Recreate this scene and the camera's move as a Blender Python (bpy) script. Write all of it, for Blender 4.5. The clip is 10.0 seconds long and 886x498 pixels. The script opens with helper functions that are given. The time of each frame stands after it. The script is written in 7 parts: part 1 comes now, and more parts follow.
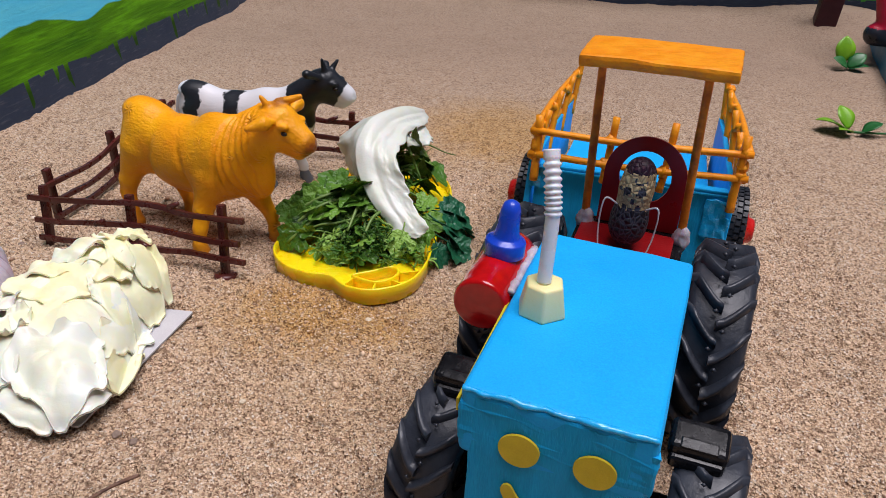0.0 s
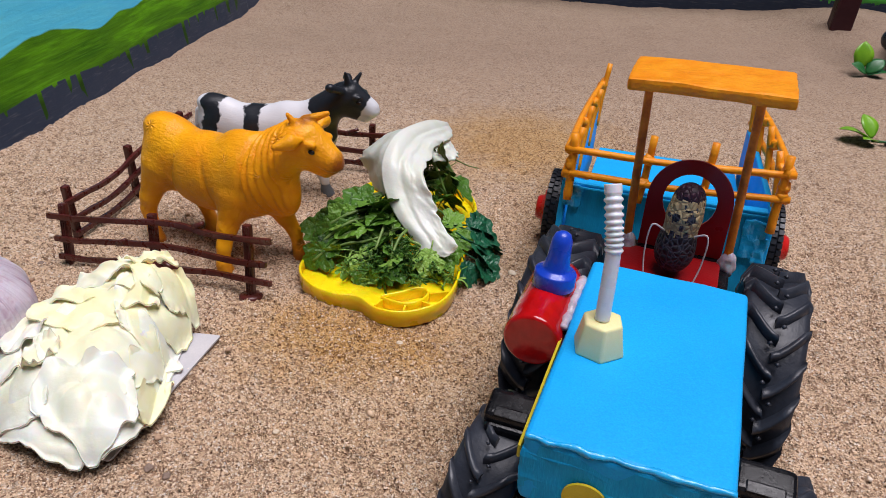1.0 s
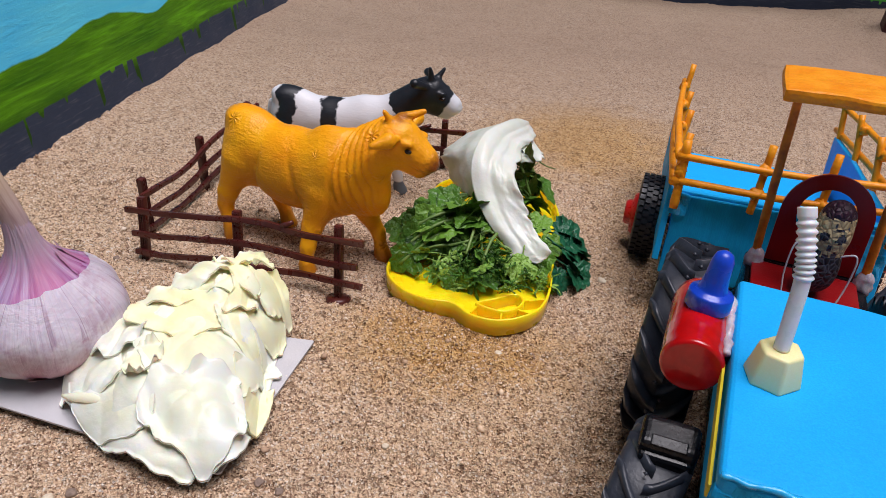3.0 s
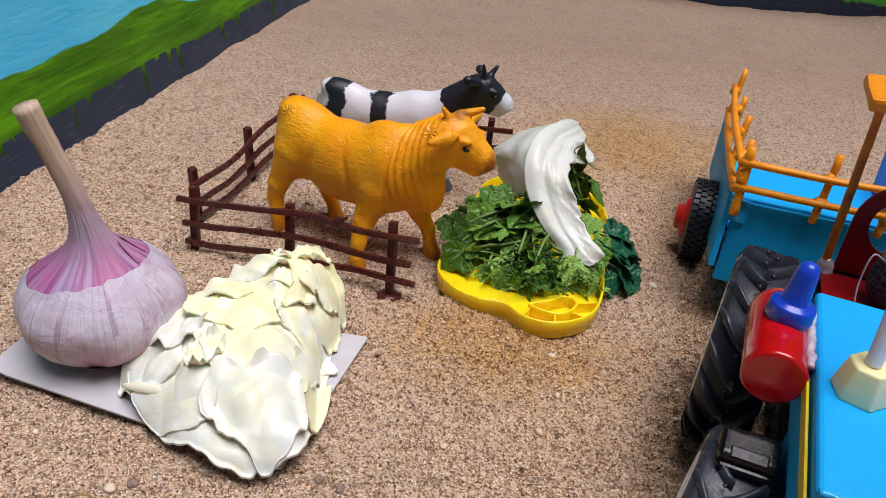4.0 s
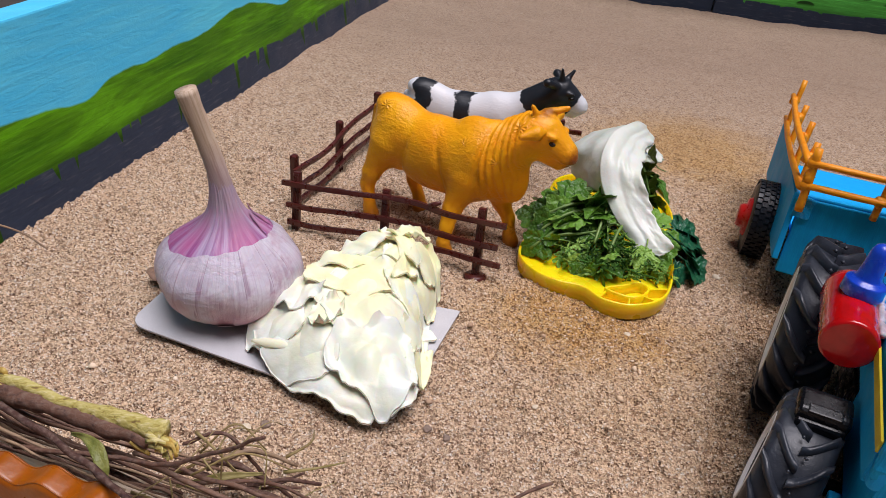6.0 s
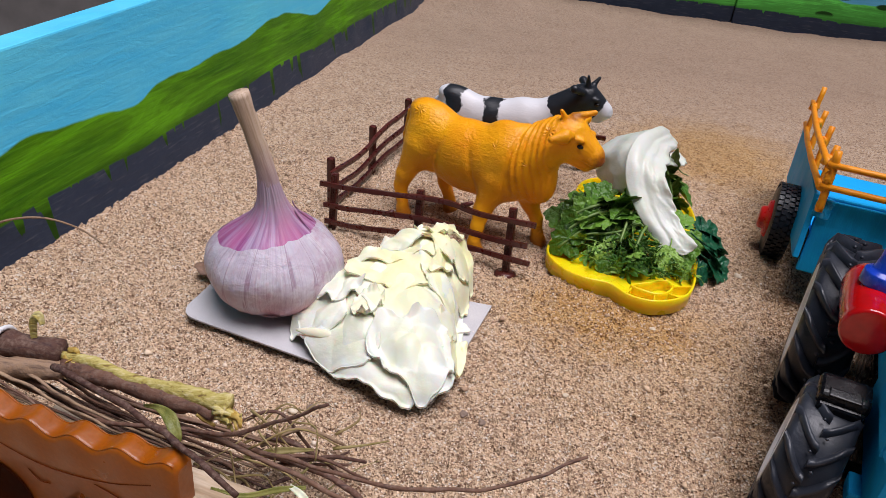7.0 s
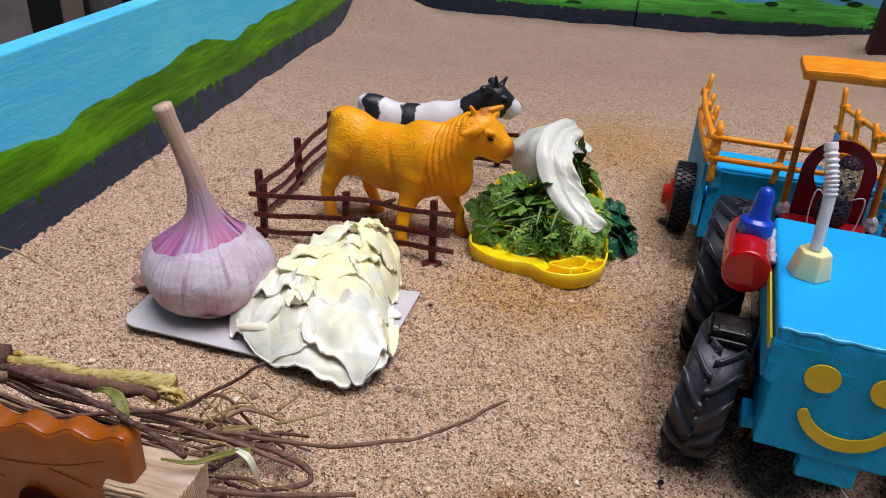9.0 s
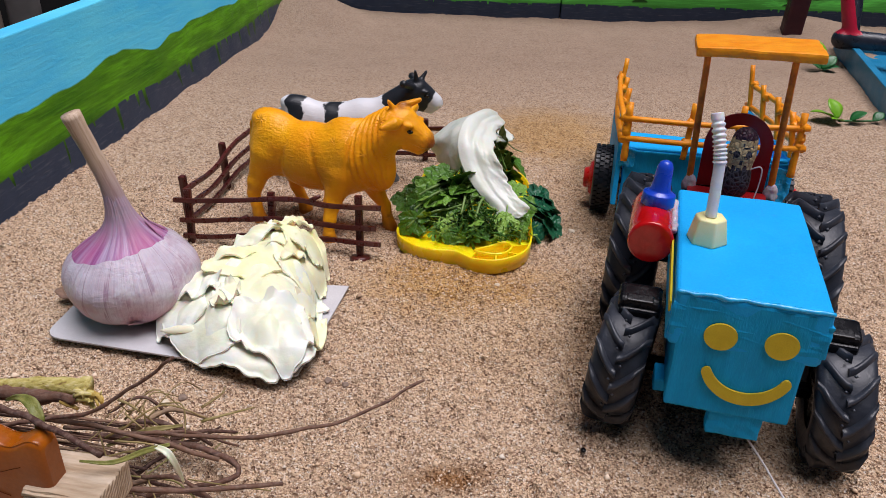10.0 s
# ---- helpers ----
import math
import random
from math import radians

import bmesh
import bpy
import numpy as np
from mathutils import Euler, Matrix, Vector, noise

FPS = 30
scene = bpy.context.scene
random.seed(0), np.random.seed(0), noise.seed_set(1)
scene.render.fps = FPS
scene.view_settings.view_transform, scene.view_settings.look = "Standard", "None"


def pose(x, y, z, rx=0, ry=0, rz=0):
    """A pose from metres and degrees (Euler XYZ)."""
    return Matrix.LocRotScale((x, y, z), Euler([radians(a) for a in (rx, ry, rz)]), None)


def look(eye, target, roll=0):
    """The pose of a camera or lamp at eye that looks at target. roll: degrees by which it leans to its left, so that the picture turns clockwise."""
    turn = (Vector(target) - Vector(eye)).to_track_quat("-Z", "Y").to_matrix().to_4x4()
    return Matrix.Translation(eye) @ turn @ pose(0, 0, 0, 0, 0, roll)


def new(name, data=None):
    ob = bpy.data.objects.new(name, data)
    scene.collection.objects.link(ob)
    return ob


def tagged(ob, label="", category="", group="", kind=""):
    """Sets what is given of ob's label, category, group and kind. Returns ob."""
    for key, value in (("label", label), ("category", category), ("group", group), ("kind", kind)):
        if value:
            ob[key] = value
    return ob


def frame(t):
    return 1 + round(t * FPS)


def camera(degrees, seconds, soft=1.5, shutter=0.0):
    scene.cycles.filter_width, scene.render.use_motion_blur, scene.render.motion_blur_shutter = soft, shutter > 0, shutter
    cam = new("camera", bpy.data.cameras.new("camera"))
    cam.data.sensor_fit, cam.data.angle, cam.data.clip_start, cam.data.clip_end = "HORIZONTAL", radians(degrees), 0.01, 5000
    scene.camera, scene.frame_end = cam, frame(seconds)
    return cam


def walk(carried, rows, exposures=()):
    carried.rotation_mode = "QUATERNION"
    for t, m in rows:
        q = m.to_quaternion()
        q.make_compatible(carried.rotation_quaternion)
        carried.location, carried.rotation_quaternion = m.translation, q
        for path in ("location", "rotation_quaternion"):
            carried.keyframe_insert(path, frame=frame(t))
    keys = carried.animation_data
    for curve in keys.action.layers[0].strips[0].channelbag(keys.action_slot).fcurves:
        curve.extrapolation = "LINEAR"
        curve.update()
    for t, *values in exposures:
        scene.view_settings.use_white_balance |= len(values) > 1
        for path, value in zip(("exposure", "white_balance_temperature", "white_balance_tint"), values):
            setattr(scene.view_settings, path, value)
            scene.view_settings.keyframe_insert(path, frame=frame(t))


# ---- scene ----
cam = camera(60.0, 10.0, 0.55)
PATH = [
    (0, (0.013, 0.036, 0.221), (0.034, 1.754, -0.803), 2.8),
    (0.5, (0.007, 0.042, 0.223), (0.031, 1.758, -0.804), 2.7),
    (1, (-0.004, 0.049, 0.226), (0.024, 1.763, -0.805), 2.8),
    (1.5, (-0.01, 0.054, 0.228), (0.022, 1.766, -0.805), 2.8),
    (2, (-0.022, 0.059, 0.228), (0.015, 1.766, -0.815), 3.1),
    (2.5, (-0.038, 0.062, 0.226), (0.002, 1.763, -0.825), 3.7),
    (4, (-0.074, 0.067, 0.222), (-0.058, 1.756, -0.848), 5.9),
    (4.5, (-0.083, 0.061, 0.223), (-0.079, 1.748, -0.85), 6.4),
    (5, (-0.09, 0.05, 0.223), (-0.098, 1.74, -0.847), 6.7),
    (5.5, (-0.096, 0.039, 0.225), (-0.117, 1.733, -0.838), 6.8),
    (6, (-0.104, 0.029, 0.226), (-0.151, 1.728, -0.827), 6.7),
    (7.5, (-0.112, 0.0, 0.229), (-0.216, 1.719, -0.788), 5.9),
    (8, (-0.11, -0.009, 0.229), (-0.199, 1.723, -0.766), 4.9),
    (8.5, (-0.104, -0.016, 0.228), (-0.138, 1.728, -0.752), 4.1),
    (9, (-0.1, -0.021, 0.226), (-0.05, 1.73, -0.739), 3.7),
    (9.5, (-0.092, -0.028, 0.224), (0.012, 1.723, -0.738), 2.9),
    (10, (-0.084, -0.031, 0.225), (0.083, 1.717, -0.731), 1.9),
]
walk(cam, [(t, look(eye, target, roll)) for t, eye, target, roll in PATH], ((0.0, -0.36, 6500, 16), (10.0, -0.36, 6500, 16)))

# ---- light: a bright overcast sky with a broad soft sun ----
world = bpy.data.worlds.new("sky")
scene.world = world
world.use_nodes = True
sky = world.node_tree.nodes.new("ShaderNodeTexSky")
sky.sky_type = "NISHITA"
sky.sun_disc = False
sky.sun_elevation, sky.sun_rotation = radians(76), radians(112)
sky.air_density, sky.dust_density = 1.0, 3.0
back_node = world.node_tree.nodes["Background"]
back_node.inputs["Strength"].default_value = 0.020
world.node_tree.links.new(sky.outputs[0], back_node.inputs["Color"])
sun = new("sun", bpy.data.lights.new("sun", "SUN"))
sun.data.energy, sun.data.angle, sun.data.color = 4.85, radians(42), (0.980, 0.965, 0.995)
sun.matrix_world = look((0.11, 0.31, 0.66), (0.0, 0.36, 0.0))
scene.view_settings.exposure = 0.12

# ---- tools ----
def hash01(ix, iy, iz, seed):
    h = (ix * 374761393 + iy * 668265263 + iz * 2147483647 + seed * 144665) & 0xFFFFFFFF
    h = ((h ^ (h >> 13)) * 1274126177) & 0xFFFFFFFF
    h = ((h ^ (h >> 15)) * 1103515245) & 0xFFFFFFFF
    return ((h ^ (h >> 16)) & 0xFFFFFF) / 16777215.0


def vnoise(x, y, z=0.0, seed=0):
    """Value noise of numpy arrays, 0 to 1, cell size 1."""
    x, y, z = np.broadcast_arrays(np.asarray(x, float), np.asarray(y, float), np.asarray(z, float))
    fx, fy, fz = np.floor(x), np.floor(y), np.floor(z)
    ix, iy, iz = fx.astype(np.int64), fy.astype(np.int64), fz.astype(np.int64)
    u, v, w = x - fx, y - fy, z - fz
    u, v, w = u * u * (3 - 2 * u), v * v * (3 - 2 * v), w * w * (3 - 2 * w)
    total = 0.0
    for dx, a in ((0, 1 - u), (1, u)):
        for dy, b in ((0, 1 - v), (1, v)):
            for dz, c in ((0, 1 - w), (1, w)):
                total = total + a * b * c * hash01(ix + dx, iy + dy, iz + dz, seed)
    return total


def mesh_from(name, verts, faces, materials=(), smooth=True, slots=None):
    me = bpy.data.meshes.new(name)
    me.from_pydata([tuple(v) for v in np.asarray(verts, float)], [], [tuple(int(i) for i in f) for f in faces])
    for m in materials if isinstance(materials, (list, tuple)) else (materials,):
        me.materials.append(m)
    if slots is not None:
        me.polygons.foreach_set("material_index", np.asarray(slots, np.int32))
    if smooth:
        me.polygons.foreach_set("use_smooth", np.ones(len(me.polygons), bool))
    me.update()
    return me


def mesh_of(name, bm, material, smooth=False):
    me = bpy.data.meshes.new(name)
    bm.normal_update()
    bm.to_mesh(me)
    bm.free()
    for m in material if isinstance(material, (list, tuple)) else (material,):
        me.materials.append(m)
    if smooth:
        me.polygons.foreach_set("use_smooth", np.ones(len(me.polygons), bool))
    return me


def part(name, data, material, parent, label="", m=None, smooth=False):
    """A bmesh or a mesh as one object under a thing or a part."""
    me = data if isinstance(data, bpy.types.Mesh) else mesh_of(name, data, material, smooth)
    ob = new(name, me)
    ob.parent = parent
    if m is not None:
        ob.matrix_basis = m
    return tagged(ob, label)


def thing(name, m, label, category, group="", data=None):
    ob = new(name, data)
    ob.matrix_basis = m
    return tagged(ob, label, category, group)


def box(size, at=(0, 0, 0), bevel=0.0, segments=2, bm=None, turn=None):
    """A bevelled box in a bmesh."""
    one = bmesh.new()
    bmesh.ops.create_cube(one, size=1.0)
    bmesh.ops.scale(one, vec=size, verts=one.verts)
    if bevel:
        bmesh.ops.bevel(one, geom=one.edges[:], offset=bevel, segments=segments, profile=0.6, affect="EDGES")
    if turn is not None:
        bmesh.ops.transform(one, matrix=turn, verts=one.verts)
    bmesh.ops.translate(one, vec=at, verts=one.verts)
    if bm is None:
        return one
    me = bpy.data.meshes.new("tmp")
    one.to_mesh(me)
    one.free()
    bm.from_mesh(me)
    bpy.data.meshes.remove(me)
    return bm


def rough_up(bm, amount, size, cuts=0):
    """Uneven edges and faces."""
    if cuts:
        bmesh.ops.subdivide_edges(bm, edges=bm.edges[:], cuts=cuts, use_grid_fill=True)
    for v in bm.verts:
        v.co += amount * noise.noise_vector(v.co / size)
    return bm


def lathe(profile, segments=32, axis="z", closed=False):
    """Verts and faces of a profile of (radius, height) turned about an axis."""
    n = len(profile)
    verts, faces = [], []
    for i in range(segments):
        a = 2 * math.pi * i / segments
        for r, h in profile:
            p = (r * math.cos(a), r * math.sin(a), h)
            verts.append(p if axis == "z" else (p[2], p[0], p[1]))
    for i in range(segments):
        j = (i + 1) % segments
        for k in range(n if closed else n - 1):
            l = (k + 1) % n
            faces.append((i * n + k, j * n + k, j * n + l, i * n + l))
    return verts, faces


def curve_points(points, steps):
    """Catmull-Rom through the points."""
    pts = [Vector(p) for p in points]
    pts = [pts[0] * 2 - pts[1]] + pts + [pts[-1] * 2 - pts[-2]]
    out = []
    for i in range(1, len(pts) - 2):
        a, b, c, d = pts[i - 1:i + 3]
        for k in range(steps):
            t = k / steps
            out.append(0.5 * (2 * b + (c - a) * t + (2 * a - 5 * b + 4 * c - d) * t * t + (3 * b - a - 3 * c + d) * t ** 3))
    out.append(pts[-2])
    return out


def tube(points, radii, sides=8, steps=4, wobble=0.0, flat=1.0):
    """Verts and faces of a capped tube through points; radii at its ends or at each point."""
    line = curve_points(points, steps)
    n = len(line)
    if len(radii) != n:
        radii = np.interp(np.linspace(0, 1, n), np.linspace(0, 1, len(radii)), radii)
    verts, faces = [], []
    side = None
    for i, p in enumerate(line):
        way = (line[min(i + 1, n - 1)] - line[max(i - 1, 0)]).normalized()
        if side is None:
            side = way.orthogonal().normalized()
        side = (side - way * side.dot(way)).normalized()
        up = way.cross(side)
        for k in range(sides):
            a = 2 * math.pi * k / sides
            r = radii[i]
            if wobble:
                r *= 1 + wobble * (noise.noise(Vector((p.x * 400 + k * 1.7, p.y * 400, p.z * 400))))
            verts.append(p + side * r * math.cos(a) + up * r * flat * math.sin(a))
    for i in range(n - 1):
        for k in range(sides):
            l = (k + 1) % sides
            faces.append((i * sides + k, i * sides + l, (i + 1) * sides + l, (i + 1) * sides + k))
    faces.append(tuple(range(sides))[::-1])
    faces.append(tuple(range((n - 1) * sides, n * sides)))
    return verts, faces


def joined(pieces):
    """Verts and faces of several pieces as one."""
    verts, faces = [], []
    for v, f in pieces:
        o = len(verts)
        verts.extend(v)
        faces.extend(tuple(i + o for i in q) for q in f)
    return verts, faces


# ---- soft solid forms: distance fields turned into a mesh ----
def d_ball(P, c, r):
    r = np.asarray(r, float) * np.ones(3)
    q = (P - np.asarray(c, float)) / r
    k = np.sqrt((q * q).sum(-1))
    return (k - 1.0) * r.min() * np.where(k > 1, 1.0, 1.0)


def d_cone(P, a, b, ra, rb):
    a, b = np.asarray(a, float), np.asarray(b, float)
    ab = b - a
    t = np.clip(((P - a) @ ab) / (ab @ ab), 0, 1)
    d = np.sqrt(((P - a - t[..., None] * ab) ** 2).sum(-1))
    return d - (ra + (rb - ra) * t)


def blend(a, b, k):
    h = np.clip(0.5 + 0.5 * (b - a) / k, 0, 1)
    return b * (1 - h) + a * h - k * h * (1 - h)


def net(field, low, high, step):
    """The zero surface of a field over a box, as smooth verts and quads."""
    axes = [np.arange(l, h + step, step) for l, h in zip(low, high)]
    P = np.stack(np.meshgrid(*axes, indexing="ij"), -1)
    f = field(P)
    neg = f < 0
    nx, ny, nz = [len(a) for a in axes]
    count = np.zeros((nx - 1, ny - 1, nz - 1))
    place = np.zeros((nx - 1, ny - 1, nz - 1, 3))
    corner = lambda A, i, j, k: A[i:nx - 1 + i, j:ny - 1 + j, k:nz - 1 + k]
    for ax in range(3):
        for u in (0, 1):
            for v in (0, 1):
                o0 = [0, 0, 0]
                o0[(ax + 1) % 3], o0[(ax + 2) % 3] = u, v
                o1 = list(o0)
                o1[ax] = 1
                a, b = corner(f, *o0), corner(f, *o1)
                cut = (a < 0) != (b < 0)
                t = np.where(cut, a / np.where(cut, a - b, 1), 0)
                pt = np.zeros(a.shape + (3,))
                pt[..., ax] = t
                pt[..., (ax + 1) % 3], pt[..., (ax + 2) % 3] = u, v
                count += cut
                place += np.where(cut[..., None], pt, 0)
    has = count > 0
    index = -np.ones(has.shape, np.int64)
    index[has] = np.arange(has.sum())
    cell = np.argwhere(has)
    verts = (cell + place[has] / count[has][:, None]) * step + np.array(low)
    faces = []
    for ax in range(3):
        b, c = (ax + 1) % 3, (ax + 2) % 3
        s0, s1 = [slice(1, -1)] * 3, [slice(1, -1)] * 3
        s0[ax], s1[ax] = slice(0, -1), slice(1, None)
        n0, n1 = neg[tuple(s0)], neg[tuple(s1)]
        e = np.argwhere(n0 != n1)
        inside = n0[n0 != n1]
        base = e.copy()
        base[:, b] += 1
        base[:, c] += 1
        quad = []
        for db, dc in ((-1, -1), (0, -1), (0, 0), (-1, 0)):
            q = base.copy()
            q[:, b] += db
            q[:, c] += dc
            quad.append(index[q[:, 0], q[:, 1], q[:, 2]])
        quad = np.stack(quad, 1)
        quad[~inside] = quad[~inside][:, ::-1]
        faces.append(quad)
    return verts, np.concatenate(faces)

# ---- materials ----
class Mat:
    def __init__(self, name, rough=0.5, metal=0.0, spec=0.5, coat=0.0, sub=0.0):
        self.mat = bpy.data.materials.new(name)
        self.mat.use_nodes = True
        self.tree = self.mat.node_tree
        self.bsdf = self.tree.nodes["Principled BSDF"]
        for key, value in (("Roughness", rough), ("Metallic", metal), ("Specular IOR Level", spec), ("Coat Weight", coat), ("Subsurface Weight", sub)):
            self.bsdf.inputs[key].default_value = value
        self.bsdf.inputs["Subsurface Scale"].default_value = 0.003
        self.place = self.node("ShaderNodeTexCoord").outputs["Object"]
        self.height = None

    def node(self, kind, **inputs):
        n = self.tree.nodes.new(kind)
        for key, value in inputs.items():
            self.set(n.inputs[key.replace("_", " ")], value)
        return n

    def set(self, socket, value):
        if isinstance(value, bpy.types.NodeSocket):
            self.tree.links.new(value, socket)
        else:
            socket.default_value = value if not (isinstance(value, tuple) and len(value) == 3 and socket.type == "RGBA") else (*value, 1)

    def stretch(self, scale, turn=(0, 0, 0), vec=None):
        n = self.node("ShaderNodeMapping", Vector=vec or self.place)
        n.inputs["Scale"].default_value, n.inputs["Rotation"].default_value = scale, turn
        return n.outputs[0]

    def noise(self, scale, detail=3, rough=0.55, vec=None, warp=0.0):
        return self.node("ShaderNodeTexNoise", Vector=vec or self.place, Scale=scale, Detail=detail, Roughness=rough, Distortion=warp).outputs["Fac"]

    def cells(self, scale, vec=None, out="Color", feature="F1"):
        n = self.node("ShaderNodeTexVoronoi", Vector=vec or self.place, Scale=scale)
        n.feature = feature
        return n.outputs[out]

    def axis(self, which, vec=None):
        return self.node("ShaderNodeSeparateXYZ", Vector=vec or self.place).outputs[which]

    def math(self, op, a, b=0.0, c=0.0, clamp=False):
        n = self.node("ShaderNodeMath")
        n.operation, n.use_clamp = op, clamp
        for s, v in zip(n.inputs, (a, b, c)):
            self.set(s, v)
        return n.outputs[0]

    def span(self, x, a, b, c=0.0, d=1.0):
        """Maps a..b to c..d, clamped."""
        n = self.node("ShaderNodeMapRange", Value=x)
        for key, v in (("From Min", a), ("From Max", b), ("To Min", c), ("To Max", d)):
            n.inputs[key].default_value = v
        return n.outputs[0]

    def mix(self, fac, a, b, mode="MIX"):
        n = self.node("ShaderNodeMix")
        n.data_type, n.blend_type = "RGBA", mode
        self.set(n.inputs[0], fac)
        self.set(n.inputs[6], a)
        self.set(n.inputs[7], b)
        return n.outputs[2]

    def ramp(self, fac, *stops):
        n = self.node("ShaderNodeValToRGB", Fac=fac)
        e = n.color_ramp.elements
        while len(e) < len(stops):
            e.new(0.5)
        for el, (pos, c) in zip(e, stops):
            el.position, el.color = pos, (*c, 1)
        return n.outputs[0]

    def random(self):
        return self.node("ShaderNodeObjectInfo").outputs["Random"]

    def island(self):
        return self.node("ShaderNodeNewGeometry").outputs["Random Per Island"]

    def bump(self, height, distance, strength=1.0):
        n = self.node("ShaderNodeBump", Height=height, Strength=strength, Distance=distance)
        if self.height is not None:
            self.set(n.inputs["Normal"], self.height)
        self.height = n.outputs[0]
        return self

    def done(self, color, rough=None):
        self.set(self.bsdf.inputs["Base Color"], color)
        if rough is not None:
            self.set(self.bsdf.inputs["Roughness"], rough)
        if self.height is not None:
            self.set(self.bsdf.inputs["Normal"], self.height)
        return self.mat


def paint(name, a, b, size, rough=0.5, relief=0.0002, grain=2500, spec=0.5, coat=0.0, metal=0.0, sub=0.0, streak=None):
    """A painted or moulded surface: two tones at a large scale, fine mottling, fine relief, uneven gloss."""
    m = Mat(name, rough, metal, spec, coat, sub)
    vec = m.stretch(streak) if streak else m.place
    tone = m.mix(m.span(m.noise(1.0 / size, 3, vec=vec), 0.35, 0.65), a, b)
    fine = m.noise(grain, 2, vec=vec)
    tone = m.mix(0.18, tone, m.ramp(fine, (0.3, (0.25, 0.25, 0.25)), (0.7, (0.75, 0.75, 0.75))), "OVERLAY")
    if relief:
        m.bump(m.noise(grain * 0.45, 3, vec=vec), relief)
    return m.done(tone, m.span(m.noise(2.3 / size, 3), 0.3, 0.7, max(rough - 0.08, 0.05), min(rough + 0.1, 1.0)))


def sand_tone(m, g):
    return m.ramp(g, (0.0, (0.16, 0.088, 0.056)), (0.14, (0.38, 0.245, 0.165)), (0.42, (0.69, 0.485, 0.32)), (0.78, (0.80, 0.59, 0.405)), (0.93, (0.85, 0.69, 0.54)), (1.0, (0.82, 0.73, 0.64)))


def sand_material():
    m = Mat("sand", 0.95, spec=0.12)
    g = m.axis("X", m.cells(1150.0))
    pale = sand_tone(m, g)
    tone = m.mix(m.span(m.noise(14.0, 4, 0.6), 0.40, 0.70, 0.0, 0.14), pale, (0.38, 0.25, 0.16), "MIX")
    tone = m.mix(m.span(m.noise(270.0, 3, 0.6), 0.55, 0.66, 0.0, 0.62), tone, (0.19, 0.112, 0.066))
    tone = m.mix(m.span(m.noise(75.0, 4, 0.65), 0.5, 0.72, 0.0, 0.15), tone, (0.32, 0.195, 0.125))
    # a darker, even tone towards the back stands in for lens blur
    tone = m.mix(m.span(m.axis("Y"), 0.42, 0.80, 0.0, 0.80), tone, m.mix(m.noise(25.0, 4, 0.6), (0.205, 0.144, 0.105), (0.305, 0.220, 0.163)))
    tone = m.mix(m.span(m.cells(210.0, out="Distance"), 0.06, 0.16, 0.45, 0.0), tone, (0.66, 0.55, 0.45))
    # dark spots in the colour stand in for shaded dimples
    tone = m.mix(m.span(m.noise(120.0, 3, 0.6), 0.62, 0.74, 0.0, 0.35), tone, (0.13, 0.082, 0.055))
    # feeding tray's yellow reflection painted before it; damp, tea-coloured stains there and further back
    for x, y, rx, ry, c, s in ((-0.040, 0.343, 0.066, 0.042, (0.88, 0.70, 0.36), 0.85), (-0.015, 0.305, 0.085, 0.070, (0.95, 0.87, 0.64), 0.35), (-0.056, 0.1905, 0.022, 0.010, (0.45, 0.30, 0.17), 0.95), (0.06, 0.585, 0.085, 0.075, (0.98, 0.82, 0.50), 0.85), (0.07, 0.43, 0.04, 0.13, (0.90, 0.80, 0.60), 0.5)):
        dx = m.math("DIVIDE", m.math("SUBTRACT", m.axis("X"), x), rx)
        dy = m.math("DIVIDE", m.math("SUBTRACT", m.axis("Y"), y), ry)
        d = m.math("SQRT", m.math("ADD", m.math("MULTIPLY", dx, dx), m.math("MULTIPLY", dy, dy)))
        d = m.math("ADD", d, m.math("MULTIPLY", m.math("SUBTRACT", m.noise(60.0, 4), 0.5), 1.0))
        tone = m.mix(m.span(d, 0.35, 1.15, s, 0.0), tone, m.mix(1.0, tone, c, "MULTIPLY"), "MIX")
    near = m.span(m.axis("Y"), 0.42, 0.80, 1.0, 0.5)
    m.bump(m.math("MULTIPLY", m.noise(480.0, 3, 0.6), near), 0.0019, 1.0)
    m.bump(m.math("MULTIPLY", m.cells(1150.0, out="Distance"), near), 0.0010, 1.0)
    return m.done(tone)


def grain_material():
    m = Mat("sand_grains", 0.85, spec=0.2)
    return m.done(sand_tone(m, m.span(m.island(), 0.0, 1.0, 0.08, 1.0)))


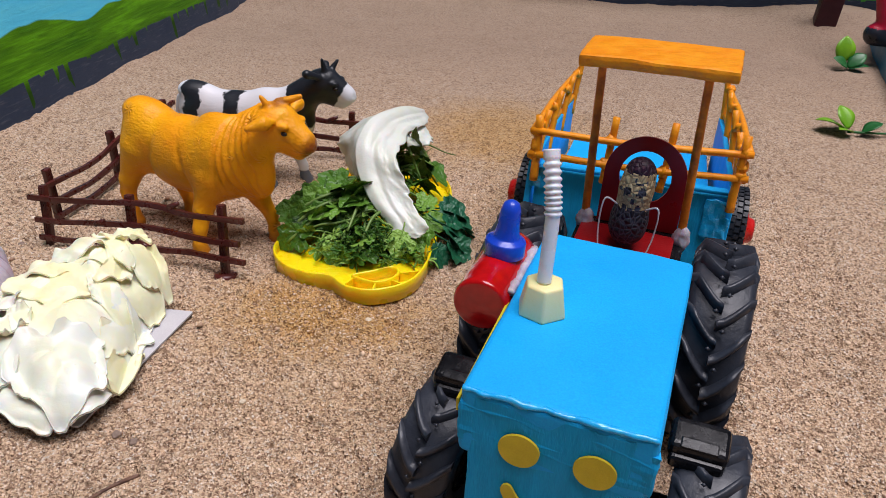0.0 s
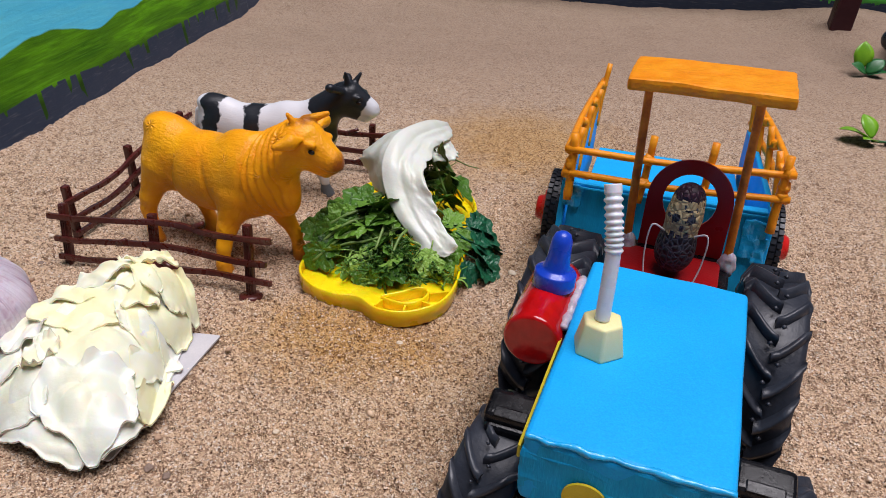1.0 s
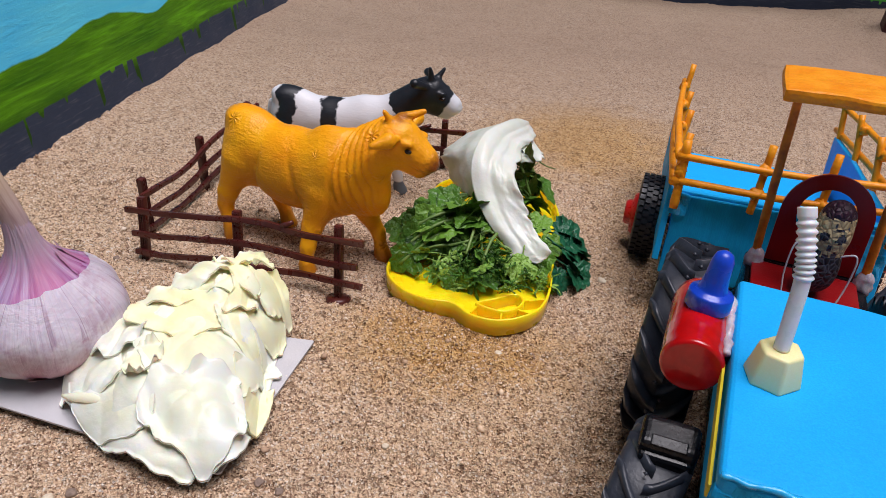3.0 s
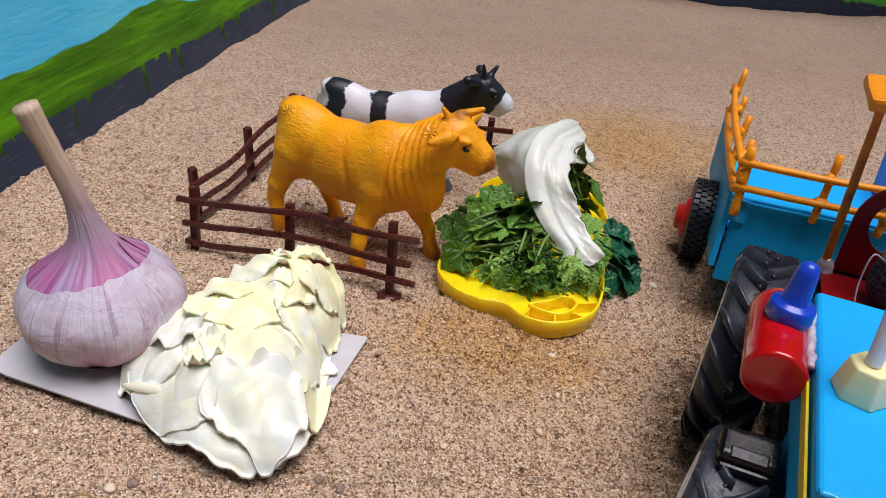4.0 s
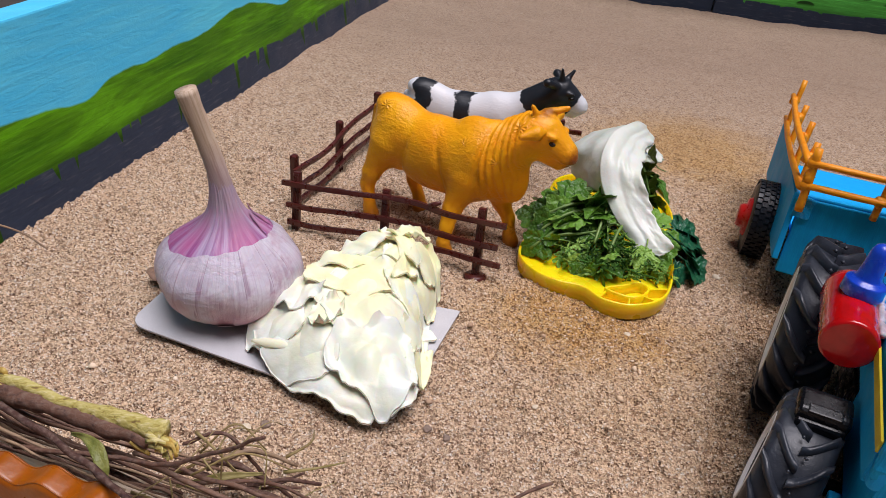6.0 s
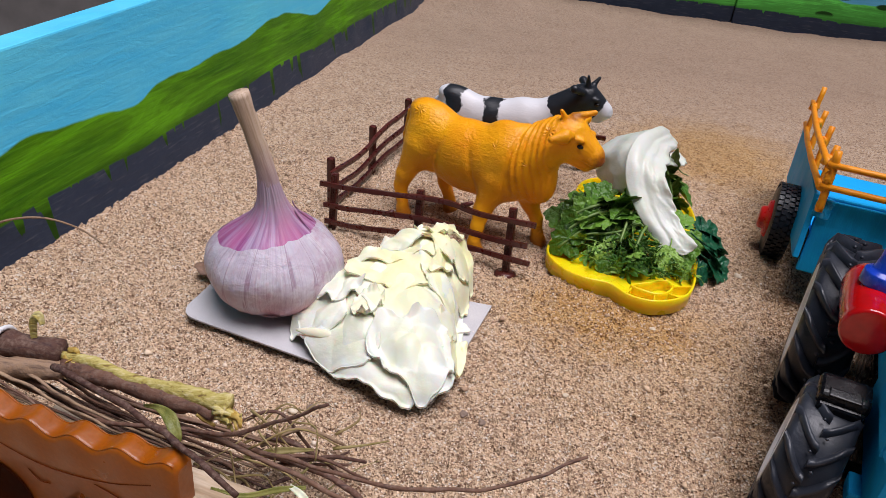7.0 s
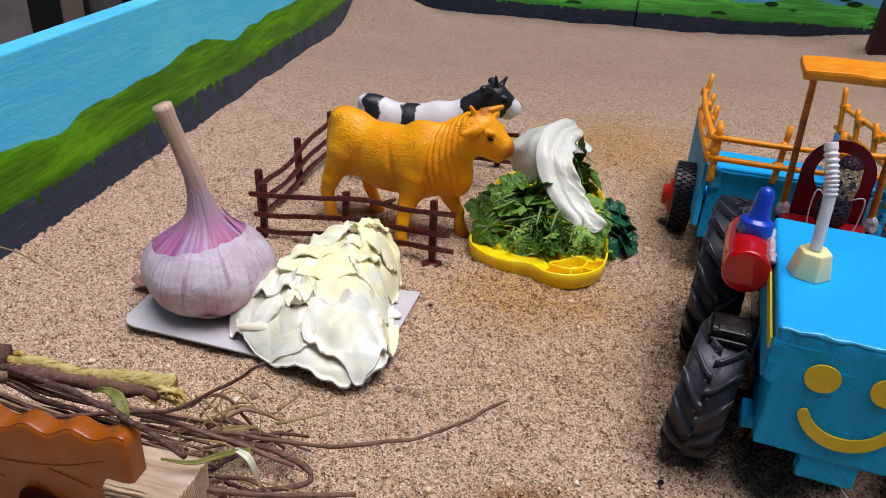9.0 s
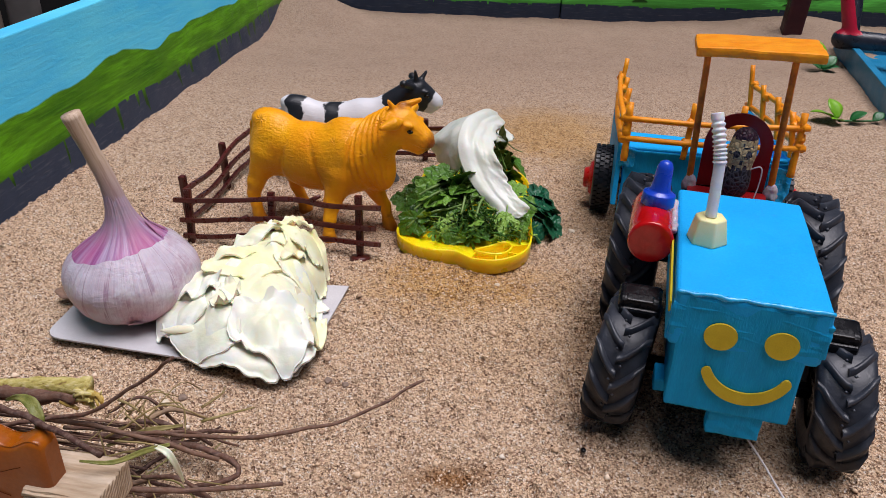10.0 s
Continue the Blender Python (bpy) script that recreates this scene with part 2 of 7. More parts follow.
def wall_material(name, sky_c, sky_d, green_c, green_d, low, high, drips=True, blobs=False):
    """A board painted with a sky, a strip of grass and a dark foot; x runs along it, z up."""
    m = Mat(name, 0.5, spec=0.2)
    x, z = m.axis("X"), m.axis("Z")
    brush = m.noise(1.0, 4, 0.6, vec=m.stretch((16, 16, 120), (0, radians(6), 0)))
    blue = m.mix(m.span(brush, 0.35, 0.7), sky_c, sky_d)
    blue = m.mix(m.span(m.noise(9.0, 3), 0.45, 0.7, 0.0, 0.45), blue, tuple(min(1, c * 1.2 + 0.02) for c in sky_d))
    strokes = m.noise(1.0, 4, 0.7, vec=m.stretch((10, 10, 75), (0, radians(16), 0)), warp=0.6)
    green = m.ramp(strokes, (0.30, green_d), (0.5, green_c), (0.68, tuple(min(1, c * 1.9) for c in green_c)))
    bristle = m.noise(1.0, 3, 0.7, vec=m.stretch((22, 22, 620), (0, radians(11), 0)), warp=0.35)
    green = m.mix(m.span(bristle, 0.52, 0.68, 0.0, 0.4), green, tuple(min(1, c * 1.8 + 0.01) for c in green_c))
    green = m.mix(m.span(bristle, 0.46, 0.32, 0.0, 0.4), green, tuple(c * 0.6 for c in green_d))
    blue = m.mix(m.span(bristle, 0.60, 0.78, 0.0, 0.25), blue, tuple(min(1, c * 1.15 + 0.05) for c in sky_d))
    foot = m.mix(m.noise(55.0, 4), (0.024, 0.038, 0.070), (0.044, 0.060, 0.100))
    foot = m.mix(m.span(m.noise(1.0, 3, vec=m.stretch((60, 60, 500))), 0.55, 0.75, 0.0, 0.5), foot, (0.14, 0.15, 0.18))
    wave = m.math("MULTIPLY", m.math("SUBTRACT", m.noise(1.0, 1.5, 0.5, vec=m.stretch((11, 0.1, 0.1))), 0.5), 0.040)
    wave2 = m.math("MULTIPLY", m.math("SUBTRACT", m.noise(1.0, 4, 0.6, vec=m.stretch((60, 0.1, 0.1))), 0.5), 0.0018)
    top = m.math("ADD", m.math("ADD", z, wave), wave2)
    tone = m.mix(m.span(top, high - 0.0006, high + 0.0006), green, blue)
    run = m.noise(1.0, 1, 0.3, vec=m.stretch((105, 0.1, 5)))
    reach = m.span(m.noise(1.0, 2, 0.6, vec=m.stretch((38, 0.1, 0.1))), 0.42, 0.62, 0.0, 0.024 if drips else 0.004)
    run = m.math("MULTIPLY", m.span(run, 0.555, 0.585), reach)
    bottom = m.math("ADD", m.math("ADD", m.math("SUBTRACT", z, wave2), m.math("MULTIPLY", wave, 0.3)), run)
    tone = m.mix(m.span(bottom, low - 0.0005, low + 0.0005), foot, m.mix(m.span(m.math("SUBTRACT", z, m.math("MULTIPLY", wave, 0.3)), low - 0.006, low + 0.006), tuple(c * 0.42 for c in green_d), tone))
    if blobs:
        spot = m.cells(1.0, vec=m.stretch((20, 20, 55)), out="Distance")
        tone = m.mix(m.math("MULTIPLY", m.span(spot, 0.24, 0.28, 1.0, 0.0), m.span(z, low + 0.003, low + 0.006)), tone, (0.015, 0.07, 0.012))
    m.bump(m.noise(1.0, 3, 0.6, vec=m.stretch((40, 40, 200), (0, radians(-8), 0)), warp=1.0), 0.0012, 0.3).bump(bristle, 0.0004, 0.3).bump(m.noise(300.0, 3), 0.0003, 0.3)
    return m.done(tone, m.span(m.noise(40.0, 3), 0.3, 0.7, 0.3, 0.55))


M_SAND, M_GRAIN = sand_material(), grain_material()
M_WALL = wall_material("painted_board", (0.075, 0.62, 1.0), (0.13, 0.70, 1.0), (0.080, 0.250, 0.004), (0.035, 0.150, 0.003), 0.027, 0.058)
M_BACK = wall_material("painted_back_board", (0.10, 0.50, 0.85), (0.16, 0.60, 0.92), (0.10, 0.52, 0.08), (0.08, 0.42, 0.06), 0.022, 0.050, drips=False, blobs=True)
M_PLAIN = paint("plain_board", (0.06, 0.065, 0.09), (0.09, 0.095, 0.12), 0.05)
M_BLUE = paint("blue_poster_paint", (0.0, 0.37, 0.82), (0.0, 0.40, 0.88), 0.03, 0.55, 0.00012, 1800, spec=0.22)
M_BLUE_GLOSS = paint("thick_blue_paint", (0.0, 0.36, 0.80), (0.02, 0.45, 0.88), 0.004, 0.22, 0.0004, 700, spec=0.6)
M_BLUE_CARD = paint("blue_corrugated_card", (0.0, 0.33, 0.68), (0.0, 0.37, 0.75), 0.02, 0.6, 0.00022, 700, spec=0.18, streak=(5, 1, 0.6))
M_ORANGE_PAINT = paint("orange_paint", (0.86, 0.27, 0.006), (0.92, 0.34, 0.01), 0.008, 0.42, 0.0005, 900, spec=0.35)
M_RUSTY = paint("orange_stick_paint", (0.50, 0.12, 0.006), (0.80, 0.24, 0.008), 0.006, 0.45, 0.0003, 1000)
M_RED = paint("red_gloss", (0.46, 0.003, 0.003), (0.54, 0.005, 0.005), 0.01, 0.16, 0.0004, 350, coat=0.4)
M_RED_CARD = paint("red_card", (0.30, 0.004, 0.006), (0.36, 0.006, 0.008), 0.02, 0.35, 0.0001)
M_CAP = paint("blue_plastic", (0.008, 0.055, 0.52), (0.012, 0.07, 0.6), 0.02, 0.28, 0.00005, coat=0.2)
M_YELLOW = paint("yellow_card", (0.62, 0.47, 0.012), (0.70, 0.54, 0.02), 0.01, 0.5, 0.0001)
M_TRAY = paint("yellow_plastic", (0.93, 0.66, 0.003), (0.98, 0.74, 0.006), 0.03, 0.3, 0.00004, coat=0.15, sub=0.40)
M_CREAM = paint("cream_plastic", (0.86, 0.79, 0.38), (0.90, 0.84, 0.46), 0.02, 0.4, 0.00006, sub=0.15)
M_STRAW = paint("white_straw_plastic", (0.76, 0.79, 0.85), (0.82, 0.84, 0.9), 0.02, 0.3, 0.00003, sub=0.25)
M_GLUE = paint("clear_glue", (0.42, 0.36, 0.42), (0.60, 0.56, 0.62), 0.004, 0.15, 0.0001, sub=0.3)
M_TYRE = paint("tyre_rubber", (0.017, 0.020, 0.029), (0.032, 0.037, 0.050), 0.012, 0.40, 0.00016, 1500, spec=0.5)
M_TYRE_DARK = paint("black_tyre_rubber", (0.009, 0.011, 0.016), (0.016, 0.018, 0.025), 0.01, 0.42, 0.00012, 1500, spec=0.4)
M_BLACK = paint("black_plastic", (0.003, 0.003, 0.004), (0.006, 0.006, 0.008), 0.01, 0.25, 0.00004, spec=0.35)
M_RIM = paint("white_rim", (0.82, 0.82, 0.84), (0.88, 0.88, 0.89), 0.01, 0.4, 0.00005)
M_RED_HUB = paint("red_hub", (0.52, 0.01, 0.008), (0.6, 0.014, 0.01), 0.006, 0.3, 0.00006)
M_FENCE = paint("brown_plastic", (0.062, 0.010, 0.009), (0.092, 0.017, 0.013), 0.01, 0.30, 0.0001, 1200)
M_CARD = paint("grey_card", (0.47, 0.46, 0.48), (0.55, 0.54, 0.56), 0.03, 0.7, 0.00006, 3000)
M_WIRE = paint("pale_wire", (0.55, 0.53, 0.55), (0.66, 0.64, 0.66), 0.01, 0.4, 0.0)


def cow_hide():
    m = Mat("orange_toy_hide", 0.40, spec=0.35)
    blot = m.noise(45.0, 4, 0.6)
    tone = m.mix(m.span(blot, 0.32, 0.66), (0.90, 0.310, 0.003), (0.97, 0.44, 0.006))
    z = m.axis("Z")
    tone = m.mix(m.span(m.math("ADD", z, m.math("MULTIPLY", blot, 0.01)), 0.006, 0.017, 0.75, 0.0), tone, (0.22, 0.05, 0.01))
    for (cx, cy, cz), r0, r1, s in (((0.0715, 0.0130, 0.0600), 0.0055, 0.0115, 0.9), ((0.049, 0.011, 0.084), 0.002, 0.0065, 0.75), ((-0.050, 0.0, 0.068), 0.003, 0.011, 0.5)):
        off = m.node("ShaderNodeVectorMath", Vector=m.place)
        off.operation = "DISTANCE"
        off.inputs[1].default_value = (cx, cy, cz)
        d = m.math("ADD", off.outputs["Value"], m.math("MULTIPLY", m.math("SUBTRACT", m.noise(420.0, 3), 0.5), 0.007))
        tone = m.mix(m.span(d, r0, r1, s, 0.0), tone, (0.24, 0.05, 0.012))
    hair = m.noise(1.0, 3, 0.6, vec=m.stretch((260, 900, 900), (0, radians(20), 0)), warp=0.4)
    # swirls of hair moulded over the flanks
    swirl = m.node("ShaderNodeVectorMath", Vector=m.place)
    swirl.operation = "SUBTRACT"
    m.set(swirl.inputs[1], m.cells(52.0, out="Position"))
    off = m.node("ShaderNodeVectorMath", Vector=swirl.outputs[0])
    off.operation = "LENGTH"
    far = off.outputs["Value"]
    spoke = m.math("SINE", m.math("ADD", m.math("MULTIPLY", m.math("ARCTAN2", m.axis("Z", swirl.outputs[0]), m.axis("X", swirl.outputs[0])), 9.0), m.math("MULTIPLY", far, 700.0)))
    whorl = m.math("MULTIPLY", m.math("ADD", spoke, 1.0), m.span(far, 0.0022, 0.0042, 0.5, 0.0))
    m.bump(hair, 0.0006, 0.7).bump(m.noise(520.0, 3, 0.6), 0.0004, 0.6).bump(m.noise(170.0, 3, 0.6, warp=0.8), 0.0011, 0.6).bump(whorl, 0.0006, 0.8)
    return m.done(tone, m.span(hair, 0.3, 0.7, 0.28, 0.44))


def piebald_hide():
    """White plastic with black painted patches: head and neck, a saddle band and the rump."""
    m = Mat("piebald_toy_hide", 0.4, spec=0.4)
    wob = m.math("MULTIPLY", m.math("SUBTRACT", m.noise(110.0, 3), 0.5), 0.012)
    x, y, z = m.math("ADD", m.axis("X"), wob), m.axis("Y"), m.math("ADD", m.axis("Z"), wob)

    def inside(v, a, b, soft=0.0005):
        return m.math("MULTIPLY", m.span(v, a - soft, a + soft), m.span(v, b - soft, b + soft, 1.0, 0.0))

    band = m.math("MULTIPLY", inside(x, -0.037, -0.025), m.span(z, 0.0395, 0.0405))
    band = m.math("MAXIMUM", band, m.math("MULTIPLY", inside(x, -0.010, -0.001), m.span(z, 0.0295, 0.0305)))
    # the dark head ends in a white muzzle
    snout = m.math("SUBTRACT", x, m.math("MULTIPLY", z, 0.5))
    head = m.math("MULTIPLY", m.math("MULTIPLY", m.span(m.math("ADD", x, m.math("MULTIPLY", z, 0.45)), 0.0560, 0.0568), m.span(snout, 0.0262, 0.0270, 1.0, 0.0)), m.span(z, 0.0395, 0.0410))
    band = m.math("MAXIMUM", band, head)
    white = m.mix(m.noise(60.0, 3), (0.66, 0.67, 0.71), (0.76, 0.76, 0.79))
    tone = m.mix(band, white, m.mix(m.noise(300.0, 3), (0.008, 0.010, 0.014), (0.022, 0.025, 0.032)))
    tone = m.mix(m.span(m.axis("Z"), 0.0068, 0.0078, 1.0, 0.0), tone, (0.11, 0.12, 0.135))
    m.bump(m.noise(1.0, 3, 0.6, vec=m.stretch((300, 800, 800)), warp=0.4), 0.0003, 0.5)
    return m.done(tone)


def garlic_skin():
    m = Mat("garlic_outer_skin", 0.42, spec=0.4, sub=0.12)
    ang = m.node("ShaderNodeMath")
    ang.operation = "ARCTAN2"
    m.set(ang.inputs[0], m.axis("Y"))
    m.set(ang.inputs[1], m.axis("X"))
    ring = m.node("ShaderNodeCombineXYZ", X=m.math("MULTIPLY", ang.outputs[0], 4.5), Y=m.math("MULTIPLY", m.axis("Z"), 14.0))
    vein = m.noise(1.0, 3, 0.6, vec=ring.outputs[0], warp=0.3)
    thin = m.noise(1.0, 4, 0.7, vec=m.stretch((6, 1, 1), vec=ring.outputs[0]))
    tone = m.ramp(m.noise(38.0, 4, 0.6), (0.3, (0.50, 0.42, 0.50)), (0.5, (0.60, 0.54, 0.62)), (0.7, (0.68, 0.64, 0.71)))
    warp = m.math("ADD", m.math("MULTIPLY", ang.outputs[0], 2.9), m.math("MULTIPLY", vein, 2.6))
    line = m.math("ABSOLUTE", m.math("SUBTRACT", m.math("FRACT", warp), 0.5))
    tone = m.mix(m.math("MULTIPLY", m.span(line, 0.018, 0.085, 0.55, 0.0), m.span(m.noise(1.0, 2, vec=m.stretch((1, 0.5, 1), vec=ring.outputs[0])), 0.38, 0.55)), tone, (0.22, 0.10, 0.17))
    tone = m.mix(m.span(thin, 0.50, 0.70, 0.0, 0.6), tone, (0.40, 0.29, 0.40))
    tone = m.mix(m.span(m.noise(34.0, 5, 0.7), 0.52, 0.66, 0.0, 0.75), tone, (0.40, 0.21, 0.31))
    tone = m.mix(m.span(m.noise(26.0, 5, 0.7), 0.53, 0.61, 0.0, 0.75), tone, (0.74, 0.71, 0.77))
    tone = m.mix(m.span(m.axis("Z"), 0.002, 0.013, 0.85, 0.0), tone, m.mix(thin, (0.50, 0.36, 0.28), (0.30, 0.17, 0.12)))
    tone = m.mix(m.math("MULTIPLY", m.span(m.axis("Z"), 0.012, 0.026, 0.75, 0.0), m.span(m.noise(45.0, 3), 0.46, 0.58)), tone, (0.50, 0.25, 0.30))
    m.bump(vein, 0.0009, 0.6).bump(thin, 0.0004, 0.7).bump(m.noise(60.0, 4, 0.6, warp=0.6), 0.0022, 0.7)
    return m.done(tone, m.span(vein, 0.3, 0.7, 0.32, 0.55))


def garlic_purple():
    m = Mat("garlic_purple_skin", 0.4, spec=0.4, sub=0.12)
    ang = m.node("ShaderNodeMath")
    ang.operation = "ARCTAN2"
    m.set(ang.inputs[0], m.axis("Y"))
    m.set(ang.inputs[1], m.axis("X"))
    ring = m.node("ShaderNodeCombineXYZ", X=m.math("MULTIPLY", ang.outputs[0], 7.0), Y=m.math("MULTIPLY", m.axis("Z"), 34.0))
    vein = m.noise(1.0, 4, 0.65, vec=ring.outputs[0], warp=0.2)
    tone = m.ramp(vein, (0.28, (0.56, 0.44, 0.60)), (0.44, (0.44, 0.26, 0.44)), (0.56, (0.34, 0.12, 0.30)), (0.70, (0.22, 0.05, 0.18)))
    wide = m.noise(1.0, 2, vec=m.stretch((0.22, 0.5, 1), vec=ring.outputs[0]))
    tone = m.mix(m.span(wide, 0.42, 0.60, 0.0, 0.8), tone, m.mix(vein, (0.60, 0.20, 0.42), (0.36, 0.03, 0.16)))
    tone = m.mix(m.span(wide, 0.42, 0.30, 0.0, 0.7), tone, m.mix(vein, (0.50, 0.45, 0.60), (0.36, 0.28, 0.42)))
    tone = m.mix(m.span(m.axis("Z"), 0.040, 0.056, 0.0, 0.75), tone, m.mix(vein, (0.42, 0.33, 0.40), (0.55, 0.47, 0.52)))
    m.bump(vein, 0.0006, 0.6)
    return m.done(tone)


def stalk_skin():
    m = Mat("garlic_stalk", 0.55, spec=0.3)
    fibre = m.noise(1.0, 4, 0.65, vec=m.stretch((700, 700, 18), vec=m.node("ShaderNodeCombineXYZ", X=m.math("ADD", m.axis("X"), m.math("MULTIPLY", m.axis("Z"), 0.27)), Y=m.math("ADD", m.axis("Y"), m.math("MULTIPLY", m.axis("Z"), 0.08)), Z=m.axis("Z")).outputs[0]))
    tone = m.ramp(fibre, (0.3, (0.42, 0.28, 0.18)), (0.5, (0.60, 0.45, 0.33)), (0.75, (0.72, 0.58, 0.46)))
    tone = m.mix(m.span(m.axis("Z"), 0.054, 0.084, 0.95, 0.0), tone, m.mix(fibre, (0.30, 0.17, 0.26), (0.54, 0.42, 0.52)))
    m.bump(fibre, 0.0004, 0.6)
    return m.done(tone)


def cabbage_leaf(name, a, b, edge, inner):
    m = Mat(name, 0.38, spec=0.4, sub=0.18)
    tone = m.mix(m.span(m.noise(70.0, 3), 0.35, 0.68), a, b)
    tone = m.mix(m.span(m.noise(190.0, 4, 0.7), 0.70, 0.76, 0.0, 0.35), tone, (0.40, 0.36, 0.10))
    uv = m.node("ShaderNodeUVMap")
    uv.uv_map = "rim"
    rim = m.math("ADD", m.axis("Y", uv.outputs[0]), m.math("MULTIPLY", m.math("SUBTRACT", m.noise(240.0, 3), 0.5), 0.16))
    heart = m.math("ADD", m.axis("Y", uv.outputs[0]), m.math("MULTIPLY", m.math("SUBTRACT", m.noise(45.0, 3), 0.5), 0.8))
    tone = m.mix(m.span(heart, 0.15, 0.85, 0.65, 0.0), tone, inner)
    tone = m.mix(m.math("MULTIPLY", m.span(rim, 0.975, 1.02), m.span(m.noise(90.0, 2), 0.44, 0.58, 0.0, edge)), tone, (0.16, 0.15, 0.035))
    m.bump(m.noise(1.0, 3, vec=m.stretch((90, 220, 220))), 0.0005, 0.4).bump(m.noise(520.0, 3), 0.0003, 0.35)
    return m.done(tone)


def chicory_leaf(name, a, b):
    m = Mat(name, 0.34, spec=0.4, sub=0.08)
    tone = m.mix(m.span(m.noise(75.0, 3), 0.35, 0.7), a, b)
    tone = m.mix(m.span(m.noise(50.0, 3), 0.62, 0.75, 0.0, 0.3), tone, (0.56, 0.62, 0.46))
    return m.bump(m.noise(150.0, 3), 0.0007, 0.5).bump(m.noise(500.0, 2), 0.0002, 0.5).done(tone)


def herb_leaf(name, *tones):
    m = Mat(name, 0.36, spec=0.4)
    tone = m.ramp(m.random(), *[(k / (len(tones) - 1), c) for k, c in enumerate(tones)])
    tone = m.mix(m.span(m.noise(3.0, 3), 0.45, 0.7, 0.0, 0.35), tone, tones[2])
    # veins that run out from the stem
    ang = m.node("ShaderNodeMath")
    ang.operation = "ARCTAN2"
    m.set(ang.inputs[0], m.axis("Y"))
    m.set(ang.inputs[1], m.axis("X"))
    vein = m.math("ABSOLUTE", m.math("SINE", m.math("MULTIPLY", ang.outputs[0], 5.0)))
    tone = m.mix(m.span(vein, 0.0, 0.10, 0.18, 0.0), tone, tones[3])
    m.bump(vein, 0.012, 0.2).bump(m.noise(4.0, 2), 0.03, 0.3)
    return m.done(tone)


def herb_fine():
    m = Mat("fine_herb", 0.5, spec=0.3)
    return m.done(m.ramp(m.island(), (0.0, (0.02, 0.075, 0.012)), (0.4, (0.045, 0.15, 0.02)), (0.8, (0.09, 0.22, 0.03)), (1.0, (0.20, 0.30, 0.05))))


def twig_bark():
    m = Mat("twig_bark", 0.7, spec=0.25)
    r = m.random()
    fibre = m.noise(450.0, 4, 0.65)
    tone = m.ramp(r, (0.0, (0.065, 0.030, 0.024)), (0.4, (0.145, 0.072, 0.050)), (0.75, (0.22, 0.125, 0.080)), (1.0, (0.42, 0.29, 0.18)))
    tone = m.mix(m.span(fibre, 0.45, 0.72, 0.0, 0.65), tone, (0.27, 0.19, 0.15))
    tone = m.mix(m.span(m.noise(1.0, 3, 0.6, vec=m.stretch((60, 700, 700))), 0.5, 0.68, 0.0, 0.6), tone, (0.035, 0.018, 0.022))
    m.bump(fibre, 0.0006, 0.7)
    return m.done(tone)


def straw_blade():
    m = Mat("dry_grass", 0.6, spec=0.25)
    fibre = m.noise(300.0, 3)
    return m.done(m.mix(m.span(fibre, 0.35, 0.7, 0, 0.6), m.ramp(m.random(), (0.0, (0.17, 0.11, 0.04)), (0.55, (0.28, 0.20, 0.08)), (1.0, (0.15, 0.16, 0.03))), (0.42, 0.34, 0.16)))


def split_stem():
    m = Mat("split_green_stem", 0.5, spec=0.3)
    fibre = m.noise(1.0, 4, 0.6, vec=m.stretch((40, 900, 900), (0, radians(8), radians(20))))
    return m.bump(fibre, 0.0007, 0.7).done(m.ramp(fibre, (0.30, (0.22, 0.14, 0.05)), (0.42, (0.46, 0.37, 0.10)), (0.54, (0.58, 0.49, 0.17)), (0.72, (0.74, 0.64, 0.38))))


def toy_orange_brown():
    return paint("brown_orange_plastic", (0.29, 0.070, 0.001), (0.36, 0.092, 0.002), 0.03, 0.32, 0.0001, 900, sub=0.05)


def pale_wood():
    m = Mat("pale_wood", 0.6, spec=0.3)
    ring = m.noise(1.0, 4, 0.6, vec=m.stretch((25, 260, 260)))
    # ridges left by the saw
    saw = m.math("SINE", m.math("MULTIPLY", m.math("ADD", m.axis("Y"), m.math("ADD", m.axis("Z"), m.math("MULTIPLY", m.noise(60.0, 3), 0.002))), 2900.0))
    tone = m.ramp(ring, (0.3, (0.42, 0.29, 0.18)), (0.5, (0.58, 0.45, 0.32)), (0.7, (0.70, 0.58, 0.45)))
    tone = m.mix(m.span(saw, 0.1, 0.9, 0.0, 0.2), tone, (0.36, 0.24, 0.15))
    return m.bump(ring, 0.0006, 0.6).bump(saw, 0.0004, 0.5).bump(m.noise(500.0, 3), 0.0004, 0.5).done(tone)


def peanut_skin(name, a, b, seam):
    m = Mat(name, 0.55, spec=0.35)
    net_ = m.cells(420.0, out="Distance", feature="DISTANCE_TO_EDGE")
    tone = m.mix(m.noise(200.0, 3), a, b)
    tone = m.mix(m.span(net_, 0.02, 0.16, 0.6, 0.0), tone, seam)
    m.bump(net_, 0.0014, 0.9)
    return m.done(tone)


M_PIEBALD = piebald_hide()
M_HIDE, M_BULB, M_PURPLE, M_STALK = cow_hide(), garlic_skin(), garlic_purple(), stalk_skin()
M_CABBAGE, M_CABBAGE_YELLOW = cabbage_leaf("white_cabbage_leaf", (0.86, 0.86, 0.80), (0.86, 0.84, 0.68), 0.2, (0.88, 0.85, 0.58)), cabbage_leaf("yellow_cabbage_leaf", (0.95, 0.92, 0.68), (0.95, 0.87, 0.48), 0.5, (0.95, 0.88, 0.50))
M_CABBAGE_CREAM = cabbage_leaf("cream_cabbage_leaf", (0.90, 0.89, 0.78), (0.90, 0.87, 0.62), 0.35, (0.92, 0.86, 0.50))
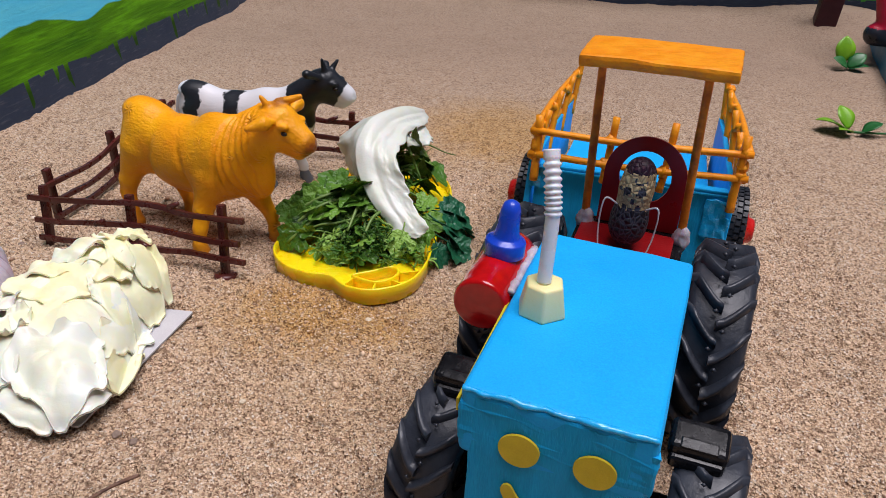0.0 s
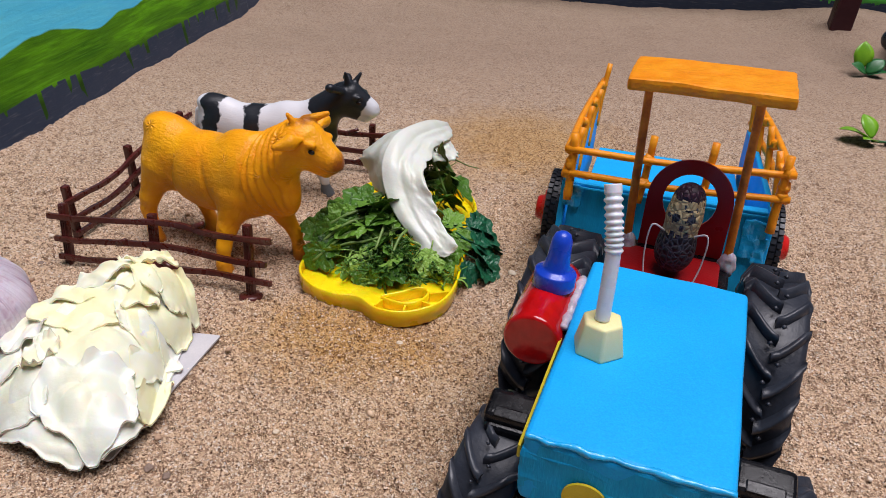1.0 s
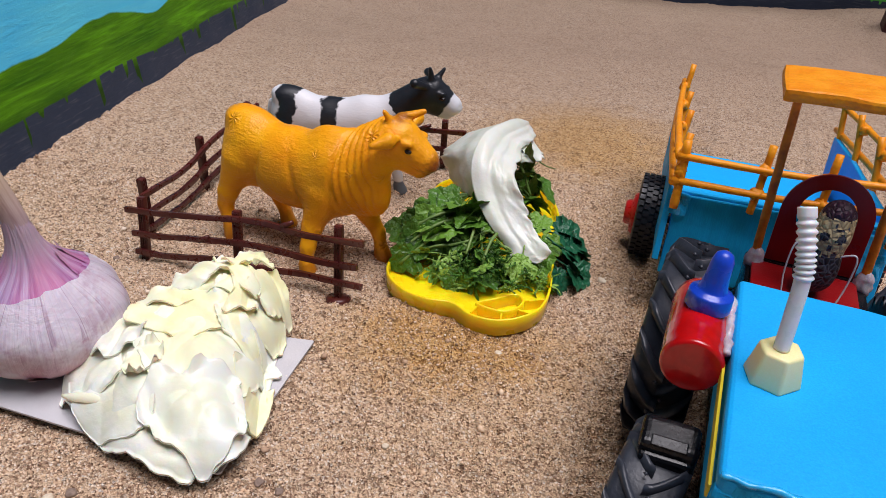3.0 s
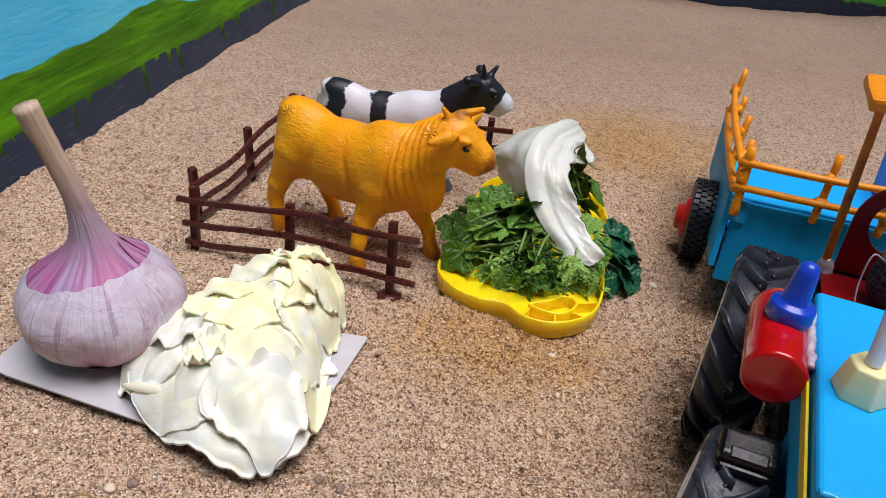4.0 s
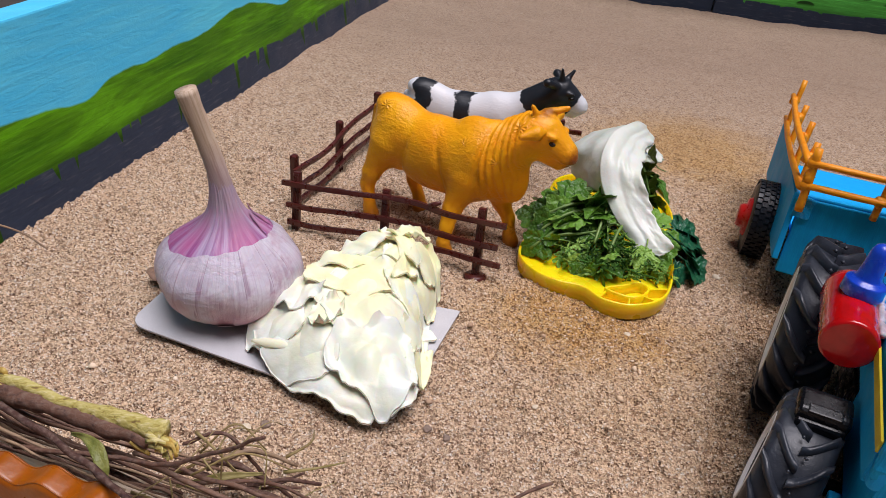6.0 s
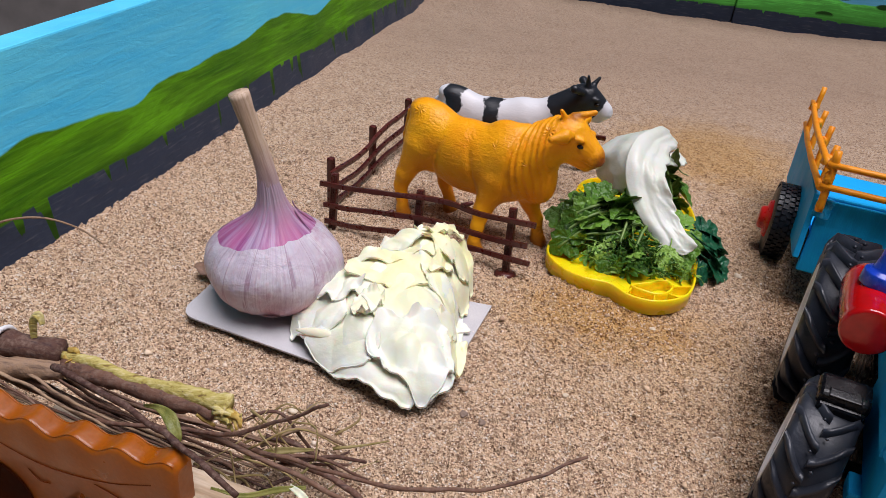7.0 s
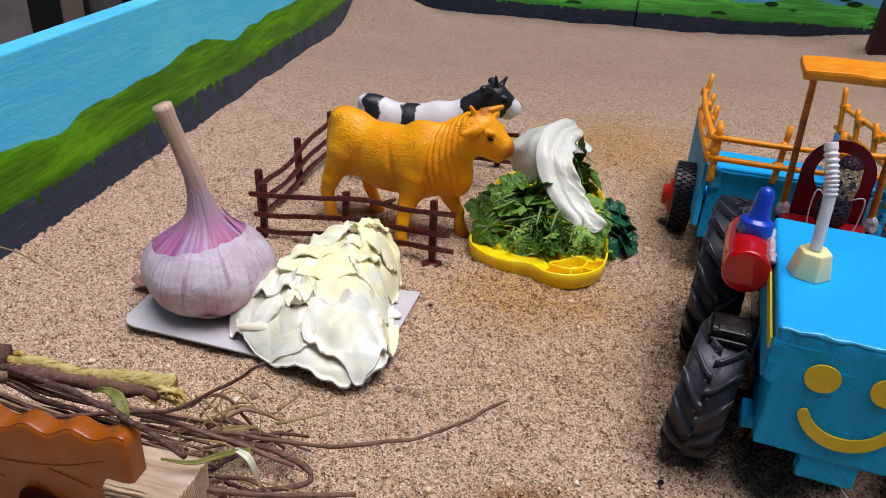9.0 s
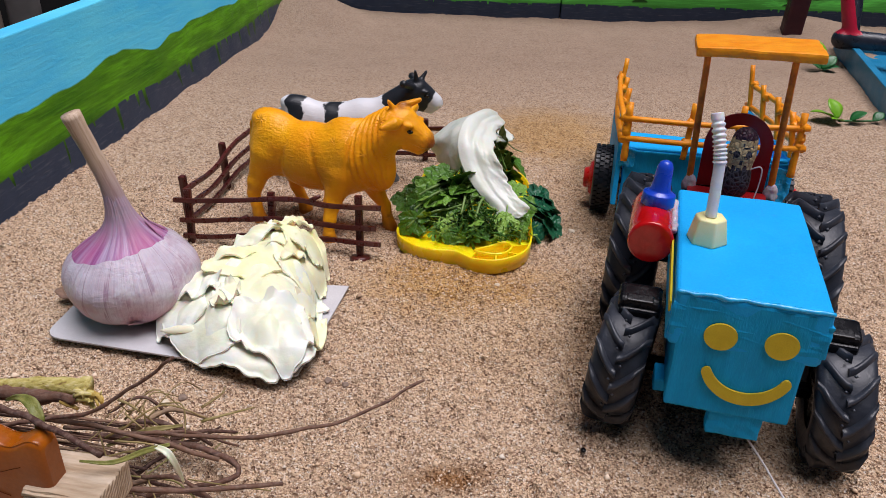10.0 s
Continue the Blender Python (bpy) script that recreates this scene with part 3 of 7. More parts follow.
M_CHICORY, M_LOBE, M_FINE = chicory_leaf("white_lettuce_leaf", (0.73, 0.75, 0.70), (0.68, 0.71, 0.60)), chicory_leaf("grey_green_lettuce_leaf", (0.68, 0.71, 0.66), (0.55, 0.60, 0.50)), herb_fine()
M_HERB = herb_leaf("parsley_leaf", (0.014, 0.052, 0.006), (0.060, 0.165, 0.016), (0.140, 0.300, 0.036), (0.28, 0.46, 0.09))
M_HERB_TEAL = herb_leaf("dark_parsley_leaf", (0.006, 0.072, 0.036), (0.008, 0.09, 0.042), (0.014, 0.125, 0.054), (0.03, 0.17, 0.07))
M_HERB_OLIVE = herb_leaf("olive_parsley_leaf", (0.06, 0.09, 0.012), (0.10, 0.14, 0.02), (0.16, 0.20, 0.04), (0.24, 0.27, 0.08))
M_STEM = paint("green_stem", (0.10, 0.20, 0.035), (0.20, 0.30, 0.08), 0.008, 0.45, 0.0001)
M_TWIG, M_DRY, M_SPLIT, M_TOY, M_WOOD, M_PEANUT = twig_bark(), straw_blade(), split_stem(), toy_orange_brown(), pale_wood(), peanut_skin("peanut_shell", (0.42, 0.30, 0.15), (0.60, 0.47, 0.27), (0.2, 0.12, 0.06))
M_INK, M_INK_PURPLE = peanut_skin("black_ink", (0.006, 0.006, 0.012), (0.02, 0.019, 0.028), (0.10, 0.10, 0.13)), peanut_skin("purple_ink", (0.020, 0.005, 0.016), (0.05, 0.014, 0.034), (0.004, 0.002, 0.004))
M_EYE = paint("glossy_black", (0.008, 0.004, 0.003), (0.012, 0.006, 0.004), 0.003, 0.12, 0.0)
M_SCRAP = paint("brown_dry_skin", (0.14, 0.075, 0.05), (0.26, 0.15, 0.10), 0.004, 0.6, 0.0002)
M_FRAY = paint("torn_yellow_fibre", (0.42, 0.24, 0.03), (0.62, 0.46, 0.14), 0.003, 0.55, 0.0002)
M_RECESS_SHADE = paint("recess_shade", (0.030, 0.005, 0.001), (0.045, 0.008, 0.001), 0.01, 0.9, 0.0, spec=0.05)
M_GROOVE = paint("brown_groove", (0.10, 0.016, 0.001), (0.14, 0.024, 0.001), 0.01, 0.6, 0.0, spec=0.2)
M_LEAF_TOY = paint("glossy_green_plastic", (0.10, 0.30, 0.008), (0.20, 0.44, 0.015), 0.02, 0.35, 0.0002)
M_LEAF_DARK = paint("dark_green_plastic", (0.008, 0.10, 0.02), (0.015, 0.14, 0.03), 0.02, 0.35, 0.0002)
M_POND = paint("blue_trough_paint", (0.0, 0.17, 0.33), (0.004, 0.21, 0.40), 0.05, 0.45, 0.0002)
M_FIG_RED = paint("red_figure_plastic", (0.42, 0.006, 0.03), (0.5, 0.01, 0.04), 0.02, 0.35)
M_FIG_DARK = paint("dark_figure_plastic", (0.012, 0.014, 0.024), (0.025, 0.03, 0.045), 0.02, 0.3)
M_OLIVE = paint("olive_leaf", (0.12, 0.14, 0.02), (0.28, 0.27, 0.07), 0.006, 0.5, 0.0003)
M_POST = paint("dark_brown_post", (0.045, 0.006, 0.012), (0.065, 0.010, 0.016), 0.02, 0.5)

# ---- the sand and the painted boards ----
WALL_AT, WALL_TURN = Vector((-0.3215, 0.3845, 0.0)), 90 - 11.25


def ground(x, y):
    """Height of the sand."""
    x, y = np.asarray(x, float), np.asarray(y, float)
    h = 0.004 * (vnoise(x * 14, y * 14, 0, 3) - 0.5) + 0.0022 * (vnoise(x * 45, y * 45, 0, 4) - 0.5)
    # heaped up along the boards
    along = (x - WALL_AT.x) * math.cos(radians(WALL_TURN)) + (y - WALL_AT.y) * math.sin(radians(WALL_TURN))
    off = (x - WALL_AT.x) * math.sin(radians(WALL_TURN)) - (y - WALL_AT.y) * math.cos(radians(WALL_TURN))
    h = h + (0.002 + 0.006 * vnoise(along * 16, 1.5, 0, 5)) * np.exp(-np.clip(off, 0, None) / 0.030)
    h = h + 0.006 * vnoise(x * 12, 2.5, 0, 6) * np.exp(-np.clip(1.03 - y, 0, None) / 0.05)
    h = h + 0.030 * np.exp(-(((x + 0.17) / 0.05) ** 2 + ((y - 1.02) / 0.06) ** 2))
    h = h + 0.016 * np.exp(-(((x - 0.5) / 0.08) ** 2 + ((y - 0.98) / 0.07) ** 2))
    h = h - 0.0035 * np.exp(-(((x + 0.056) / 0.010) ** 2 + ((y - 0.1905) / 0.005) ** 2))
    # a shallow dip round the corner of the pen
    h = h - 0.0035 * np.exp(-(((x + 0.20) / 0.05) ** 2 + ((y - 0.43) / 0.05) ** 2))
    # wheel ruts behind and under the tractor
    c, s = math.cos(radians(20)), math.sin(radians(20))
    lx, ly = (x - 0.047) * c - (y - 0.1863) * s, (x - 0.047) * s + (y - 0.1863) * c
    for cx, w in ((-0.0530, 0.0115), (0.046, 0.012)):
        u = (lx - cx) / w
        cut = np.exp(-u ** 4) * np.clip((ly - 0.0) / 0.02, 0, 1) * np.clip((0.6 - ly) / 0.3, 0, 1)
        chevron = np.sin((ly + 0.5 * np.abs(lx - cx)) * 2 * math.pi / 0.009)
        h = h - cut * (0.0030 + 0.0024 * chevron) + 0.0022 * np.exp(-((np.abs(u) - 1.35) / 0.3) ** 2) * np.clip((ly - 0.02) / 0.03, 0, 1) * np.clip((0.6 - ly) / 0.3, 0, 1)
    return h


def grains(x, y):
    """Clumps and grains on top of that."""
    a = vnoise(x * 330, y * 330, 0, 7)
    b = vnoise(x * 620, y * 620, 0, 8)
    lump = np.clip(vnoise(x * 100, y * 100, 0, 9) - 0.45, 0, 1) + 0.6 * np.clip(vnoise(x * 210, y * 210, 0, 29) - 0.55, 0, 1)
    near = np.clip((0.72 - y) / 0.26, 0.3, 1)
    return (0.0011 * (a - 0.5) + 0.0016 * (b - 0.5)) * near + 0.0030 * lump * near - 0.0030 * np.clip(vnoise(x * 230, y * 230, 0, 19) - 0.62, 0, 1) * 3 * near


def spaced(low, fine_low, fine_high, high, step, growth):
    out = list(np.arange(fine_low, fine_high, step))
    d, p = step, fine_high
    while p < high:
        out.append(p)
        d = min(d * growth, 0.006)
        p += d
    out.append(high)
    d, p, pre = step, fine_low, []
    while p > low:
        d = min(d * growth, 0.006)
        p -= d
        pre.append(max(p, low))
    return np.array(pre[::-1] + out)


def sand():
    xs = spaced(-0.42, -0.33, 0.20, 0.80, 0.00115, 1.012)
    ys = spaced(-0.30, 0.155, 0.52, 1.10, 0.00115, 1.010)
    X, Y = np.meshgrid(xs, ys, indexing="xy")
    Z = ground(X, Y) + grains(X, Y)
    nx, ny = len(xs), len(ys)
    me = bpy.data.meshes.new("sand")
    V = np.stack([X, Y, Z], -1).reshape(-1, 3)
    i = (np.arange(ny - 1)[:, None] * nx + np.arange(nx - 1)[None, :]).reshape(-1)
    F = np.stack([i, i + 1, i + nx + 1, i + nx], 1)
    me.vertices.add(len(V))
    me.vertices.foreach_set("co", V.reshape(-1))
    me.loops.add(F.size)
    me.loops.foreach_set("vertex_index", F.reshape(-1).astype(np.int32))
    me.polygons.add(len(F))
    me.polygons.foreach_set("loop_start", np.arange(0, F.size, 4, dtype=np.int32))
    me.polygons.foreach_set("use_smooth", np.ones(len(F), bool))
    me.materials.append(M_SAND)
    me.update(calc_edges=True)
    return tagged(new("ground", me), "coarse damp beige sand filling the play box", "sand", kind="structure")


sand()


def board(name, length, height, thick, material, m, label):
    bm = box((length, thick, height + 0.06), (length / 2, thick / 2, height / 2 - 0.03), 0.0012)
    ob = new(name, mesh_of(name, bm, material))
    ob.matrix_basis = m
    return tagged(ob, label, "wall", kind="structure")


# local x runs along the board, local -y is the face towards the sand
LEFT = pose(WALL_AT.x, WALL_AT.y, 0, 0, 0, WALL_TURN) @ pose(-0.75, 0, 0, -8)
board("wall_west", 0.75 + 0.537, 0.1045, 0.024, M_WALL, LEFT, "board painted with blue sky and green grass over a slate foot")
board("wall_west_end", 0.24, 0.1045, 0.022, M_WALL, LEFT @ pose(0.75 + 0.5385, 0.003, 0), "short painted board continuing the sky and grass")
board("wall_north_1", 0.40, 0.16, 0.02, M_BACK, pose(-0.23, 1.072, 0, 0, 0, -5.2), "back board painted bright green over slate grey")
board("wall_north_2", 0.75, 0.16, 0.02, M_BACK, pose(0.1695, 1.033, 0, 0, 0, -3.6), "back board painted bright green with dark leaf marks")
board("wall_east", 1.5, 0.10, 0.02, M_PLAIN, pose(0.79, 1.05, 0, 0, 0, -90), "plain dark board closing the play box")
board("wall_south", 1.3, 0.10, 0.02, M_PLAIN, pose(0.80, -0.28, 0, 0, 0, 180), "plain dark board closing the play box")

M_FLOOR = paint("grey_floor", (0.16, 0.15, 0.15), (0.22, 0.21, 0.20), 0.3, 0.7, 0.001, 60)
M_FARGREY = paint("grey_render", (0.20, 0.18, 0.17), (0.25, 0.23, 0.22), 0.2, 0.8, 0.002, 40)
fl = new("floor", mesh_of("floor", box((60, 60, 0.02), (0, 0, -0.42)), M_FLOOR))
tagged(fl, "dull grey concrete floor round the play box", "floor", kind="structure")

# what stands beyond the boards, dim; the far panel is painted black for darkness
M_VOID = paint("painted_darkness", (0.004, 0.004, 0.004), (0.007, 0.007, 0.007), 0.2, 0.9, 0.0)
M_TAN = paint("tan_post", (0.20, 0.155, 0.12), (0.24, 0.19, 0.15), 0.1, 0.7, 0.0)


def beyond(name, data, m, label, category):
    ob = new(name, data)
    ob.matrix_basis = m
    return tagged(ob, label, category, kind="structure")


beyond("wall_far", mesh_of("wall_far", box((3.2, 0.05, 1.2), (0, 0, 0.16), 0.004), M_VOID), pose(-0.85, 1.62, 0, 0, 0, 18), "near-black panel painted as the darkness far behind the play box", "wall")
beyond("wall_far_grey", mesh_of("wall_far_grey", box((1.2, 0.04, 1.1), (-0.6, 0, 0.12), 0.004), M_FARGREY), pose(-0.705, 1.147, 0, 0, 0, 30), "dull grey panel behind the play box", "wall")
beyond("pillar", mesh_of("pillar", box((0.031, 0.03, 1.1), (0, 0, 0.12), 0.004), M_TAN), pose(-0.652, 1.176, 0, 0, 0, 27), "tan wooden post behind the play box", "post")
v, f = lathe([(0.0, -0.41), (0.0235, -0.41), (0.0235, 0.6), (0.0, 0.6)], 32)
beyond("column", mesh_from("column", v, f, M_FARGREY), pose(-0.609, 1.196, 0), "round grey column behind the play box", "column")


def loose_grains():
    """Coarse grains and crumbs lying on the sand, denser near the front."""
    rng = np.random.default_rng(5)
    n = 88000
    x = rng.uniform(-0.33, 0.24, n)
    y = 0.13 + 0.38 * rng.random(n) ** 1.25
    size = 0.00034 + 0.00050 * rng.random(n) ** 3
    big = rng.random(n) < 0.007
    size[big] *= 2.5
    z = ground(x, y) + grains(x, y) + size * 0.25
    # octahedra, squashed and turned at random
    base = np.array([(1, 0, 0), (-1, 0, 0), (0, 1, 0), (0, -1, 0), (0, 0, 1), (0, 0, -1)], float)
    tri = np.array([(0, 2, 4), (2, 1, 4), (1, 3, 4), (3, 0, 4), (2, 0, 5), (1, 2, 5), (3, 1, 5), (0, 3, 5)])
    jig = base[None] * rng.uniform(0.65, 1.35, (n, 6, 1)) * np.array([1.0, 1.0, 0.8])
    a = rng.uniform(0, 2 * math.pi, n)
    t = rng.uniform(-0.6, 0.6, n)
    ca, sa, ct, st = np.cos(a), np.sin(a), np.cos(t), np.sin(t)
    X, Y, Z = jig[..., 0], jig[..., 1], jig[..., 2]
    X, Z = X * ct[:, None] + Z * st[:, None], -X * st[:, None] + Z * ct[:, None]
    X, Y = X * ca[:, None] - Y * sa[:, None], X * sa[:, None] + Y * ca[:, None]
    V = np.stack([X, Y, Z], -1) * size[:, None, None] + np.stack([x, y, z], -1)[:, None]
    F = (tri[None] + 6 * np.arange(n)[:, None, None]).reshape(-1, 3)
    me = bpy.data.meshes.new("sand_grains")
    me.vertices.add(n * 6)
    me.vertices.foreach_set("co", V.reshape(-1))
    me.loops.add(F.size)
    me.loops.foreach_set("vertex_index", F.reshape(-1).astype(np.int32))
    me.polygons.add(len(F))
    me.polygons.foreach_set("loop_start", np.arange(0, F.size, 3, dtype=np.int32))
    me.materials.append(M_GRAIN)
    me.update(calc_edges=True)
    tagged(new("sand_grains", me), "coarse loose grains scattered over the sand", "sand", kind="stuff")


loose_grains()

# ---- the tractor ----
TRACTOR = pose(0.047, 0.1863, 0, 0, 0, -20)
tractor = thing("toy_tractor", TRACTOR, "home-made blue cardboard toy tractor with a yellow smiling face", "toy tractor")


def hood():
    bm = box((0.0530, 0.0942, 0.0235), (0, 0.0454, 0.0725), 0.0026, 4)
    part("hood", rough_up(bm, 0.0005, 0.006, 3), M_BLUE, tractor, "painted cardboard hood", smooth=True)
    # folded front flap, a little wider than the face below it
    bm = box((0.0540, 0.0030, 0.0140), (0.0002, -0.0002, 0.0722), 0.0009)
    part("front_flap", rough_up(bm, 0.0007, 0.003, 6), M_BLUE_CARD, tractor, "folded corrugated flap with torn edges")
    bm = box((0.0450, 0.066, 0.0492), (-0.0008, 0.0312, 0.0583), 0.0012)
    part("grille", rough_up(bm, 0.0004, 0.006, 4), M_BLUE_CARD, tractor, "corrugated blue cardboard front")
    bm = box((0.0195, 0.008, 0.013), (0.0036, 0.003, 0.0298), 0.0008)
    part("bumper", rough_up(bm, 0.0005, 0.004, 3), M_BLUE_CARD, tractor, "torn blue card tab")
    for side in (-1, 1):
        bm = box((0.0012, 0.088, 0.012), (side * 0.0266, 0.046, 0.0668), 0.0004)
        part("side_flap", rough_up(bm, 0.0003, 0.006, 3), M_BLUE_CARD, tractor)
    v, f = tube([(-0.0262 + 0.0524 * k / 16, -0.0012 + 0.0003 * math.sin(k * 2.1), 0.0838 + 0.0002 * math.cos(k * 1.7)) for k in range(17)], [0.00075, 0.0010, 0.0007, 0.0011, 0.0008], 8, 3, 0.5)
    part("paint_ridge", mesh_from("paint_ridge", v, f, M_BLUE_GLOSS), None, tractor, "bumpy ridge of paint along the fold")
    bm = box((0.0009, 0.048, 0.0046), (-0.0277, 0.024, 0.0770), 0.0003, turn=pose(0, 0, 0, 2, 0, 0))
    part("stripe", bm, M_YELLOW, tractor, "yellow card strip")
    # black box widened to stand in for the deep shade under the hood
    bm = box((0.046, 0.136, 0.026), (0.001, 0.086, 0.0315), 0.002)
    part("chassis", rough_up(bm, 0.0004, 0.01, 2), M_BLACK, tractor, "black chassis box, widened to darken the underside")
    bm = box((0.007, 0.012, 0.006), (-0.0235, 0.020, 0.0300), 0.001)
    part("axle_block", rough_up(bm, 0.0004, 0.004, 2), M_BLUE_CARD, tractor, "blue card axle block")


def face_piece(name, outline, label):
    bm = bmesh.new()
    ring = [bm.verts.new((x, 0, z)) for x, z in outline]
    f = bm.faces.new(ring)
    out = bmesh.ops.extrude_face_region(bm, geom=[f])
    bmesh.ops.translate(bm, vec=(0, -0.0008, 0), verts=[v for v in out["geom"] if isinstance(v, bmesh.types.BMVert)])
    bmesh.ops.recalc_face_normals(bm, faces=bm.faces[:])
    return part(name, bm, M_YELLOW, tractor, label, pose(0, -0.0021, 0))


def face():
    for cx, cz in ((-0.0087, 0.0684), (0.0121, 0.0686)):
        face_piece("eye", [(cx + 0.0058 * math.cos(a) * (1 + 0.02 * math.sin(3 * a)), cz + 0.0056 * math.sin(a)) for a in np.linspace(0, 2 * math.pi, 28, endpoint=False)], "round yellow card eye")
    arc = np.linspace(radians(203), radians(337), 20)
    mid = (0.0032, 0.0588)
    outer = [(mid[0] + 0.0170 * math.cos(a), mid[1] + 0.0184 * math.sin(a)) for a in arc]
    inner = [(mid[0] + 0.0134 * math.cos(a), mid[1] + 0.0130 * math.sin(a)) for a in arc[::-1]]

    def end(p, q, way):
        m, r = (Vector(p) + Vector(q)) / 2, (Vector(q) - Vector(p)) / 2
        return [tuple(m - r * math.cos(t) + way * r.length * math.sin(t)) for t in (0.6, 1.2, 1.8, 2.4)]

    outer = outer + end(outer[-1], inner[0], Vector((0.35, 0.94)))
    inner = inner + end(inner[-1], outer[0], Vector((-0.35, 0.94)))
    face_piece("smile", outer + inner, "curved yellow card smile")


def wheel(name, m, radius, width, lugs, label, rim_mat):
    w, r = width / 2, radius
    prof = [(r * 0.50, -w * 0.82), (r * 0.60, -w * 0.98), (r * 0.78, -w), (r * 0.87, -w * 0.93), (r * 0.905, -w * 0.75), (r * 0.91, 0), (r * 0.905, w * 0.75), (r * 0.87, w * 0.93), (r * 0.78, w), (r * 0.60, w * 0.98), (r * 0.50, w * 0.82)]
    v, f = lathe(prof, 48, "x")
    hub = part(name, mesh_from(name, v, f, M_TYRE), None, m[1], label, m[0])
    pieces = []
    for i in range(lugs):
        for side in (-1, 1):
            a0 = 2 * math.pi * (i + (0.5 if side > 0 else 0)) / lugs
            rows = []
            for k in range(6):
                u = k / 5
                a = a0 - (2 * math.pi / lugs) * 1.05 * u ** 1.4
                x = side * w * (-0.06 + 1.06 * u)
                base = r * (0.925 if u < 0.75 else 0.925 - 0.13 * ((u - 0.75) / 0.25) ** 2)
                thick = (2 * math.pi / lugs) * (0.15 + 0.045 * u)
                rows.append([(x, (base + dh) * math.cos(a + da), (base + dh) * math.sin(a + da)) for dh, da in ((-0.02 * r, -thick * 1.10), (r * 0.078, -thick * 0.45), (r * 0.082, thick * 0.40), (-0.02 * r, thick * 1.0))])
            verts = [p for row in rows for p in row]
            faces = [(k * 4 + j, k * 4 + j + 1, (k + 1) * 4 + j + 1, (k + 1) * 4 + j) for k in range(5) for j in range(3)]
            faces += [(0, 1, 2, 3), (20, 23, 22, 21)]
            pieces.append((verts, faces))
    v, f = joined(pieces)
    part("tread", mesh_from("tread", v, f, M_TYRE), None, hub, "chevron rubber lugs")
    out = -1 if m[0].translation.x < 0 else 1
    prof = [(0.0, w * 0.30), (r * 0.2, w * 0.34), (r * 0.24, w * 0.62), (r * 0.36, w * 0.62), (r * 0.50, w * 0.70), (r * 0.55, w * 0.95), (r * 0.59, w * 1.01), (r * 0.625, w * 0.98), (r * 0.60, w * 0.9), (r * 0.5, w * 0.7), (r * 0.5, 0.0)]
    v, f = lathe(prof, 40, "x")
    part("rim", mesh_from("rim", [(out * x, y, z) for x, y, z in v], f, rim_mat), None, hub, "white plastic rim")
    v, f = lathe([(0.0, w * 0.72), (r * 0.51, w * 0.74), (r * 0.53, w * 0.6), (r * 0.5, 0.0)], 32, "x")
    part("inner_disc", mesh_from("inner_disc", [(-out * x, y, z) for x, y, z in v], f, M_BLACK), None, hub)
    # small moulded knobs along the crown of the tread
    pieces = []
    for i in range(lugs * 2):
        a = 2 * math.pi * (i + 0.3) / (lugs * 2)
        c = Vector((w * (0.16 if i % 2 else -0.14), r * 0.985 * math.cos(a), r * 0.985 * math.sin(a)))
        k = r * 0.030
        pieces.append(([c + k * Vector(q) for q in ((1, 0, 0), (-1, 0, 0), (0, 1, 0), (0, -1, 0), (0, 0, 1), (0, 0, -1))], [(0, 2, 4), (2, 1, 4), (1, 3, 4), (3, 0, 4), (2, 0, 5), (1, 2, 5), (3, 1, 5), (0, 3, 5)]))
    v, f = joined(pieces)
    part("tread_crown", mesh_from("tread_crown", v, f, M_TYRE), None, hub)["kind"] = "stuff"
    return hub


def tractor_wheels():
    for x, y, z, r, w, n, lean, lab in ((-0.0402, 0.034, 0.0265, 0.0290, 0.0215, 14, (4, -8), "front wheel with chunky black tyre"), (0.0455, 0.033, 0.0262, 0.0290, 0.0215, 14, (-4, -3), "front wheel with chunky black tyre"),
                                       (-0.0400, 0.113, 0.0380, 0.0400, 0.0235, 18, (0, -4), "large rear wheel with chunky black tyre"), (0.0388, 0.115, 0.0380, 0.0400, 0.0235, 18, (0, 0), "large rear wheel with chunky black tyre")):
        wheel("wheel", (pose(x, y, z, 0, lean[0], lean[1]) @ pose(0, 0, 0, 7), tractor), r, w, n, lab, M_RIM)
    for x, y, z in ((-0.0370, 0.0345, 0.0572), (0.0385, 0.0335, 0.0570)):
        bm = box((0.0175, 0.0120, 0.0065), (0, 0, 0), 0.0026, 4)
        box((0.0110, 0.0038, 0.0012), (0, -0.0036, 0.0030), 0.0005, 2, bm)
        box((0.0160, 0.0050, 0.0052), (0, -0.0052, -0.0026), 0.0018, 3, bm)
        for q in bm.verts:
            q.co.z -= 9.0 * q.co.y ** 2 if q.co.y < 0 else 0.0
        part("mudguard", bm, M_BLACK, tractor, "black plastic wheel clip", pose(x, y, z, 12, 0, 0))
    for y, z, x in ((0.034, 0.0265, 0.036), (0.113, 0.038, 0.034)):
        v, f = tube([(-x, y, z), (x, y, z)], [0.0035, 0.0035], 10, 1)
        part("axle", mesh_from("axle", v, f, M_BLACK), None, tractor)


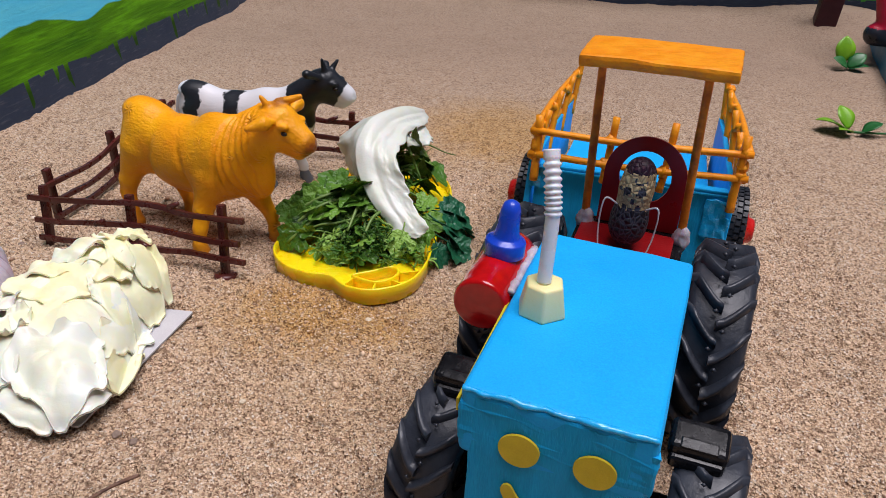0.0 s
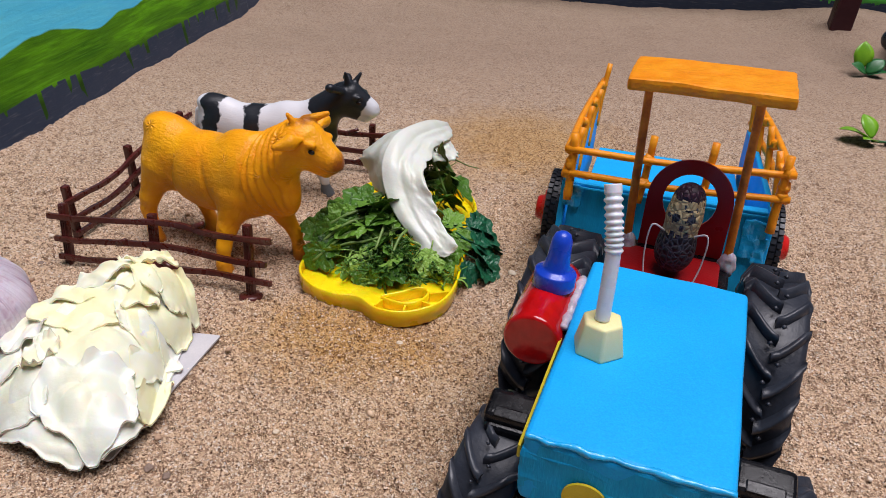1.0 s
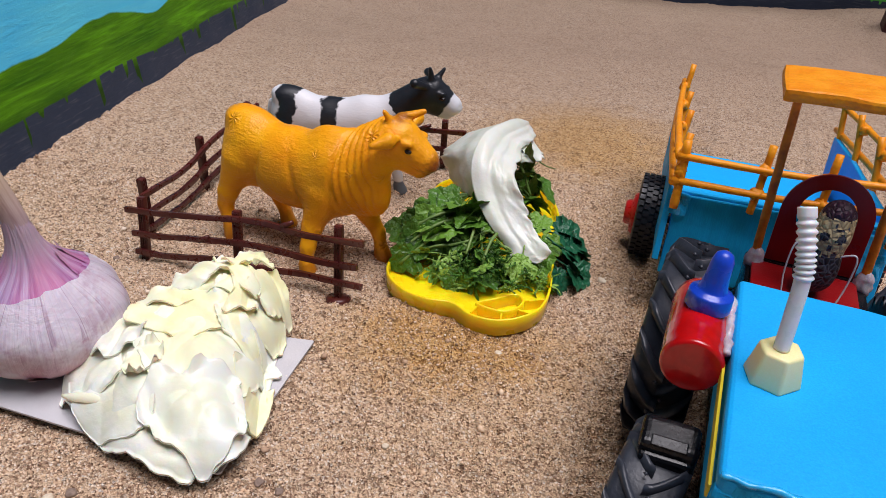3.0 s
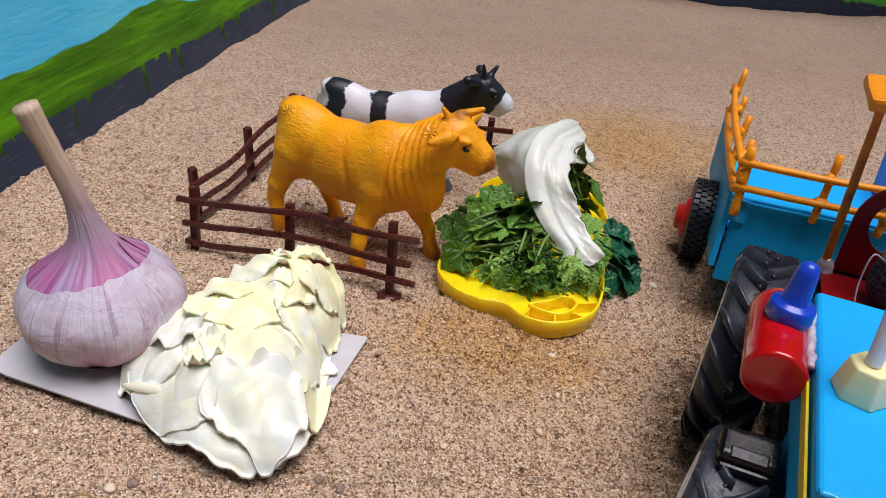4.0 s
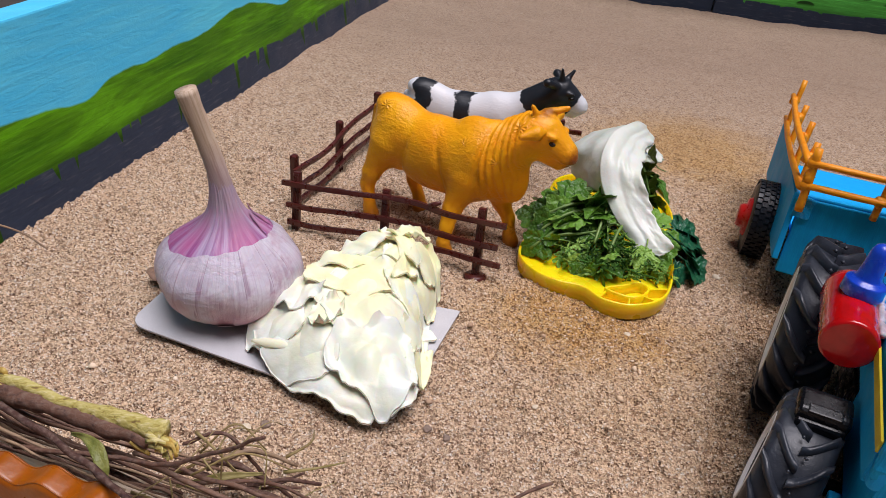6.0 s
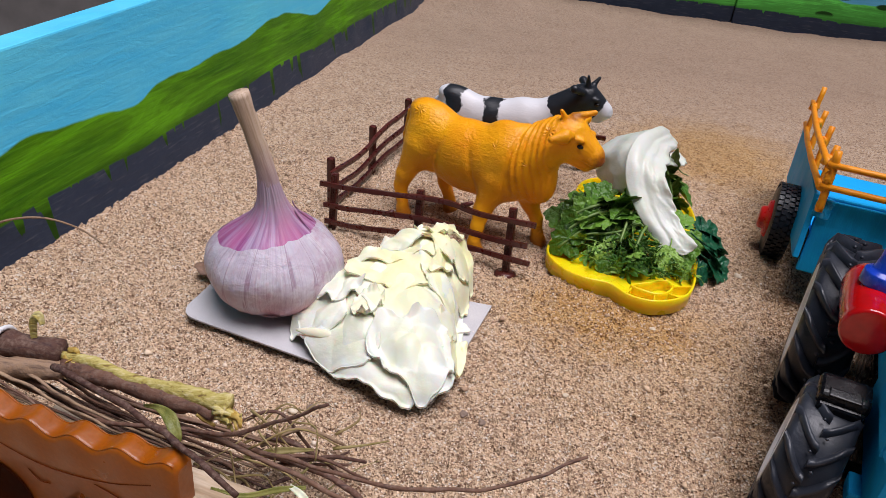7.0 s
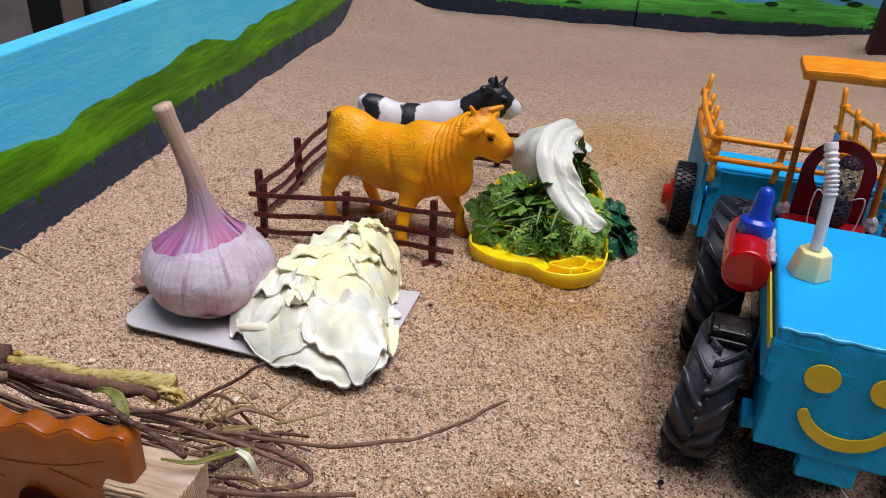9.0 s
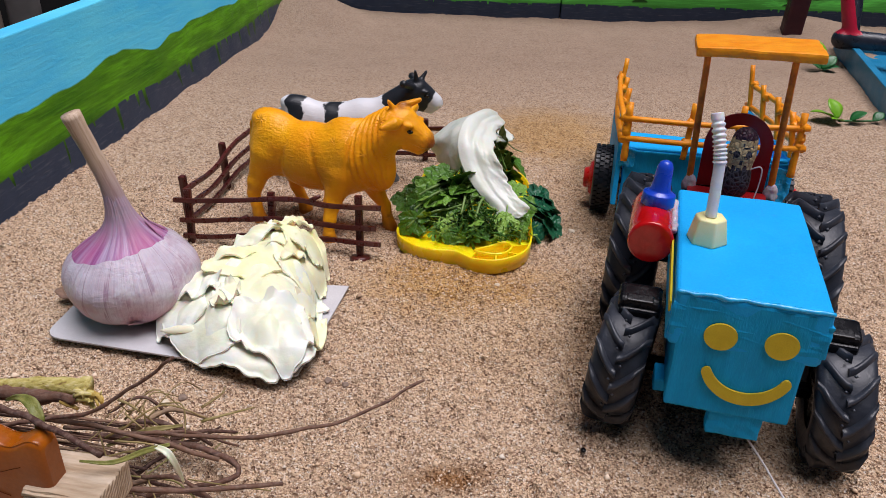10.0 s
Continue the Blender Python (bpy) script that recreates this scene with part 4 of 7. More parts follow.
def bottle():
    prof = [(0.0, 0.0), (0.0083, 0.0), (0.00845, 0.00004), (0.0088, 0.0002), (0.0092, 0.0006), (0.0094, 0.0011), (0.0095, 0.0025), (0.0093, 0.0045), (0.0095, 0.007), (0.0095, 0.034), (0.0088, 0.038), (0.006, 0.041), (0.0, 0.0415)]
    v, f = lathe(prof, 36, "z")
    v = [(x, h, -y) for x, y, h in v]
    b = part("bottle", mesh_from("bottle", v, f, M_RED), None, tractor, "small glossy red bottle glued to the hood", pose(-0.0365, 0.0455, 0.0775))
    prof = [(0.0, 0.0), (0.0070, 0.0), (0.0072, 0.0003), (0.0070, 0.0048), (0.0069, 0.0051), (0.0066, 0.0054), (0.0048, 0.0062), (0.0046, 0.0064), (0.0043, 0.0070), (0.0038, 0.0105), (0.0034, 0.0165), (0.0026, 0.0188), (0.0012, 0.0197), (0.0, 0.0199)]
    v, f = lathe(prof, 28, "z")
    part("cap", mesh_from("cap", v, f, M_CAP), None, b, "pointed blue dropper cap", pose(0.0008, 0.0225, 0.0082, -4, 3, 0))
    v, f = tube([(-0.0277, 0.050 + 0.0045 * k, 0.0822 + 0.0008 * math.sin(k * 2.3)) for k in range(8)], [0.0012, 0.0017, 0.0014, 0.0018, 0.0013], 10, 6, 0.35)
    part("glue", mesh_from("glue", v, f, M_GLUE), None, tractor, "bead of clear glue")


def chimney():
    bm = bmesh.new()
    bmesh.ops.create_cone(bm, cap_ends=True, segments=6, radius1=0.0083, radius2=0.0062, depth=0.0108)
    bmesh.ops.rotate(bm, matrix=Matrix.Rotation(radians(15), 3, "Z"), verts=bm.verts)
    bmesh.ops.bevel(bm, geom=bm.edges[:], offset=0.0009, segments=3, profile=0.6, affect="EDGES")
    part("chimney_base", bm, M_CREAM, tractor, "cream plastic cap as chimney base", pose(-0.0155, 0.0420, 0.0895), smooth=True)
    line = curve_points([(0, 0, 0), (-0.0002, 0.0018, 0.011), (-0.0006, 0.0036, 0.0215), (-0.0020, 0.0058, 0.029), (-0.0045, 0.0100, 0.0385)], 24)
    n = len(line)
    radii = []
    for i in range(n):
        u = i / (n - 1)
        ridge = 0.00025 + 0.00036 * math.cos(u * 2 * math.pi * 20) if 0.46 < u < 0.93 else 0.0
        radii.append(0.0022 + ridge + (0.0003 if u >= 0.93 else 0))
    v, f = tube(line, radii, 18, 1)
    part("chimney", mesh_from("chimney", v, f, M_STRAW), None, tractor, "white bendy drinking straw as chimney", pose(-0.0158, 0.0415, 0.095))


def cab():
    bm = box((0.0562, 0.0310, 0.0046), (0, 0, 0), 0.0014, 2)
    part("roof", rough_up(bm, 0.0007, 0.006, 5), M_ORANGE_PAINT, tractor, "rough orange-painted board roof", pose(-0.0004, 0.1355, 0.1408, 0, -1.5, 0))
    for x in (-0.0192, 0.0202):
        v, f = tube([(x, 0.1355, 0.068), (x - 0.0012, 0.1370, 0.10), (x - 0.0026, 0.1380, 0.1392)], [0.0017, 0.0016], 10, 8, 0.12)
        part("post", mesh_from("post", v, f, M_RUSTY), None, tractor, "thin orange-painted stick")
        bm = bmesh.new()
        bmesh.ops.create_icosphere(bm, subdivisions=3, radius=1.0)
        for v_ in bm.verts:
            v_.co = Vector((v_.co.x * 0.0034, v_.co.y * 0.0034, v_.co.z * 0.0058)) + 0.0012 * noise.noise_vector(v_.co * 1.7)
        part("glue", bm, M_GLUE, tractor, "blob of clear glue", pose(x, 0.1353, 0.069), smooth=True)
    # red arched seat back with a round opening, and the seat
    outer = [(-0.0165, 0.068), (0.0165, 0.068)] + [(0.0165 * math.cos(a), 0.0900 + 0.0170 * math.sin(a)) for a in np.linspace(0, math.pi, 22)]
    hole = [(0.0104 * math.cos(a), 0.0900 + 0.0112 * math.sin(a)) for a in np.linspace(0, 2 * math.pi, 30, endpoint=False)]
    bm = bmesh.new()
    a, b = [bm.verts.new((x, 0, z)) for x, z in outer], [bm.verts.new((x, 0, z)) for x, z in hole]
    edges = [bm.edges.new((r[i], r[(i + 1) % len(r)])) for r in (a, b) for i in range(len(r))]
    bmesh.ops.triangle_fill(bm, edges=edges, use_beauty=True)
    out = bmesh.ops.extrude_face_region(bm, geom=bm.faces[:])
    bmesh.ops.translate(bm, vec=(0, 0.0012, 0), verts=[v for v in out["geom"] if isinstance(v, bmesh.types.BMVert)])
    bmesh.ops.recalc_face_normals(bm, faces=bm.faces[:])
    part("backrest", bm, M_RED_CARD, tractor, "arched red card seat back with a round hole", pose(0.0014, 0.1360, 0, -4, 0, 0))
    bm = box((0.038, 0.036, 0.002), (-0.001, 0.117, 0.0685), 0.0006)
    part("seat", bm, M_RED_CARD, tractor, "red card seat")
    bm = box((0.044, 0.052, 0.030), (0, 0.118, 0.0525), 0.001)
    part("cab_floor", rough_up(bm, 0.0003, 0.01, 2), M_BLACK, tractor, "dark box under the seat")


hood()
face()
tractor_wheels()
bottle()
chimney()
cab()
line = [(0.0090, 0.0020, 0.0235), (0.0175, 0.0000, 0.0135), (0.0235, -0.0040, 0.0070), (0.0285, -0.0090, 0.0030), (0.0400, -0.0300, 0.0028), (0.052, -0.062, 0.0025)]
v, f = tube(line, [0.00045, 0.00045], 8, 6, 0.1)
part("tow_string", mesh_from("tow_string", v, f, M_WIRE), None, tractor, "thin pale pull string")


def driver():
    body = lambda P: np.minimum(blend(d_cone(P, (0, 0, 0.010), (0, 0, 0.0125), 0.0088, 0.0088), d_cone(P, (0.0003, -0.0003, 0.026), (0.0005, 0.0002, 0.031), 0.0080, 0.0072), 0.007), 1.0)
    v, f = net(body, (-0.013, -0.013, -0.002), (0.013, 0.013, 0.043), 0.0008)
    c = v[f].mean(1)
    r = vnoise(c[:, 0] * 700, c[:, 1] * 700, c[:, 2] * 700, 21)
    slot = np.where(c[:, 2] > 0.0325 + 0.002 * r, 2, np.where(c[:, 2] < 0.0175 + 0.003 * r, 1, 0))
    spots = ((-0.0030, 0.0265, 0.0017), (0.0034, 0.0268, 0.0019), (0.0002, 0.0228, 0.0010), (-0.0030, 0.0200, 0.0012), (0.0, 0.0192, 0.0012), (0.0030, 0.0202, 0.0012))
    for sx, sz, sr in spots:
        slot[(c[:, 1] < 0) & ((c[:, 0] - sx) ** 2 + (c[:, 2] - sz) ** 2 < sr ** 2)] = 1
    slot[(r > 0.80) & (c[:, 2] > 0.018) & (slot == 0)] = 1
    arms = joined([tube([(s * 0.006, -0.004, 0.019), (s * 0.012, -0.006, 0.021), (s * 0.0125, -0.007, 0.010), (s * 0.0105, -0.009, 0.0)], [0.0004, 0.0004], 6, 6) for s in (-1, 1)])
    v2, f2 = joined([(list(v), [tuple(q) for q in f]), arms])
    slots = list(slot) + [3] * len(arms[1])
    me = mesh_from("peanut_doll", v2, f2, [M_PEANUT, M_INK, M_INK_PURPLE, M_WIRE], True, slots)
    thing("peanut_doll", TRACTOR @ pose(-0.0006, 0.1195, 0.0695, 0, 2, 0) @ Matrix.Diagonal((0.84, 0.84, 1.0, 1.0)), "peanut-shell driver doll with inked markings on the red seat", "doll", data=me)


driver()


# ---- the trailer ----
TRAILER = pose(0.1042, 0.3652, 0, -6.3, 0, -16.07)  # the nose is held up by the tractor
trailer = thing("toy_trailer", TRAILER, "blue cardboard toy trailer with orange stick racks", "toy trailer")


def panel(outline, thick, axis):
    bm = bmesh.new()
    f = bm.faces.new([bm.verts.new((0, a, b) if axis == "x" else (a, 0, b)) for a, b in outline])
    out = bmesh.ops.extrude_face_region(bm, geom=[f])
    bmesh.ops.translate(bm, vec=(thick, 0, 0) if axis == "x" else (0, thick, 0), verts=[v for v in out["geom"] if isinstance(v, bmesh.types.BMVert)])
    bmesh.ops.recalc_face_normals(bm, faces=bm.faces[:])
    bmesh.ops.bevel(bm, geom=bm.edges[:], offset=0.0004, segments=1, affect="EDGES")
    return bm


def trailer_body():
    part("bed", rough_up(box((0.086, 0.150, 0.003), (0, 0.078, 0.0385), 0.0005), 0.0003, 0.01, 3), M_BLUE, trailer)
    part("front_panel", rough_up(box((0.0925, 0.0035, 0.0420), (0, 0.001, 0.0430), 0.0008), 0.0006, 0.006, 5), M_BLUE_CARD, trailer, "blue card front with wrinkled corners")
    part("front_lip", rough_up(box((0.0900, 0.0060, 0.0016), (0, 0.0030, 0.0648), 0.0006), 0.0005, 0.006, 5), M_BLUE, trailer, "folded upper edge of the card front")
    side = [(-0.004, 0.0300), (0.006, 0.0285), (0.152, 0.0290), (0.154, 0.0655), (0.112, 0.0668), (0.108, 0.0672), (0.060, 0.0668), (0.0, 0.0660)]
    for x in (-0.0505, 0.0455):
        part("side_panel", rough_up(panel(side, 0.003, "x"), 0.0005, 0.01), M_BLUE, trailer, m=pose(x, 0, 0))
    part("rear_panel", rough_up(box((0.087, 0.003, 0.011), (0, 0.1515, 0.0340), 0.0005), 0.0003, 0.006, 3), M_BLUE, trailer)
    # torn card corners
    for x, y, z, w, h in ((-0.0445, -0.0012, 0.0590, 0.009, 0.010), (0.0405, -0.0012, 0.0520, 0.010, 0.019), (0.0445, -0.0016, 0.0470, 0.006, 0.012)):
        part("torn_corner", rough_up(box((w, 0.0022, h), (0, 0, 0), 0.0008), 0.0012, 0.004, 5), M_BLUE_GLOSS, trailer, "thick torn blue card corner", pose(x, y, z))
    part("hitch", box((0.012, 0.085, 0.004), (0, -0.035, 0.034), 0.0008), M_BLACK, trailer, "black drawbar")
    part("chassis", box((0.06, 0.130, 0.008), (0, 0.075, 0.031), 0.001), M_BLACK, trailer)


def stick(points, r=0.0018, label=""):
    v, f = tube(points, [r, r * 0.95], 9, 4, 0.18)
    return part("rack_stick", mesh_from("rack_stick", v, f, M_ORANGE_PAINT), None, trailer, label)


def knot(p):
    bm = bmesh.new()
    bmesh.ops.create_icosphere(bm, subdivisions=2, radius=0.0029)
    for v_ in bm.verts:
        v_.co += 0.0019 * noise.noise_vector(v_.co * 420 + Vector(p) * 900)
    part("glue_knot", bm, M_ORANGE_PAINT, trailer, "lump of painted glue", pose(*p), smooth=True)


def racks():
    for z in (0.0715, 0.0830):
        stick([(-0.050, -0.0055, z), (0.0, -0.006, z + 0.0005), (0.051, -0.0055, z + 0.0035)], 0.0017, "orange cross bar of the front rack")
    for x, top in ((-0.0125, 0.0945), (0.0145, 0.0955)):
        stick([(x - 0.001, -0.0040, 0.062), (x, -0.0040, 0.074), (x + 0.001, -0.0040, top)], 0.0018)
        knot((x, -0.0045, 0.0835))
        knot((x - 0.001, -0.0045, 0.0720))
    for s, rise in ((-1, 0.0), (1, 0.004)):
        x = s * 0.0465
        stick([(x, -0.0045, 0.058), (x, -0.0045, 0.07), (x * 1.01, -0.0045, 0.0905 + rise)], 0.0021)
        for z in (0.0715, 0.0760, 0.0830):
            knot((x + s * 0.001, -0.004, z + rise))
        # two long rails along the side, four slanting uprights glued to them
        for z0, z1 in ((0.0700, 0.0665), (0.0825, 0.0820)):
            stick([(x + s * 0.003, -0.004, z0 + rise), (x + s * 0.004, 0.08, (z0 + z1) / 2 + rise * 0.6), (x + s * 0.002, 0.168, z1)], 0.0018, "orange side rail")
        for k, y in enumerate((0.016, 0.058, 0.107, 0.157)):
            up = 0.0885 + (0.0010 * (k % 2)) + (0.0055 if k == 3 else 0.0) + rise * 0.6
            stick([(x + s * 0.0015, y - 0.010, 0.0560), (x + s * 0.001, y - 0.005, 0.072), (x - s * 0.001, y, up)], 0.0018)
            knot((x + s * 0.002, y - 0.003, 0.0810 + rise * 0.6))


def trailer_wheels():
    for s in (-1, 1):
        w, r = 0.0065, 0.0225
        v, f = lathe([(r * 0.5, -w), (r * 0.85, -w), (r * 0.97, -w * 0.75), (r, 0), (r * 0.97, w * 0.75), (r * 0.85, w), (r * 0.5, w)], 44, "x")
        hub = part("wheel", mesh_from("wheel", v, f, M_TYRE_DARK), None, trailer, "small ribbed black wheel with a red hub", pose(s * 0.0555, 0.0570, 0.0280))
        pieces = []
        for row in range(4):
            for i in range(40):
                a = 2 * math.pi * (i + 0.5 * (row % 2)) / 40
                x0 = -w * 0.72 + row * w * 0.48
                q = []
                for dx in (-w * 0.19, w * 0.19):
                    for da in (-0.055, 0.055):
                        for dr in (-0.0008, 0.0007):
                            q.append((x0 + dx, (r + dr) * math.cos(a + da), (r + dr) * math.sin(a + da)))
                pieces.append((q, [(1, 3, 7, 5), (0, 1, 5, 4), (2, 6, 7, 3), (0, 2, 3, 1), (4, 5, 7, 6)]))
        v, f = joined(pieces)
        part("tread", mesh_from("tread", v, f, M_TYRE_DARK, smooth=False), None, hub)
        v, f = lathe([(0.0, 0.0075), (0.0060, 0.0075), (0.0068, 0.0062), (0.0072, 0.004), (0.0105, 0.0035), (0.0118, 0.0015), (0.0118, -0.004), (0.0, -0.004)], 28, "x")
        part("hub", mesh_from("hub", [(s * (x + w * 0.75), y, z) for x, y, z in v], f, M_RED_HUB), None, hub, "red plastic hub")
    v, f = tube([(-0.052, 0.0570, 0.0280), (0.052, 0.0570, 0.0280)], [0.002, 0.002], 8, 1)
    part("axle", mesh_from("axle", v, f, M_BLACK), None, trailer)


trailer_body()
racks()
trailer_wheels()

# ---- the toy cows ----
def cow_field(P, legs, head, slim=1.0, size=1.0, fold_depth=0.85, low=0.0):
    """A toy cow, nose towards +x, in metres."""
    Q = P * 1000.0 / size
    d = d_ball(Q, (-33, 0, 49.5), (17, 15.5 * slim, 21))
    d = blend(d, d_ball(Q, (-6, 0, 45.5 + low), (31, 18.0 * slim, 21.5 - low)), 6)
    d = blend(d, d_ball(Q, (17, 0, 48.0 + low), (19, 16.5 * slim, 23.0 - low)), 7)
    d = blend(d, d_ball(Q, (-41, 0, 65), (8, 8, 5.5)), 4)
    d = blend(d, d_ball(Q, (16, 0, 67 - low), (8, 5, 6)), 5)
    hx, hy, hz = head
    d = blend(d, d_cone(Q, (24, hy * 0.2, 54), (hx - 6, hy * 0.85, hz - 3), 16 * slim, 12.0 * slim), 6)
    d = blend(d, d_ball(Q, (34, hy * 0.40, 45 + 2 * low), (12, 8.0 * slim, 14)), 6)
    d = blend(d, d_ball(Q, (39, hy * 0.5, 42 + 2 * low), (8, 4.0, 12)), 4)
    # neck folds, sharp and uneven
    along = Q[..., 0] * 0.97 + Q[..., 2] * 0.12 + 2.2 * vnoise(Q[..., 0] / 14, Q[..., 1] / 14, Q[..., 2] / 12, 12)
    fold = np.clip((Q[..., 0] - 25) / 3, 0, 1) * np.clip((47 - Q[..., 0]) / 7, 0, 1) * np.clip((Q[..., 2] - 30) / 14, 0.25, 1)
    wave = np.abs(np.sin(along * math.pi / 3.3))
    d = d + fold_depth * 1.7 * fold * (0.55 - wave) * (0.55 + 0.9 * vnoise(Q[..., 0] / 5, 0 * Q[..., 1], Q[..., 2] / 16, 5))
    d = d + fold_depth * 1.6 * np.exp(-((Q[..., 0] - 25.5 - 0.06 * (Q[..., 2] - 50)) / 1.2) ** 2) * np.clip((Q[..., 2] - 30) / 12, 0, 1)
    # shoulder and thigh edges
    d = d + fold_depth * 1.3 * np.exp(-((Q[..., 0] - 3.0 + 0.28 * (Q[..., 2] - 50)) / 1.8) ** 2) * np.clip((62 - Q[..., 2]) / 10, 0, 1) * np.clip((-Q[..., 1] - 2) / 6, 0, 1)
    d = d + fold_depth * 1.5 * np.exp(-((Q[..., 0] + 21.0 - 0.25 * (Q[..., 2] - 45)) / 2.4) ** 2) * np.clip((60 - Q[..., 2]) / 12, 0, 1) * np.clip((-Q[..., 1] - 2) / 6, 0, 1)
    # head, muzzle, jaw, brow
    d = blend(d, d_cone(Q, (hx, hy, hz), (hx + 12, hy + 1.5, hz - 8), 9.6, 6.7), 4)
    d = blend(d, d_ball(Q, (hx + 14.0, hy + 1.8, hz - 10.5), (5.7, 5.8, 5.1)), 2.5)
    d = blend(d, d_cone(Q, (hx - 1, hy, hz - 9), (hx + 10, hy + 1.2, hz - 15), 7.2, 4.0), 3)
    # mouth line
    d = d + 0.7 * np.exp(-((Q[..., 2] - hz + 13.2 + 0.25 * (Q[..., 0] - hx - 14)) / 0.8) ** 2) * np.clip((Q[..., 0] - hx - 8) / 4, 0, 1)
    for s in (-1, 1):
        d = blend(d, d_ball(Q, (hx + 7, hy + s * 7.1, hz + 1.0), (3.4, 2.0, 1.8)), 1.2)
        d = d + 1.0 * np.exp(-(((Q[..., 0] - hx - 9) / 2.4) ** 2 + ((Q[..., 1] - hy - s * 8.3) / 3) ** 2 + ((Q[..., 2] - hz + 2.4) / 1.7) ** 2))
        d = d + 0.9 * np.exp(-(((Q[..., 0] - hx - 19.6) / 1.4) ** 2 + ((Q[..., 1] - hy - 2 - s * 2.8) / 1.4) ** 2 + ((Q[..., 2] - hz + 8.6) / 1.1) ** 2))
    for a, b, ra, rb, k in legs["extra"]:
        d = blend(d, d_cone(Q, a, b, ra, rb), k)
    for chain in legs["legs"]:
        one = None
        for (p, ra), (q, rb) in zip(chain[:-1], chain[1:]):
            c = d_cone(Q, p, q, ra * 0.9, rb * 0.9)
            one = c if one is None else blend(one, c, 2.0)
        d = blend(d, one, 4.5)
        hoof = chain[-1][0]
        d = blend(d, d_cone(Q, (hoof[0], hoof[1], 4.5), (hoof[0] + 1.4, hoof[1], 0.0), 3.9, 4.9), 1.2)
    d = d + 0.25 * (vnoise(Q[..., 0] / 6, Q[..., 1] / 6, Q[..., 2] / 6, 31) - 0.5)
    return d * size / 1000.0


def cow(name, m, legs, head, label, hide, slim=1.0, size=1.0, fold_depth=0.85, low=0.0):
    v, f = net(lambda P: cow_field(P, legs, head, slim, size, fold_depth, low), (-0.066, -0.042, -0.006), (0.086, 0.048, 0.102), 0.00082)
    # eyes set into the head
    h = np.array(head)
    eyes = []
    for sgn in (-1, 1):
        bm = bmesh.new()
        bmesh.ops.create_icosphere(bm, subdivisions=3, radius=1.0)
        at = (h + (8.4, sgn * 7.9, -2.2)) * size / 1000
        eyes.append(([at + np.array(p.co) * np.array((1.9, 1.0, 1.2)) * size / 1000 for p in bm.verts], [tuple(q.index for q in g.verts) for g in bm.faces]))
        bm.free()
    ev, ef = joined(eyes)
    verts, faces = joined([(list(v), [tuple(q) for q in f]), (ev, ef)])
    slots = [0] * len(f) + [1] * len(ef)
    thing(name, m, label, "toy cow", "toy cows in the pen", mesh_from(name, verts, faces, [hide, M_EYE], True, slots))


H1 = (50.0, 11, 73)
cow("toy_cow", pose(-0.118, 0.419, -0.0005, 0, 0, -28), {
    "legs": [
        [((-36, -8, 44), 11), ((-42, -13, 26), 6.2), ((-44, -14, 18), 4.6), ((-41, -15, 6), 3.9)],
        [((-34, 8, 42), 11), ((-30, 12, 24), 6.0), ((-29, 12, 16), 4.4), ((-24, 12, 6), 3.9)],
        [((18, -9, 40), 10), ((15, -15, 24), 6.0), ((15, -19, 14), 4.2), ((15, -21, 5), 3.8)],
        [((24, 8, 40), 9.5), ((31, 12, 24), 5.8), ((36, 14, 14), 4.0), ((38, 14, 5), 3.7)],
    ],
    "extra": [
        ((54, 1.0, 77), (51.5, -4.0, 77.0), 1.4, 4.0, 0.3), ((51.5, -4.0, 77.0), (47.0, -10.5, 75.5), 4.0, 1.8, 0.3),
        ((50, 20, 76), (48.5, 27, 77.5), 1.8, 3.8, 0.8), ((48.5, 27, 77.5), (46.5, 33, 77), 3.8, 1.0, 0.6),
        ((46, 7, 81.5), (43.5, 5.0, 86.5), 2.1, 1.2, 1.2), ((48, 13, 82), (57, 19, 85.5), 2.7, 1.5, 1.2),
        ((-50, 0, 60), (-54, 2, 44), 2.2, 1.8, 2.0), ((-54, 2, 44), (-52, 3, 26), 1.8, 2.6, 1.0),
    ]}, H1, "glossy orange plastic toy cow standing at the tray", M_HIDE)

H2 = (57, 4, 80)
cow("toy_cow", pose(-0.1075, 0.4895, -0.0005, 0, 0, -11) @ Matrix.Diagonal((1.05, 1, 1, 1)), {
    "legs": [
        [((-36, -7, 42), 9), ((-40, -9, 24), 5.4), ((-41, -9, 16), 4.0), ((-39, -10, 6), 3.4)],
        [((-34, 7, 42), 9), ((-31, 9, 24), 5.2), ((-30, 9, 16), 4.0), ((-27, 9, 6), 3.4)],
        [((18, -7, 38), 8.5), ((16, -9, 22), 5.0), ((16, -10, 12), 3.6), ((17, -10, 5), 3.3)],
        [((24, 6, 38), 8.5), ((32, 7, 22), 5.0), ((36, 7, 12), 3.6), ((37, 7, 5), 3.3)],
    ],
    "extra": [
        ((55, -4, 85), (49, -12, 89), 2.0, 3.1, 1.2), ((55, 12, 85), (51, 19, 87), 2.0, 3.1, 1.2),
        ((57, 1, 87), (56, -1.5, 97), 2.4, 1.1, 1.5), ((59, 7, 87), (63, 10, 94), 2.4, 1.1, 1.5),
        ((-50, 0, 58), (-54, 0, 40), 1.9, 1.6, 2.0), ((-54, 0, 40), (-52, 0, 24), 1.6, 2.2, 1.0),
    ]}, H2, "black and white plastic toy cow behind the orange one", M_PIEBALD, 0.84, 0.86, 0.0, 3.5)


